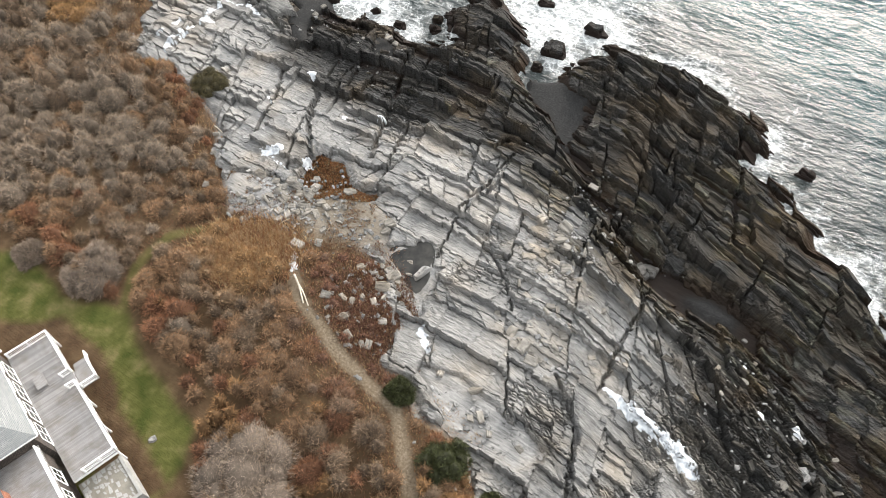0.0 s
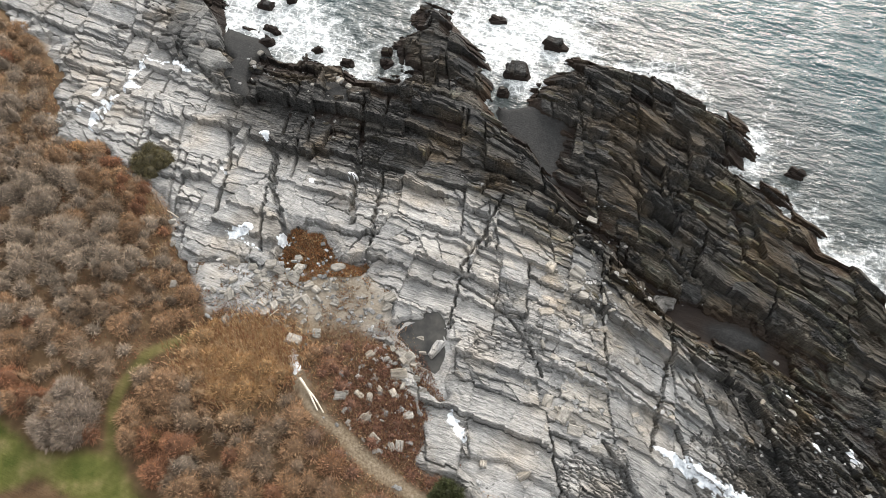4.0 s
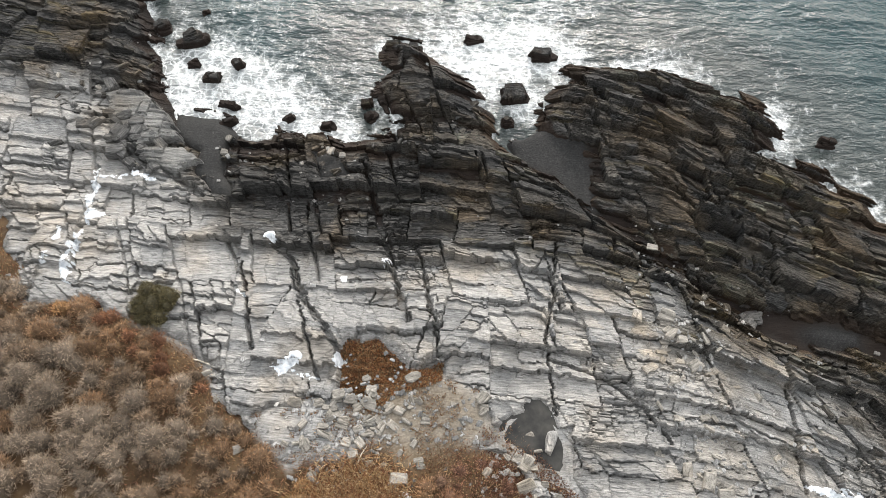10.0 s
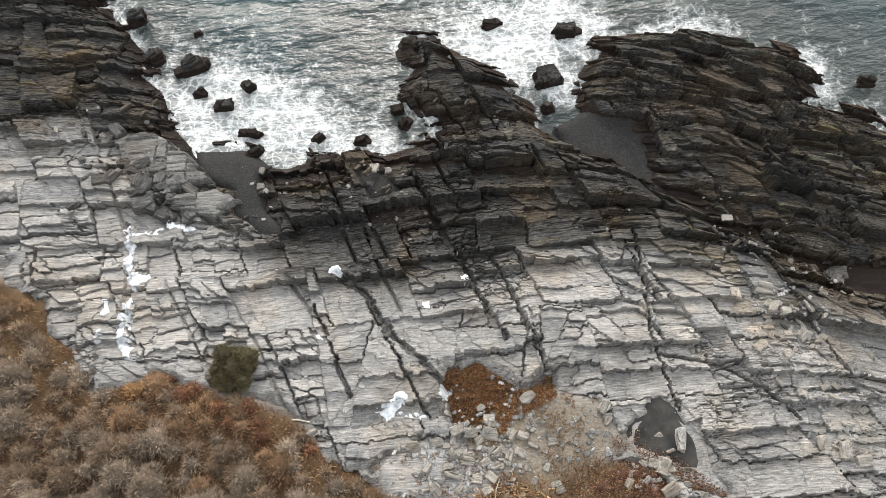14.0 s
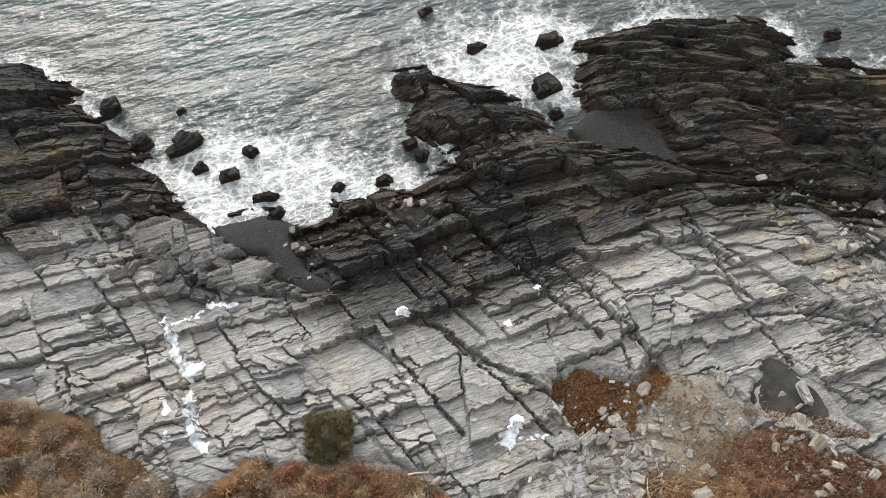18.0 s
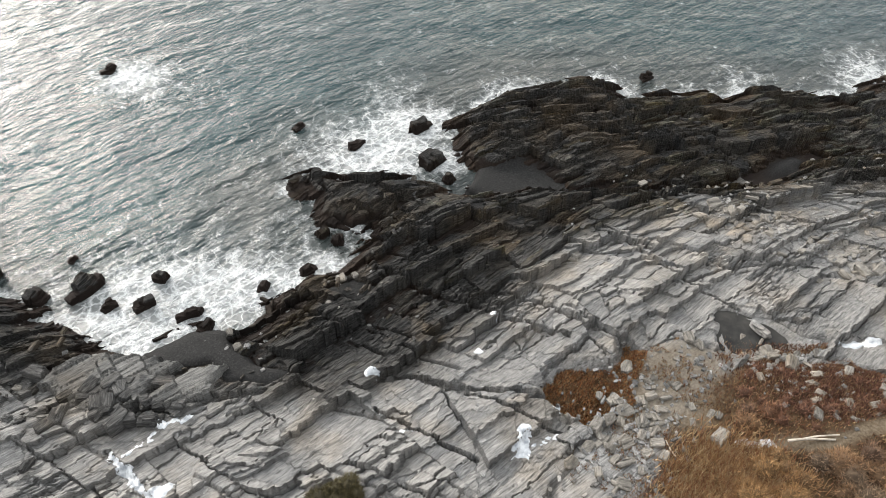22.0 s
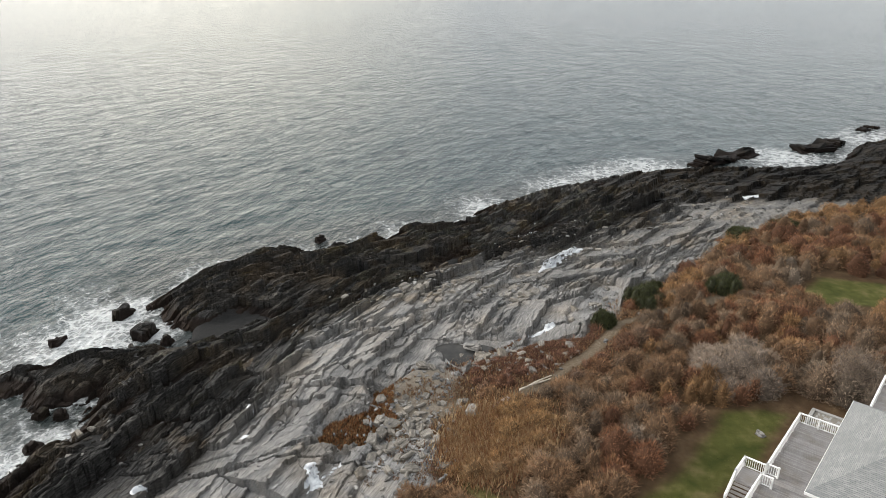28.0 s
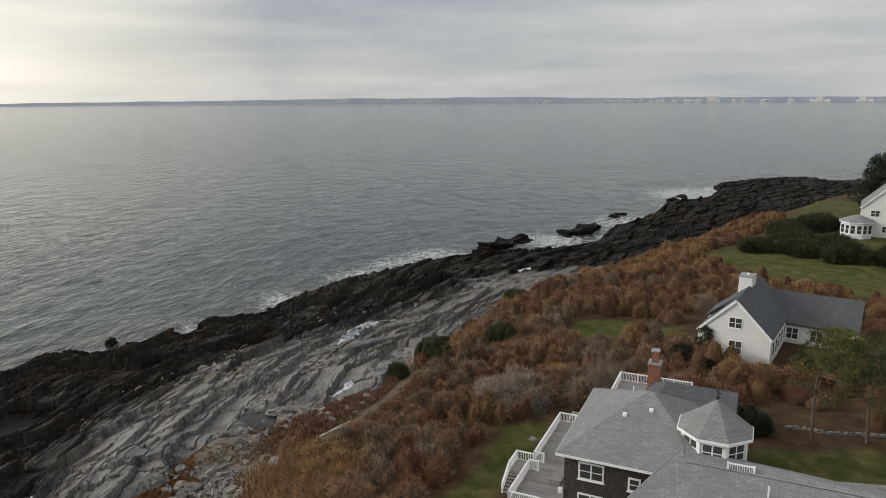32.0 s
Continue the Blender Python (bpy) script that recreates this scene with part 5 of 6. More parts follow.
STRAW = np.array([(0.42, 0.31, 0.18), (0.32, 0.205, 0.105), (0.25, 0.135, 0.066), (0.19, 0.09, 0.048)])
gr = np.random.default_rng(77)
gx_, gy_ = gr.uniform(-62, 8, 90000), gr.uniform(8, 100, 90000)
g_b = signed(BRUSH, gx_, gy_)
sel = (g_b > -2.5 + 3 * fbm(gx_ / 3, gy_ / 3, 3)) & ((g_b < 5) | (side(TRAIL, gx_, gy_) < 3.5)) & (side(TRAIL, gx_, gy_) > 0.8) & (signed(SCREE, gx_, gy_, True) < -0.6)
tufts("dry_grass", gx_[sel], gy_[sel], 0.5, STRAW, 0.035, 5, "dry straw and rust coloured grass along the trail and rock edge")
lx, ly = gr.uniform(-62, 8, 120000), gr.uniform(4, 100, 120000)
l_z = zones(lx, ly)
sel = (l_z[3] > 0.4) & (l_z[1] < 0.3) & (l_z[2] < 0.5) & (signed(BRUSH, lx, ly) < 16)
tufts("leaf_litter", lx[sel], ly[sel], 0.35, np.array([(0.15, 0.06, 0.035), (0.12, 0.07, 0.04), (0.20, 0.12, 0.06), (0.09, 0.05, 0.03)]), 0.06, 15, "rust-brown dead stems and leaf litter under the brush")
hx_, hy_ = gr.normal(-9, 3.0, 22000), gr.normal(41.5, 4.2, 22000)
sel = (signed(BRUSH, hx_, hy_) > -2.5) & (side(TRAIL, hx_, hy_) > 1.0)
tufts("heath_stems", hx_[sel], hy_[sel], 0.42, np.array([(0.16, 0.075, 0.048), (0.12, 0.06, 0.042), (0.22, 0.14, 0.08), (0.085, 0.048, 0.034)]), 0.05, 16, "dark red low heath growing among the stones")
a, q = gr.uniform(0, 2 * math.pi, 16000), 6.3 * np.sqrt(gr.random(16000)) * (1 + 0.18 * gr.normal(0, 1, 16000))
tufts("reed_bed", -25.2 + q * np.cos(a), 50.0 + 0.85 * q * np.sin(a), 1.1, STRAW, 0.045, 6, "tall pale straw coloured grass beaten flat by wind")
weed_x, weed_y = gr.uniform(-22, -8, 30000), gr.uniform(57, 69, 30000)
sel = signed(WEED, weed_x, weed_y, True) + 1.5 * fbm(weed_x / 2, weed_y / 2, 3) > 0
tufts("weed_patch", weed_x[sel], weed_y[sel], 0.34, np.array([(0.20, 0.085, 0.034), (0.27, 0.135, 0.055), (0.14, 0.065, 0.034), (0.25, 0.18, 0.10)]), 0.055, 8, "rust-orange low weeds growing between the rocks")
sx_, sy_ = gr.uniform(-31, -7, 26000), gr.uniform(49, 65, 26000)
sel = (signed(SCREE, sx_, sy_, True) > -0.5) & (fbm(sx_ / 2.2 + 3, sy_ / 2.2, 3) > 0.04)
tufts("scree_grass", sx_[sel], sy_[sel], 0.28, np.array([(0.20, 0.13, 0.07), (0.17, 0.09, 0.05), (0.13, 0.06, 0.036), (0.24, 0.18, 0.11)]), 0.05, 17, "sparse rust and straw coloured tufts among the rubble")
lx, ly = gr.uniform(-62, -26, 60000), gr.uniform(14, 52, 60000)
sel = zones(lx, ly)[1] > 0.5
tufts("lawn_grass", lx[sel], ly[sel], 0.09, np.array([(0.04, 0.056, 0.010), (0.075, 0.082, 0.018), (0.15, 0.125, 0.045)]), 0.035, 9, "short green and yellow winter lawn grass")


def shrub(name, x, y, radius, tall, tint, twigs, label, group="", seed=1, mat=None, reach=0.4, thick=0.07, on_rock=False):
    z = max(height_at(x, y), surface(x, y) - 0.15 if on_rock else -9.0)
    r = np.random.default_rng(seed)
    c = [(x, y, z)] + [(x + radius * r.uniform(0.35, 0.7) * math.cos(k * 0.8), y + radius * r.uniform(0.35, 0.7) * math.sin(k * 0.8), z + r.uniform(0, 0.2)) for k in range(8)]
    rad = [radius * 0.6] + [radius * r.uniform(0.28, 0.5) for _ in range(8)]
    hgt = [tall] + [tall * r.uniform(0.5, 0.95) for _ in range(8)]
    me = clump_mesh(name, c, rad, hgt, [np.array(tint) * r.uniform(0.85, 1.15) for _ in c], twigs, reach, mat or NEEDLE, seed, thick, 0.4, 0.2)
    return tagged(new(name, me), label, "shrub", group)


DARK_GREEN, OLIVE = (0.055, 0.06, 0.025), (0.095, 0.08, 0.04)
for k, (x, y, r_, h_) in enumerate(((-5.5, 31.2, 1.7, 2.2), (-0.6, 23.6, 2.9, 3.0), (-36.3, 81.2, 3.0, 1.6), (-0.6, 11.8, 2.8, 2.6), (3.8, 19.6, 1.6, 2.2), (21.2, -4.0, 2.6, 1.8), (21.6, -12.7, 3.0, 1.7))):
    shrub("evergreen_shrub", x, y, r_, h_, OLIVE if k in (2, 7, 8, 9) else DARK_GREEN, 700, "low spreading juniper on the pale rock" if k in (2, 7, 8, 9) else "dark green evergreen shrub at the edge of the brush", "evergreen shrubs", 300 + k, on_rock=k in (2, 7, 8, 9))
for k, (x, y, r_, h_) in enumerate(((-51, 48.5, 2.0, 1.7), (-42.5, 45.8, 4.0, 2.8), (-20.6, 22.0, 6.2, 3.2), (-12.5, -7.5, 1.5, 1.2))):
    shrub("bare_shrub", x, y, r_, h_, (0.26, 0.205, 0.16) if k < 3 else DARK_GREEN, 1500, "rounded grey-brown bare shrub beside the lawn" if k < 3 else "clipped green shrub on the small lawn", "garden shrubs", 330 + k, TWIG if k < 3 else NEEDLE, 0.6, 0.06)

# driftwood beside the trail
def log(x, y, long, thick, turn, label):
    n, rings = 8, 6
    vs = []
    for j in range(rings):
        f = j / (rings - 1)
        for i in range(n):
            a = 2 * math.pi * i / n
            rr = thick * (1 - 0.4 * f) * (1 + 0.12 * math.sin(3 * a + j))
            vs.append(((f - 0.5) * long, rr * math.cos(a) + 0.08 * math.sin(4 * f), thick + rr * math.sin(a)))
    fs = [(j * n + i, j * n + (i + 1) % n, (j + 1) * n + (i + 1) % n, (j + 1) * n + i) for j in range(rings - 1) for i in range(n)]
    fs += [tuple(range(n))[::-1], tuple((rings - 1) * n + i for i in range(n))]
    ob = mesh_object("driftwood_log", vs, fs, TWIG)
    set_colour(ob.data, "tint", np.tile((0.46, 0.41, 0.34), (len(vs), 1)))
    ob.matrix_world = pose(x, y, height_at(x, y) + 0.1, 0, 0, turn)
    return tagged(ob, label, "driftwood", "driftwood")


log(-17.9, 44.0, 4.2, 0.13, -68, "bleached driftwood log beside the trail")
log(-17.3, 43.2, 3.4, 0.10, -62, "thin bleached driftwood pole beside the trail")
log(-33.6, 72.6, 2.4, 0.10, -40, "bleached driftwood log at the foot of the brush")
log(-21.5, 55.2, 1.8, 0.08, 40, "short bleached stick in the rubble")
# ---------------------------------------------------------------- houses
def plain(name, colour, rough, bump_scale=0, stretch=(1, 1, 1), amount=0.25):
    m, n, l, b = material(name, rough)
    tc, mp = n.new("ShaderNodeTexCoord"), n.new("ShaderNodeMapping")
    mp.inputs["Scale"].default_value = stretch
    l.new(tc.outputs["Object"], mp.inputs["Vector"])
    big, small = noise_node(n, l, 0.7, 5, mp.outputs[0]), noise_node(n, l, 6, 4, mp.outputs[0])
    c = np.array(colour)
    col = ramp(n, l, big, [(0.3, tuple(c * (1 - amount))), (0.7, tuple(np.minimum(c * (1 + amount), 0.95)))])
    col = mixed(n, l, grey_ramp(n, l, small, 0.3, 0.7, 0, amount), col, tuple(c * 0.5))
    l.new(col, b.inputs["Base Color"])
    if bump_scale:
        bump(n, l, b, small, 0.5, bump_scale)
    return m


def shingled(name, lo, hi, row, rough=0.9, across=0.3):
    """Courses of shingles: rows by height, broken into uneven tabs."""
    m, n, l, b = material(name, rough)
    tc, sep = n.new("ShaderNodeTexCoord"), n.new("ShaderNodeSeparateXYZ")
    l.new(tc.outputs["Object"], sep.inputs[0])
    add = n.new("ShaderNodeMath")
    l.new(sep.outputs["X"], add.inputs[0]), l.new(sep.outputs["Y"], add.inputs[1])
    com = n.new("ShaderNodeCombineXYZ")
    l.new(add.outputs[0], com.inputs["X"]), l.new(sep.outputs["Z"], com.inputs["Y"])
    br = n.new("ShaderNodeTexBrick")
    br.inputs["Scale"].default_value, br.inputs["Brick Width"].default_value, br.inputs["Row Height"].default_value = 1.0, across, row
    br.inputs["Mortar Size"].default_value, br.inputs["Color1"].default_value, br.inputs["Color2"].default_value = row * 0.07, (*lo, 1), (*hi, 1)
    br.inputs["Mortar"].default_value = (*(np.array(lo) * 0.4), 1)
    l.new(com.outputs[0], br.inputs["Vector"])
    stain = noise_node(n, l, 0.45, 7, tc.outputs["Object"], 0.7)
    l.new(mixed(n, l, grey_ramp(n, l, stain, 0.42, 0.62, 0.0, 0.6), br.outputs["Color"], tuple(np.array(lo) * 0.82)), b.inputs["Base Color"])
    bump(n, l, b, br.outputs["Fac"], 0.5, 0.02)
    return m


ROOF_PALE = shingled("grey_asphalt_shingle", (0.175, 0.182, 0.180), (0.252, 0.253, 0.245), 0.065, 0.9, 0.42)
ROOF_DARK = shingled("slate_grey_shingle", (0.064, 0.069, 0.075), (0.098, 0.103, 0.11), 0.065, 0.9, 0.42)
CEDAR = shingled("weathered_cedar_shingle", (0.035, 0.028, 0.024), (0.10, 0.08, 0.065), 0.18, 0.85, 0.14)
WHITE = plain("white_paint", (0.78, 0.78, 0.77), 0.5, 0.004, amount=0.06)
WHITE_WALL = plain("white_clapboard", (0.66, 0.66, 0.63), 0.6, 0.01, (0.3, 0.3, 6), 0.08)


def make_decking():
    """Grey boards, each of its own tone, with streaks along the grain and worn stains."""
    m, n, l, b = material("weathered_decking", 0.85)
    tc, mp, info = n.new("ShaderNodeTexCoord"), n.new("ShaderNodeMapping"), n.new("ShaderNodeObjectInfo")
    mp.inputs["Scale"].default_value = (9, 0.5, 1)
    l.new(tc.outputs["Object"], mp.inputs["Vector"])
    g = n.new("ShaderNodeNewGeometry")
    col = ramp(n, l, noise_node(n, l, 2.0, 6, mp.outputs[0], 0.7), [(0.3, (0.15, 0.145, 0.14)), (0.5, (0.235, 0.225, 0.22)), (0.7, (0.33, 0.32, 0.315))])
    col = mixed(n, l, grey_ramp(n, l, noise_node(n, l, 0.7, 6, g.outputs["Position"]), 0.45, 0.68, 0, 0.55), col, (0.15, 0.125, 0.10))
    col = mixed(n, l, 1.0, col, grey_ramp(n, l, info.outputs["Random"], 0, 1, 0.82, 1.12), "MULTIPLY")
    l.new(col, b.inputs["Base Color"])
    b.inputs["Specular IOR Level"].default_value = 0.2
    return m


DECKING = make_decking()
BRICK = shingled("red_brick", (0.22, 0.085, 0.05), (0.34, 0.15, 0.09), 0.075, 0.9, 0.22)
LEAD = plain("grey_cap", (0.22, 0.22, 0.23), 0.5, 0.004)
FLAG = plain("flagstone", (0.27, 0.265, 0.25), 0.85, 0.02, amount=0.3)
JOINT_SAND = plain("joint_sand", (0.17, 0.155, 0.13), 0.95, 0.02, amount=0.3)
SOIL = plain("mulch", (0.09, 0.055, 0.035), 0.95, 0.04, amount=0.4)
CURTAIN = plain("pale_curtain", (0.5, 0.5, 0.48), 0.9)
BLACK_IRON = plain("black_iron", (0.02, 0.02, 0.02), 0.5)


def make_glass():
    m, n, l, b = material("window_glass", 0.04)
    b.inputs["Base Color"].default_value = (0.05, 0.053, 0.052, 1)
    b.inputs["Specular IOR Level"].default_value = 0.8
    return m


GLASS = make_glass()


def part(name, bm, mat, parent, label=""):
    me = bpy.data.meshes.new(name)
    bm.to_mesh(me)
    bm.free()
    me.materials.append(mat)
    ob = new(name, me)
    ob.parent = parent
    return tagged(ob, label)


def box(lo, hi, bevel=0.0, m=None):
    bm = bmesh.new()
    bmesh.ops.create_cube(bm, size=1)
    s = [h - l for l, h in zip(lo, hi)]
    bmesh.ops.transform(bm, matrix=Matrix.Translation([(l + h) / 2 for l, h in zip(lo, hi)]) @ Matrix.Diagonal((*s, 1)), verts=bm.verts)
    if bevel:
        bmesh.ops.bevel(bm, geom=bm.edges[:], offset=bevel, segments=1, affect="EDGES")
    if m is not None:
        bmesh.ops.transform(bm, matrix=m, verts=bm.verts)
    return bm


def solid(verts, faces):
    bm = bmesh.new()
    vs = [bm.verts.new(v) for v in verts]
    for f in faces:
        bm.faces.new([vs[i] for i in f])
    bmesh.ops.recalc_face_normals(bm, faces=bm.faces[:])
    return bm


def hip_roof(x0, x1, y0, y1, eave, top, ridge_lo, ridge_hi, along="y", thick=0.22):
    """A hipped or gabled roof as one thick shell; the ridge runs along x or y between two values."""
    if along == "y":
        xm = (x0 + x1) / 2
        ridge = [(xm, ridge_lo, top), (xm, ridge_hi, top)]
    else:
        ym = (y0 + y1) / 2
        ridge = [(ridge_lo, ym, top), (ridge_hi, ym, top)]
    c = [(x0, y0, eave), (x1, y0, eave), (x1, y1, eave), (x0, y1, eave)]
    if along == "y":
        faces = [(0, 1, 4), (1, 2, 5, 4), (2, 3, 5), (3, 0, 4, 5)]
    else:
        faces = [(0, 1, 5, 4), (1, 2, 5), (2, 3, 4, 5), (3, 0, 4)]
    low = [(x, y, z - thick) for x, y, z in c]
    verts = c + ridge + low
    faces += [(0, 6, 7, 1), (1, 7, 8, 2), (2, 8, 9, 3), (3, 9, 6, 0), (6, 9, 8, 7)]
    return solid(verts, faces)


def fascia(parent, x0, x1, y0, y1, z, thick=0.24):
    for lo, hi in (((x0 - 0.03, y0 - 0.03, z - thick), (x1 + 0.03, y0, z - 0.02)), ((x0 - 0.03, y1, z - thick), (x1 + 0.03, y1 + 0.03, z - 0.02)),
                   ((x0 - 0.03, y0, z - thick), (x0, y1, z - 0.02)), ((x1, y0, z - thick), (x1 + 0.03, y1, z - 0.02))):
        part("fascia_board", box(lo, hi), WHITE, parent, "white painted fascia")


def window(parent, m, wide, tall, lights=2, curtain=True):
    """A white framed sash window standing on its wall: m places its lower middle, x along the wall, y out of it."""
    root = part("window", box((-wide / 2 - 0.09, -0.02, -0.09), (wide / 2 + 0.09, 0.05, tall + 0.09), 0.01, m), WHITE, parent, "white window casing")
    each = wide / lights
    for k in range(lights):
        x = -wide / 2 + k * each
        part("pane", box((x + 0.06, 0.05, 0.08), (x + each - 0.06, 0.062, tall / 2 - 0.02), 0, m), GLASS, root, "glass pane with a pale curtain behind")
        part("pane", box((x + 0.06, 0.05, tall / 2 + 0.04), (x + each - 0.06, 0.062, tall - 0.06), 0, m), GLASS, root, "glass pane with a pale curtain behind")
        part("sash", box((x + 0.03, 0.05, tall / 2 - 0.03), (x + each - 0.03, 0.075, tall / 2 + 0.04), 0, m), WHITE, root)
        part("mullion", box((x - 0.03, 0.05, 0), (x + 0.04, 0.085, tall), 0, m), WHITE, root)
    part("sill", box((-wide / 2 - 0.16, -0.01, -0.16), (wide / 2 + 0.16, 0.12, -0.10), 0.01, m), WHITE, root)
    return root


def face(x, y, z, turn):
    """Places a window: turn is the way, in degrees, along which its wall looks."""
    return pose(x, y, z, 0, 0, turn - 90)


def railing(parent, a, b, z, tall=1.0, name="railing", gap=0.16):
    """A white railing from a to b at floor height z (or from z to z2): posts, two rails and balusters."""
    (ax, ay), (bx, by) = a, b
    za, zb = z if isinstance(z, tuple) else (z, z)
    long, turn = math.hypot(bx - ax, by - ay), math.degrees(math.atan2(by - ay, bx - ax))
    root = part(name, box((0, -0.07, -0.04), (1, 0.07, 0.04), 0.0, sloped(ax, ay, za + tall, bx, by, zb + tall)), WHITE, parent, "white painted railing")
    part("bottom_rail", box((0, -0.03, -0.03), (1, 0.03, 0.03), 0.0, sloped(ax, ay, za + 0.12, bx, by, zb + 0.12)), WHITE, root)
    posts = max(1, round(long / 1.9))
    shared = None
    for k in range(posts + 1):
        f = k / posts
        x, y, zz = ax + (bx - ax) * f, ay + (by - ay) * f, za + (zb - za) * f
        part("post", box((-0.08, -0.08, 0), (0.08, 0.08, tall + 0.08), 0.015, pose(x, y, zz, 0, 0, turn)), WHITE, root)
    n = max(2, int(long / gap))
    for k in range(1, n):
        f = k / n
        p = pose(ax + (bx - ax) * f, ay + (by - ay) * f, za + (zb - za) * f + 0.12, 0, 0, turn)
        if shared is None:
            ob = part("baluster", box((-0.022, -0.022, 0), (0.022, 0.022, tall - 0.14)), WHITE, root)
            shared = ob.data
        else:
            ob = new("baluster", shared)
            ob.parent = root
        ob.matrix_local = p
    return root


def sloped(ax, ay, az, bx, by, bz):
    """A matrix that lays the unit x axis from a to b."""
    d = Vector((bx - ax, by - ay, bz - az))
    side_v = Vector((-d.y, d.x, 0)).normalized()
    up = d.normalized().cross(side_v)
    m = Matrix.Identity(4)
    for i in range(3):
        m[i][0], m[i][1], m[i][2] = d[i], side_v[i], up[i]
    m.translation = (ax, ay, az)
    return m


# ---- shingled house with a deck: x runs along the sea front to the north-west, y runs inland
house = tagged(new("shingle_house"), "dark cedar shingled two-storey house with grey hip roofs and white trim", "house")
house.matrix_world = pose(*HOUSE_AT, HOUSE_Z, 0, 0, HOUSE_TURN)
part("wall", box((0.2, 0.6, -1.5), (13.0, 11.8, 7.6)), CEDAR, house, "weathered dark cedar shingle walls")
part("roof", hip_roof(-0.4, 13.6, 0.0, 12.4, 7.75, 11.3, 6.0, 6.4), ROOF_PALE, house, "pale grey asphalt shingle hip roof")
fascia(house, -0.4, 13.6, 0.0, 12.4, 7.75)
for z in (2.55, 5.3):
    window(house, face(13.0, 2.8, z + 0.35, 0), 1.9, 1.35)
window(house, face(13.0, 6.2, 5.5, 0), 0.8, 1.0, 1)
for x in (2.2, 5.0, 7.8, 10.6):
    window(house, face(x, 0.6, 2.15, -90), 2.0, 2.0)
    window(house, face(x, 0.6, 5.2, -90), 1.6, 1.4)
for x, y in ((9.2, 4.6), (8.4, 6.6)):
    part("roof_vent", box((-0.18, -0.18, 0.0), (0.18, 0.18, 0.28), 0.03, pose(x, y, 7.75 + 3.5 * min(y / 6.2, (13.6 - x) / 7.1) - 0.06)), WHITE, house, "small white roof vent")
part("vent_pipe", box((-0.05, -0.05, -0.3), (0.05, 0.05, 0.6), 0, pose(5.2, 4.6, 10.3)), WHITE, house)
part("wall_lamp", box((12.9, 0.15, 3.9), (13.15, 0.55, 4.4), 0.05), WHITE, house, "white satellite dish and lamp at the corner")
# south wing with its roof terrace and the chimney
part("wall", box((-9.2, 1.2, -1.5), (0.4, 11.0, 5.1)), CEDAR, house)
part("roof_terrace", box((-9.5, 0.9, 5.1), (0.2, 11.2, 5.26), 0.02), DECKING, house, "grey boarded roof terrace")
railing(house, (-9.3, 1.0), (-0.3, 1.0), 5.26)
railing(house, (-9.3, 1.0), (-9.3, 8.4), 5.26)
for x in (-7.6, -5.2, -2.6):
    window(house, face(x, 1.2, 2.0, -90), 1.5, 1.9)
chimney = part("chimney", box((-3.75, 4.75, 0), (-2.45, 5.85, 10.2), 0.02), BRICK, house, "red brick chimney stack")
part("chimney_cap", box((-3.85, 4.65, 10.2), (-2.35, 5.95, 10.36), 0.03), LEAD, chimney, "grey slab cap")
part("flue", box((-3.45, 5.0, 10.4), (-2.75, 5.6, 11.45), 0.02), BRICK, chimney)
part("flue_cap", box((-3.55, 4.9, 11.45), (-2.65, 5.7, 11.6), 0.03), LEAD, chimney)
# west wing
part("wall", box((-4.0, 5.6, -1.5), (6.6, 12.6, 7.4)), CEDAR, house)
part("roof", hip_roof(-4.6, 7.2, 4.6, 13.0, 7.5, 10.25, 7.0, 12.98), ROOF_DARK, house, "darker grey shingle roof of the west wing")
# north wing, lower and running inland
part("wall", box((12.2, 6.6, -1.5), (21.4, 27.0, 4.6)), CEDAR, house)
nw = [(11.0, 9.5, 9.11), (12.5, 9.8, 8.55), (12.5, 27.5, 8.55), (22.0, 27.5, 5.0), (22.0, 3.4, 5.0)]
part("roof", solid(nw + [(x, y, z - 0.25) for x, y, z in nw], [(0, 1, 2, 3, 4), (5, 9, 8, 7, 6)] + [(k, (k + 1) % 5, 5 + (k + 1) % 5, 5 + k) for k in range(5)]), ROOF_PALE, house, "pale grey shingle roof of the low north wing")
back = [(11.0, 9.5, 9.05), (12.5, 9.8, 8.53), (12.5, 27.5, 8.53), (7.0, 27.5, 6.2), (7.0, 9.5, 6.2)]
part("roof", solid(back + [(x, y, z - 0.25) for x, y, z in back], [(0, 1, 2, 3), (0, 3, 4), (5, 8, 7, 6), (5, 9, 8)] + [(k, (k + 1) % 5, 5 + (k + 1) % 5, 5 + k) for k in range(5)]), ROOF_PALE, house)
part("ridge_flashing", box((0, -0.08, -0.02), (1, 0.08, 0.05), 0, sloped(12.5, 9.8, 8.57, 12.5, 27.5, 8.57)), LEAD, house)
part("ridge_flashing", box((0, -0.05, -0.12), (1, 0.05, 0.03), 0, sloped(11.0, 9.45, 9.1, 22.0, 3.35, 5.0)), LEAD, house)
part("vent_pipe", box((-0.06, -0.06, -0.4), (0.06, 0.06, 0.8), 0, pose(14.2, 15.6, 8.0)), WHITE, house)
# eight-sided turret at the corner of the main block
TX, TY, TZ = 9.0, 11.6, 10.2


def eight(radius, z, turn=22.5):
    return [(TX + radius * math.cos(radians(turn + 45 * k)), TY + radius * math.sin(radians(turn + 45 * k)), z) for k in range(8)]


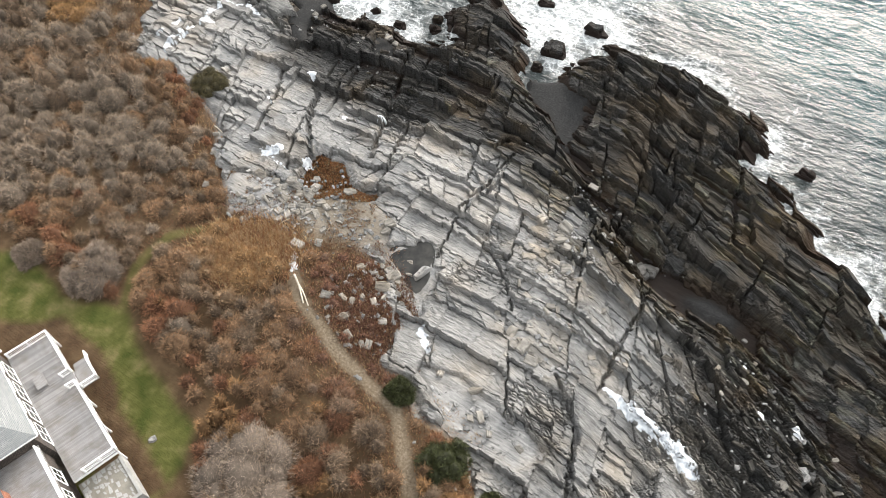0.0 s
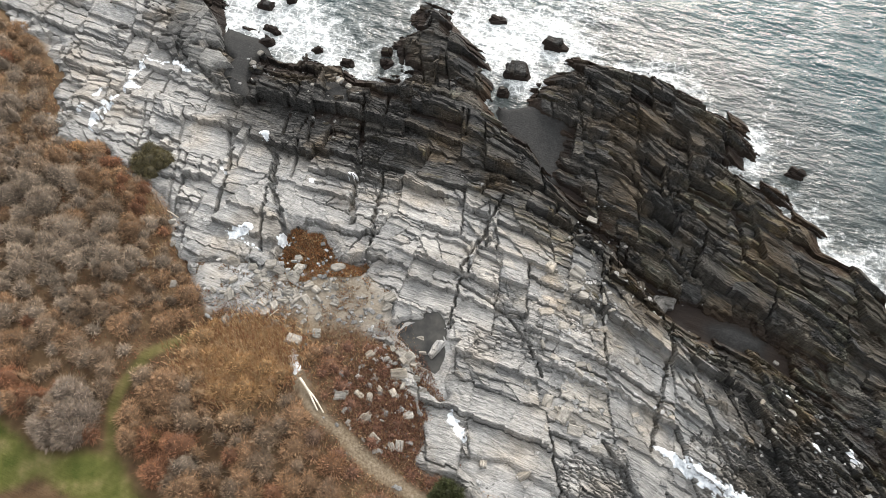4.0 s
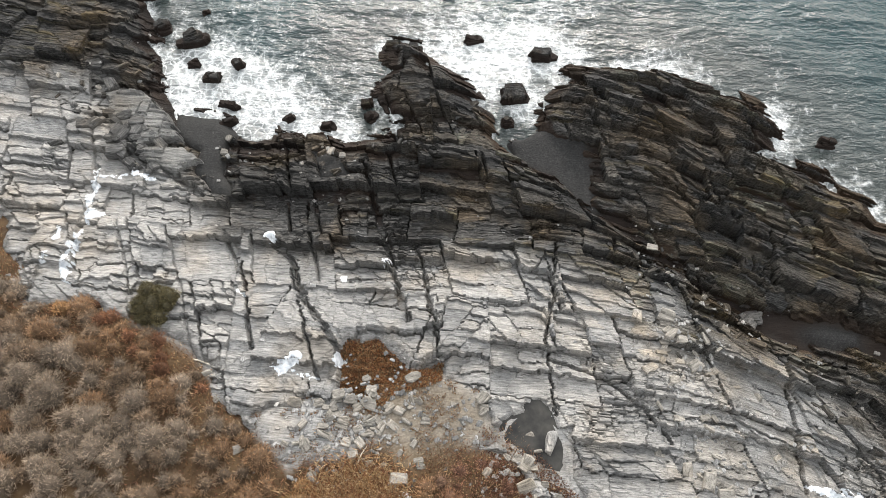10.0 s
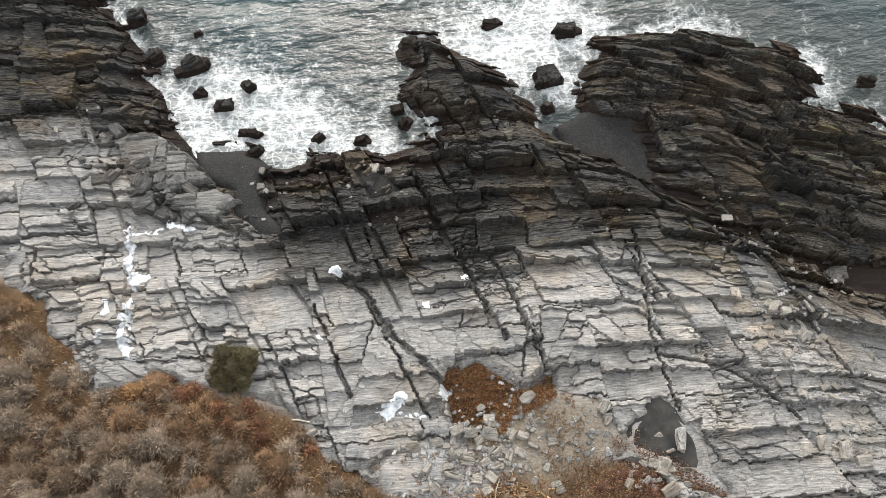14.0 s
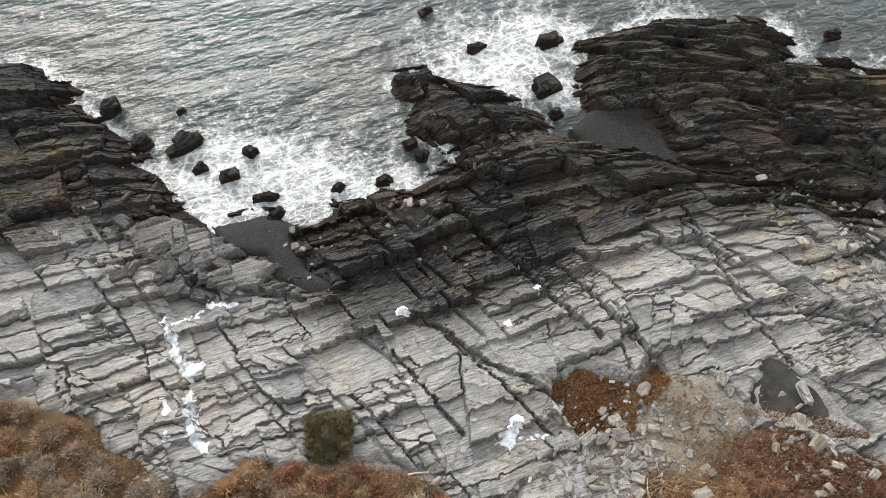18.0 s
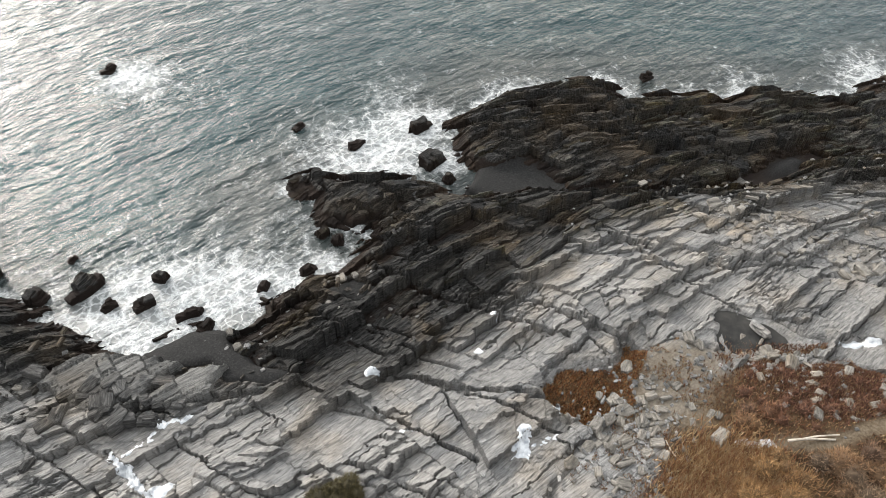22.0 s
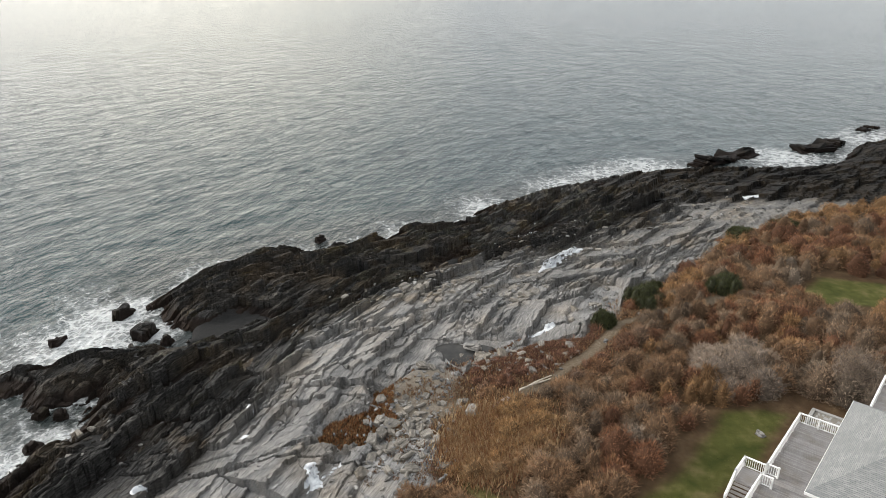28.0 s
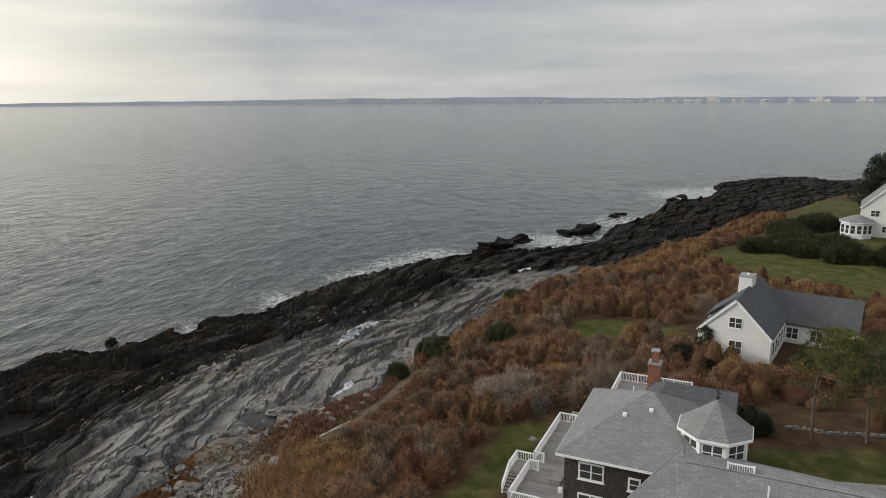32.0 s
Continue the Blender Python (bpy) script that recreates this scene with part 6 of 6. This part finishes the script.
sides = [(k, (k + 1) % 8, 8 + (k + 1) % 8, 8 + k) for k in range(8)]
turret = part("turret", solid(eight(2.5, 4.0) + eight(2.5, TZ), [tuple(range(8)), tuple(range(8, 16))] + sides), CEDAR, house, "eight-sided shingled turret with white windows")
part("turret_roof", solid(eight(2.97, TZ - 0.2) + eight(2.97, TZ) + [(TX, TY, TZ + 2.35)], [tuple(range(8))] + sides + [(8 + k, 8 + (k + 1) % 8, 16) for k in range(8)]), ROOF_PALE, turret, "pointed grey shingle roof")
for k in range(8):
    a = 45 * k
    window(turret, face(TX + 2.32 * math.cos(radians(a)), TY + 2.32 * math.sin(radians(a)), TZ - 1.75, a), 1.5, 1.3)
    (ax, ay, _), (bx, by, _) = eight(2.98, 0, a - 22.5)[0], eight(2.98, 0, a + 22.5)[0]
    part("fascia_board", box((0, -0.03, -0.2), (1, 0.03, 0.02), 0, sloped(ax, ay, TZ, bx, by, TZ)), WHITE, turret)
    cx, cy, _ = eight(2.5, 0, a + 22.5)[0]
    part("corner_board", box((-0.12, -0.12, TZ - 2.0), (0.12, 0.12, TZ - 0.2), 0.02, pose(cx, cy, 0, 0, 0, a + 22.5)), WHITE, turret)
part("weather_vane", box((-0.04, -0.04, 0), (0.04, 0.04, 1.0), 0, pose(TX, TY, TZ + 2.3)), BLACK_IRON, turret, "black iron weather vane")
part("vane_arrow", box((-0.4, -0.03, 0.55), (0.4, 0.03, 0.75), 0.02, pose(TX, TY, TZ + 2.3, 0, 0, 30)), BLACK_IRON, turret)
part("vane_ball", box((-0.14, -0.14, 0.1), (0.14, 0.14, 0.36), 0.06, pose(TX, TY, TZ + 2.3)), BLACK_IRON, turret)
railing(house, (12.3, 12.8), (12.3, 14.6), 8.05)

# deck
deck = tagged(new("wooden_deck"), "weathered grey board deck with white railings along the house", "deck")
deck.matrix_world = house.matrix_world.copy()
part("deck_frame", box((-3.6, -4.15, 1.55), (13.2, 0.55, 1.98)), WHITE, deck, "white skirt board under the deck")
board = part("board", box((-0.067, -4.2, 0), (0.067, 0.55, 0.035), 0.004), DECKING, deck)
board.matrix_local = pose(-3.52, 0, 1.99)
for k in range(1, 119):
    ob = new("board", board.data)
    ob.parent = deck
    ob.matrix_local = pose(-3.52 + 0.1405 * k, 0, 1.99 + 0.002 * (k % 3))
for x in (-3.4, 0.2, 3.8, 8.2, 13.0):
    part("support_post", box((x - 0.09, -4.1, -0.8), (x + 0.09, -3.92, 1.6)), WHITE, deck)
FLOOR = 2.03
railing(deck, (-3.5, -4.1), (5.7, -4.1), FLOOR)
railing(deck, (7.3, -4.1), (13.1, -4.1), FLOOR)
railing(deck, (13.1, -4.1), (13.1, 0.3), FLOOR)
railing(deck, (-3.5, -4.1), (-3.5, -0.8), FLOOR)
railing(deck, (5.7, -4.1), (5.7, -3.2), FLOOR)
railing(deck, (7.3, -4.1), (7.3, -3.2), FLOOR)
part("landing", box((5.2, -6.0, 1.35), (7.4, -4.2, 1.5), 0.01), DECKING, deck, "stair landing")
railing(deck, (5.2, -6.0), (7.4, -6.0), 1.5)
railing(deck, (5.2, -6.0), (5.2, -4.3), 1.5)
railing(deck, (7.4, -6.0), (9.3, -6.0), (1.5, 0.3))
for k in range(6):
    part("step", box((7.4 + 0.3 * k, -5.95, 1.32 - 0.2 * k - 0.05), (7.74 + 0.3 * k, -4.3, 1.32 - 0.2 * k), 0.01), DECKING, deck)
bench = tagged(new("deck_bench"), "weathered grey wooden box bench on the deck", "bench")
bench.matrix_world = house.matrix_world @ pose(8.2, -1.2, FLOOR)
part("seat", box((-0.8, -0.55, 0.4), (0.8, 0.55, 0.46), 0.01), DECKING, bench)
part("body", box((-0.72, -0.48, 0), (0.72, 0.48, 0.4), 0.01), DECKING, bench)

# flagstone patio below the deck's end
patio = tagged(new("stone_patio"), "irregular grey flagstone patio with a low stone edge", "patio", kind="structure")
patio.matrix_world = house.matrix_world.copy()
part("bed", box((-8.4, -3.9, -0.9), (-3.62, 0.6, 0.915)), JOINT_SAND, patio)
cells = []
keep_axes = (V, U, J)
V, U, J = np.array([0.0, 1.0]), np.array([1.0, 0.0]), np.array([0.2, 0.98])
break_up([np.array(p) for p in ((-8.1, -3.6), (-3.7, -3.6), (-3.7, 0.5), (-8.1, 0.5))], 0, np.zeros(2), 3, 0.42, 0.30, cells)
V, U, J = keep_axes
for outline, *_ in cells:
    n = len(outline)
    c = sum(outline) / n
    o = [c + (p - c) * 0.93 for p in outline]
    part("flagstone", solid([(*p, 0.94) for p in o] + [(*p, 0.8) for p in o], [tuple(range(n))] + [(i, (i + 1) % n, n + (i + 1) % n, n + i) for i in range(n)]), FLAG, patio)
part("edging", box((-8.5, -4.0, -0.8), (-3.6, -3.66, 1.05), 0.03), FLAG, patio, "low stone edging wall")
part("edging", box((-8.5, -3.66, -0.8), (-8.15, 0.6, 1.05), 0.03), FLAG, patio)
stone("lawn_stone", -31.0, 25.7, 1.0, 0.7, 0.3, 0, 20, "small pale rock in the lawn", seed=90)
# ---- white gabled house
SLATE_HOUSE = pose(-23.9, -11.7, 9.4, 0, 0, -60)
gable = tagged(new("white_gable_house"), "white gabled house with a steep slate-grey roof and broad chimney", "house")
gable.matrix_world = SLATE_HOUSE


def gable_wing(parent, x0, x1, half, eave, top, wall_mat, roof_mat, over=0.35, y=0.0):
    """A gabled block along x: walls with their gables, then two thick roof planes."""
    prof = [(y - half, -1.2), (y + half, -1.2), (y + half, eave), (y, top), (y - half, eave)]
    n = 5
    part("wall", solid([(x0, *p) for p in prof] + [(x1, *p) for p in prof], [tuple(range(n)), tuple(range(n, 2 * n))] + [(i, (i + 1) % n, n + (i + 1) % n, n + i) for i in range(n)]), wall_mat, parent)
    k = (top - eave) / half
    for s in (-1, 1):
        pts = [(y, top + 0.05), (y + s * (half + over), eave - k * over + 0.05), (y + s * (half + over), eave - k * over + 0.27), (y, top + 0.30)]
        part("roof", solid([(x0 - over, *p) for p in pts] + [(x1 + over, *p) for p in pts], [(0, 1, 2, 3), (4, 5, 6, 7)] + [(i, (i + 1) % 4, 4 + (i + 1) % 4, 4 + i) for i in range(4)]), roof_mat, parent)
        part("barge_board", box((0, -0.05, -0.16), (1, 0.05, 0.16), 0, sloped(x0 - over - 0.03, y, top + 0.12, x0 - over - 0.03, y + s * (half + over), eave - k * over + 0.12)), WHITE, parent)


gable_wing(gable, 0, 16.0, 4.8, 3.6, 8.4, WHITE_WALL, ROOF_DARK, 0.15)
window(gable, face(0, -0.1, 4.6, 180), 1.7, 1.5)
window(gable, face(0, -0.3, 0.9, 180), 1.7, 1.9)
for x in (2.2, 4.4, 6.6, 8.8, 11.0):
    window(gable, face(x, -4.8, 0.8, -90), 1.1, 2.1, 1)
chim = part("chimney", box((8.6, -0.3, 5), (11.2, 1.6, 9.9), 0.05), WHITE_WALL, gable, "broad white plastered chimney")
part("chimney_cap", box((8.5, -0.4, 9.9), (11.3, 1.7, 10.02), 0.03), LEAD, chim)
part("chimney_pot", box((9.4, 0.3, 10.02), (9.8, 0.7, 10.35), 0.08), WHITE, chim)
dormer = part("dormer", box((4.2, 0.8, 3.6), (9.4, 4.5, 4.7)), WHITE_WALL, gable, "long side dormer")
part("dormer_roof", solid([(3.9, 4.8, 4.55), (9.7, 4.8, 4.55), (9.7, 0.2, 8.2), (3.9, 0.2, 8.2), (3.9, 4.8, 4.75), (9.7, 4.8, 4.75), (9.7, 0.2, 8.55), (3.9, 0.2, 8.55)], [(0, 1, 2, 3), (4, 5, 6, 7), (0, 1, 5, 4), (1, 2, 6, 5), (2, 3, 7, 6), (3, 0, 4, 7)]), ROOF_DARK, dormer)
gwing = part("wing", box((14.5, -5.0, -1.2), (15.0, 2.0, 2.0)), WHITE_WALL, gable)
prof = [(11.4, 3.1), (15.6, 6.9), (19.8, 3.1)]
part("wing_wall", box((11.8, -14.0, -1.2), (19.4, -3.0, 3.2)), WHITE_WALL, gable)
part("wing_roof", solid([(x, -14.4, z) for x, z in prof] + [(x, 0.0, z) for x, z in prof] + [(x, -14.4, z - 0.25) for x, z in prof] + [(x, 0.0, z - 0.25) for x, z in prof],
                        [(0, 1, 4, 3), (1, 2, 5, 4), (6, 7, 10, 9), (7, 8, 11, 10), (0, 3, 9, 6), (2, 5, 11, 8), (0, 1, 7, 6), (1, 2, 8, 7), (3, 4, 10, 9), (4, 5, 11, 10)]), ROOF_DARK, gable, "slate-grey roof of the side wing")
part("wing_gable", solid([(11.8, -14.05, 3.1), (19.4, -14.05, 3.1), (15.6, -14.05, 6.6), (11.8, -13.8, 3.1), (19.4, -13.8, 3.1), (15.6, -13.8, 6.6)], [(0, 1, 2), (3, 4, 5), (0, 1, 4, 3), (1, 2, 5, 4), (2, 0, 3, 5)]), WHITE_WALL, gable)
for y in (-5.8, -9.0, -12.2):
    window(gable, face(11.8, y, 0.7, 180), 1.6, 1.7)

# ---- white house with porch far along the shore
manor = tagged(new("white_porch_house"), "tall white gabled house with a glazed octagonal sunroom among pines", "house")
manor.matrix_world = pose(26.0, -112.0, 9.0, 0, 0, 303)
gable_wing(manor, 0, 14, 6.0, 7.6, 13.4, WHITE_WALL, ROOF_PALE, 0.3, -6.0)
for y, z, w in ((-6.0, 9.3, 1.6), (-3.2, 5.4, 2.0), (-9.0, 5.4, 2.0), (-6.0, 1.4, 1.8), (-9.5, 1.4, 1.8)):
    window(manor, face(0, y, z, 180), w, 1.6)
for x in (3, 7, 11):
    for z in (1.4, 5.0):
        window(manor, face(x, 0.0, z, 90), 1.4, 1.6)


def octagon(r, z):
    return [(-1.5 + r * math.cos(radians(22.5 + 45 * k)), 0.6 + r * math.sin(radians(22.5 + 45 * k)), z) for k in range(8)]


DRUM = [(k, (k + 1) % 8, 8 + (k + 1) % 8, 8 + k) for k in range(8)] + [tuple(range(8)), tuple(range(8, 16))]
sunroom = part("sunroom", solid(octagon(3.8, -1.0) + octagon(3.8, 4.3), DRUM), WHITE_WALL, manor, "white octagonal sunroom with windows all round")
part("sunroom_roof", solid(octagon(4.3, 4.3) + octagon(0.9, 5.7), DRUM), ROOF_PALE, sunroom)
part("sunroom_eave", solid(octagon(4.33, 4.1) + octagon(4.33, 4.28), DRUM), WHITE, sunroom)
for a in (90, 135, 180, 225):
    for off in (-0.75, 0.75):
        window(sunroom, face(-1.5 + 3.53 * math.cos(radians(a)) - off * math.sin(radians(a)), 0.6 + 3.53 * math.sin(radians(a)) + off * math.cos(radians(a)), 1.3, a), 1.1, 2.2, 1)
part("base", box((-0.4, -12.2, -2.0), (14.2, 0.2, -0.9)), WHITE, manor)
# ---------------------------------------------------------------- trees
BARK = plain("pine_bark", (0.13, 0.095, 0.07), 0.95, 0.03, (1, 1, 0.3), 0.35)


def limb(a, b, ra, rb, n=6, bend=0.0):
    """A tapered, slightly bent stem from a to b."""
    a, b = Vector(a), Vector(b)
    d = (b - a)
    side_v = d.orthogonal().normalized()
    up = d.cross(side_v).normalized()
    vs, fs, rings = [], [], 4
    for j in range(rings):
        f = j / (rings - 1)
        c = a + d * f + side_v * bend * math.sin(math.pi * f)
        rr = ra + (rb - ra) * f
        vs += [c + side_v * rr * math.cos(2 * math.pi * i / n) + up * rr * math.sin(2 * math.pi * i / n) for i in range(n)]
    for j in range(rings - 1):
        fs += [(j * n + i, j * n + (i + 1) % n, (j + 1) * n + (i + 1) % n, (j + 1) * n + i) for i in range(n)]
    fs += [tuple(range(n))[::-1], tuple((rings - 1) * n + i for i in range(n))]
    return solid([tuple(v) for v in vs], fs)


def foliage(name, centres, radii, blades, reach, thick, tint, seed, flat=0.55):
    """Open clumps of leaves or needles with no core, so that sky and limbs show between them."""
    r = np.random.default_rng(seed)
    idx = np.repeat(np.arange(len(centres)), blades)
    m = len(idx)
    d = r.normal(0, 1, (m, 3))
    d /= np.linalg.norm(d, axis=1)[:, None]
    root = np.asarray(centres)[idx] + d * (np.asarray(radii)[idx] * r.uniform(0.2, 1.0, m) ** 0.5)[:, None] * np.array([1, 1, flat])
    way = d + r.normal(0, 0.5, (m, 3)) + np.array([0, 0, 0.25])
    way /= np.linalg.norm(way, axis=1)[:, None]
    across = np.cross(way, r.normal(0, 1, (m, 3)))
    across /= np.linalg.norm(across, axis=1)[:, None]
    lens = reach * r.uniform(0.6, 1.3, m)
    tri = np.stack([root - across * thick, root + across * thick, root + way * lens[:, None]], 1).reshape(-1, 3)
    me = bpy.data.meshes.new(name)
    me.from_pydata(tri.tolist(), [], np.arange(3 * m).reshape(-1, 3).tolist())
    me.materials.append(NEEDLE)
    tone = r.normal(1, 0.25, (m, 1)) * (0.75 + 0.5 * r.random((len(centres), 1))[idx]) * np.array(tint)
    set_colour(me, "tint", np.repeat(np.clip(tone, 0.01, 1), 3, 0))
    return me


def tree(name, x, y, tall, spread_r, bare, tint, label, seed, clumps=46, blades=150, category="tree", group="", reach=0.35, thick=0.05):
    r = np.random.default_rng(seed)
    root = tagged(new(name), label, category, group)
    root.matrix_world = pose(x, y, height_at(x, y) - 0.1)
    lean = r.normal(0, 0.05 * tall, 2)
    part("trunk", limb((0, 0, 0), (lean[0], lean[1], tall * 0.94), 0.012 * tall + 0.04, 0.03, 8, 0.03 * tall), BARK, root)
    centres, radii = [], []
    for k in range(clumps):
        f = bare + (1 - bare) * (k + 0.5) / clumps
        wide = spread_r * (1.15 - 0.9 * ((f - bare) / (1 - bare)) ** 1.6) * r.uniform(0.35, 1.0)
        a = k * 2.4 + r.uniform(-0.4, 0.4)
        z = tall * f
        c = (lean[0] * f + wide * math.cos(a), lean[1] * f + wide * math.sin(a), z + r.uniform(-0.1, 0.3))
        centres.append(c)
        radii.append(spread_r * r.uniform(0.2, 0.36))
        if k % 3 == 0:
            part("limb", limb((lean[0] * f, lean[1] * f, z - 0.08 * tall * r.random()), c, 0.006 * tall + 0.02, 0.015, 5, 0.1), BARK, root)
    crown = new("crown", foliage("crown", centres, radii, blades, reach, thick, tint, seed))
    crown.parent = root
    return root


tree("pine_tree", -44.6, -0.9, 12.5, 3.0, 0.45, (0.085, 0.084, 0.026), "tall open pine with a bare trunk and yellow-green crown", 401, 34, 110, group="pines behind the house")
tree("pine_tree", -48.0, -5.0, 12.0, 3.2, 0.40, (0.055, 0.06, 0.022), "tall open pine with a bare leaning trunk", 402, 34, 110, group="pines behind the house")
tree("pine_tree", -53.5, -9.0, 11.0, 3.2, 0.30, (0.06, 0.075, 0.03), "dark green pine behind the drive", 403, group="pines behind the house")
tree("pine_tree", -36.5, -17.0, 7.0, 3.2, 0.22, (0.12, 0.13, 0.035), "yellow-green bushy pine beside the white house", 404, group="pines behind the house")
tree("pine_tree", -41.0, -20.0, 6.0, 2.8, 0.2, (0.06, 0.075, 0.03), "dark bushy pine beside the white house", 405, group="pines behind the house")
tree("spruce_tree", -21.0, -9.6, 4.4, 1.4, 0.08, (0.045, 0.055, 0.035), "small dark spruce against the white gable", 406, 30, 110)
tree("spruce_tree", -30.5, -47.0, 5.0, 1.6, 0.05, (0.035, 0.045, 0.03), "small dark spruce at the lawn's edge", 407, 30, 100)
for k, (x, y, h, r_) in enumerate(((35, -131, 19, 6.0), (27, -136, 21, 7.0), (15, -130, 18, 7.0), (36, -136, 13, 4.5), (3, -124, 15, 6.0))):
    tree("pine_tree", x, y, h, r_, 0.35, (0.035, 0.045, 0.025), "broad dark pine behind the white porch house", 420 + k, 54, 120, group="pines by the porch house", reach=0.9, thick=0.13)
for k, (x, y, r_, h_) in enumerate(((27, -77, 5, 2.6), (19, -81, 6, 3.4), (9, -84, 6, 4.0), (36, -98, 6, 3.6), (38, -112, 6, 4.6), (28, -90, 6, 3.2), (18, -92, 6, 3.6), (2, -90, 5, 3.4), (42, -106, 5, 3.0), (-4, -84, 3, 3.6))):
    shrub("juniper_bank", x, y, r_, h_, (0.048, 0.05, 0.024), 1700, "spreading dark green evergreen bank on the far lawn", "evergreens on the far lawn", 440 + k, reach=1.3, thick=0.15)
for k, (x, y, r_, h_) in enumerate(((-19.0, -6.8, 2.4, 1.6), (-24.0, -8.5, 2.2, 1.5), (-30.5, -18.0, 1.6, 1.6), (-33.0, -21.0, 1.8, 1.4), (-40.0, 3.5, 2.6, 3.2))):
    shrub("foundation_shrub", x, y, r_, h_, (0.035, 0.045, 0.025), 700, "dark evergreen shrub at the foot of the wall", "foundation shrubs", 460 + k, reach=0.5, thick=0.09)


def bare_tree(x, y, tall, seed, label):
    r = np.random.default_rng(seed)
    root = tagged(new("bare_tree"), label, "tree", "bare trees")
    root.matrix_world = pose(x, y, height_at(x, y) - 0.1)
    part("trunk", limb((0, 0, 0), (0.1, 0, 0.35 * tall), 0.14, 0.1, 7), BARK, root)
    vs = []
    for k in range(16):
        a, el = k * 2.4, r.uniform(0.75, 1.4)
        tip = Vector((math.cos(a) * math.cos(el), math.sin(a) * math.cos(el), math.sin(el))) * tall * r.uniform(0.55, 0.8)
        start = Vector((0.1, 0, tall * r.uniform(0.1, 0.35)))
        part("limb", limb(start, start + tip, 0.06, 0.012, 5, r.uniform(-0.2, 0.2)), BARK, root)
        vs += [tuple(start + tip * r.uniform(0.5, 1.0)) for _ in range(3)]
    crown = new("crown", foliage("crown", vs, [tall * 0.14] * len(vs), 60, 0.8, 0.018, (0.20, 0.155, 0.12), seed, 1.0))
    crown.parent = root


bare_tree(-26.2, 12.3, 5.0, 501, "leafless grey branching tree beyond the roof")
bare_tree(-9.0, -22.0, 4.0, 502, "leafless small tree in the rust-brown brush")

# stone wall and drive behind the house
edge_wall = tagged(new("garden_wall"), "low pale stone edging along the mulched bed", "wall")
way = [(-41.5, -0.5), (-43.0, -2.2), (-44.6, -3.2), (-46.2, -5.6), (-48.0, -8.2), (-50.5, -10.0)]
for (x0, y0), (x1, y1) in zip(way[:-1], way[1:]):
    n = max(2, int(math.hypot(x1 - x0, y1 - y0) / 0.5))
    for k in range(n):
        f = (k + 0.5) / n
        x, y = x0 + (x1 - x0) * f, y0 + (y1 - y0) * f
        st = new("wall_stone", stone_mesh(0.62, 0.35, 0.3, 0, (1.25, 1.25, 1.25), 520 + k % 6))
        st.parent = edge_wall
        st.matrix_world = pose(x, y, height_at(x, y), 0, 0, math.degrees(math.atan2(y1 - y0, x1 - x0)) + rng.uniform(-15, 15))
drive_pts = [(-48.5, 9), (-52, 4), (-56, -1), (-66, -8), (-68, -5), (-58, 3), (-54, 8), (-51, 11)]
pts = rounded(drive_pts, 2)
drive = tagged(mesh_object("driveway", [(p[0], p[1], height_at(p[0], p[1]) + 0.12) for p in pts], [tuple(range(len(pts)))], FLAG), "pale paved drive beside the rear lawn", "drive", kind="structure")


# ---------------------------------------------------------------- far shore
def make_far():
    m, n, l, b = material("haze_tinted_woods", 1.0)
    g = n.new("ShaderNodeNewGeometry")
    # the haze of distance is put into the colour: woods tinted pale blue-grey
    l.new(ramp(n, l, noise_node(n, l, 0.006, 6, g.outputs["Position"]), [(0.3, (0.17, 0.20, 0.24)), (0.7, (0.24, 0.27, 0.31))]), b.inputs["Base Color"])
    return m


FAR, BEACH = make_far(), plain("pale_beach", (0.42, 0.40, 0.37), 0.9)
vs, fs = [], []
N = 260
for k in range(N):
    a = radians(38 - 112 * k / (N - 1))
    f = k / (N - 1)
    tall = 9 + 20 * smooth(0.18, 0.62, np.array([f]))[0] + 22 * (fbm(np.array([f * 16.0]), np.array([1.0]), 4)[0]) * (0.5 + f) + 3 * fbm(np.array([f * 120.0]), np.array([4.0]), 3)[0]
    for r_, z in ((4350, -2.0), (4390, 3.0), (4460, max(tall, 4) * 0.8), (4560, max(tall, 4)), (4650, 0)):
        vs.append((r_ * math.cos(a), r_ * math.sin(a), z))
for k in range(N - 1):
    fs += [(5 * k + j, 5 * k + j + 1, 5 * k + 5 + j + 1, 5 * k + 5 + j) for j in range(4)]
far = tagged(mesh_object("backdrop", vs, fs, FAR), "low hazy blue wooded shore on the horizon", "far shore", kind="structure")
fr = np.random.default_rng(91)
for k in range(64):
    a = radians(fr.uniform(-63, -40) if k < 52 else fr.uniform(-40, -20))
    r_ = 4335
    big = k % 17 == 0
    w, h = (34, 30) if big else (fr.uniform(10, 26), fr.uniform(7, 14))
    bld = part("far_building", box((-12, -w / 2, -1), (12, w / 2, h), 0.5), WHITE_WALL, None)
    bld.matrix_world = pose(r_ * math.cos(a), r_ * math.sin(a), 1.0, 0, 0, math.degrees(a))
    tagged(bld, "tiny white building on the far shore", "building", "buildings on the far shore")
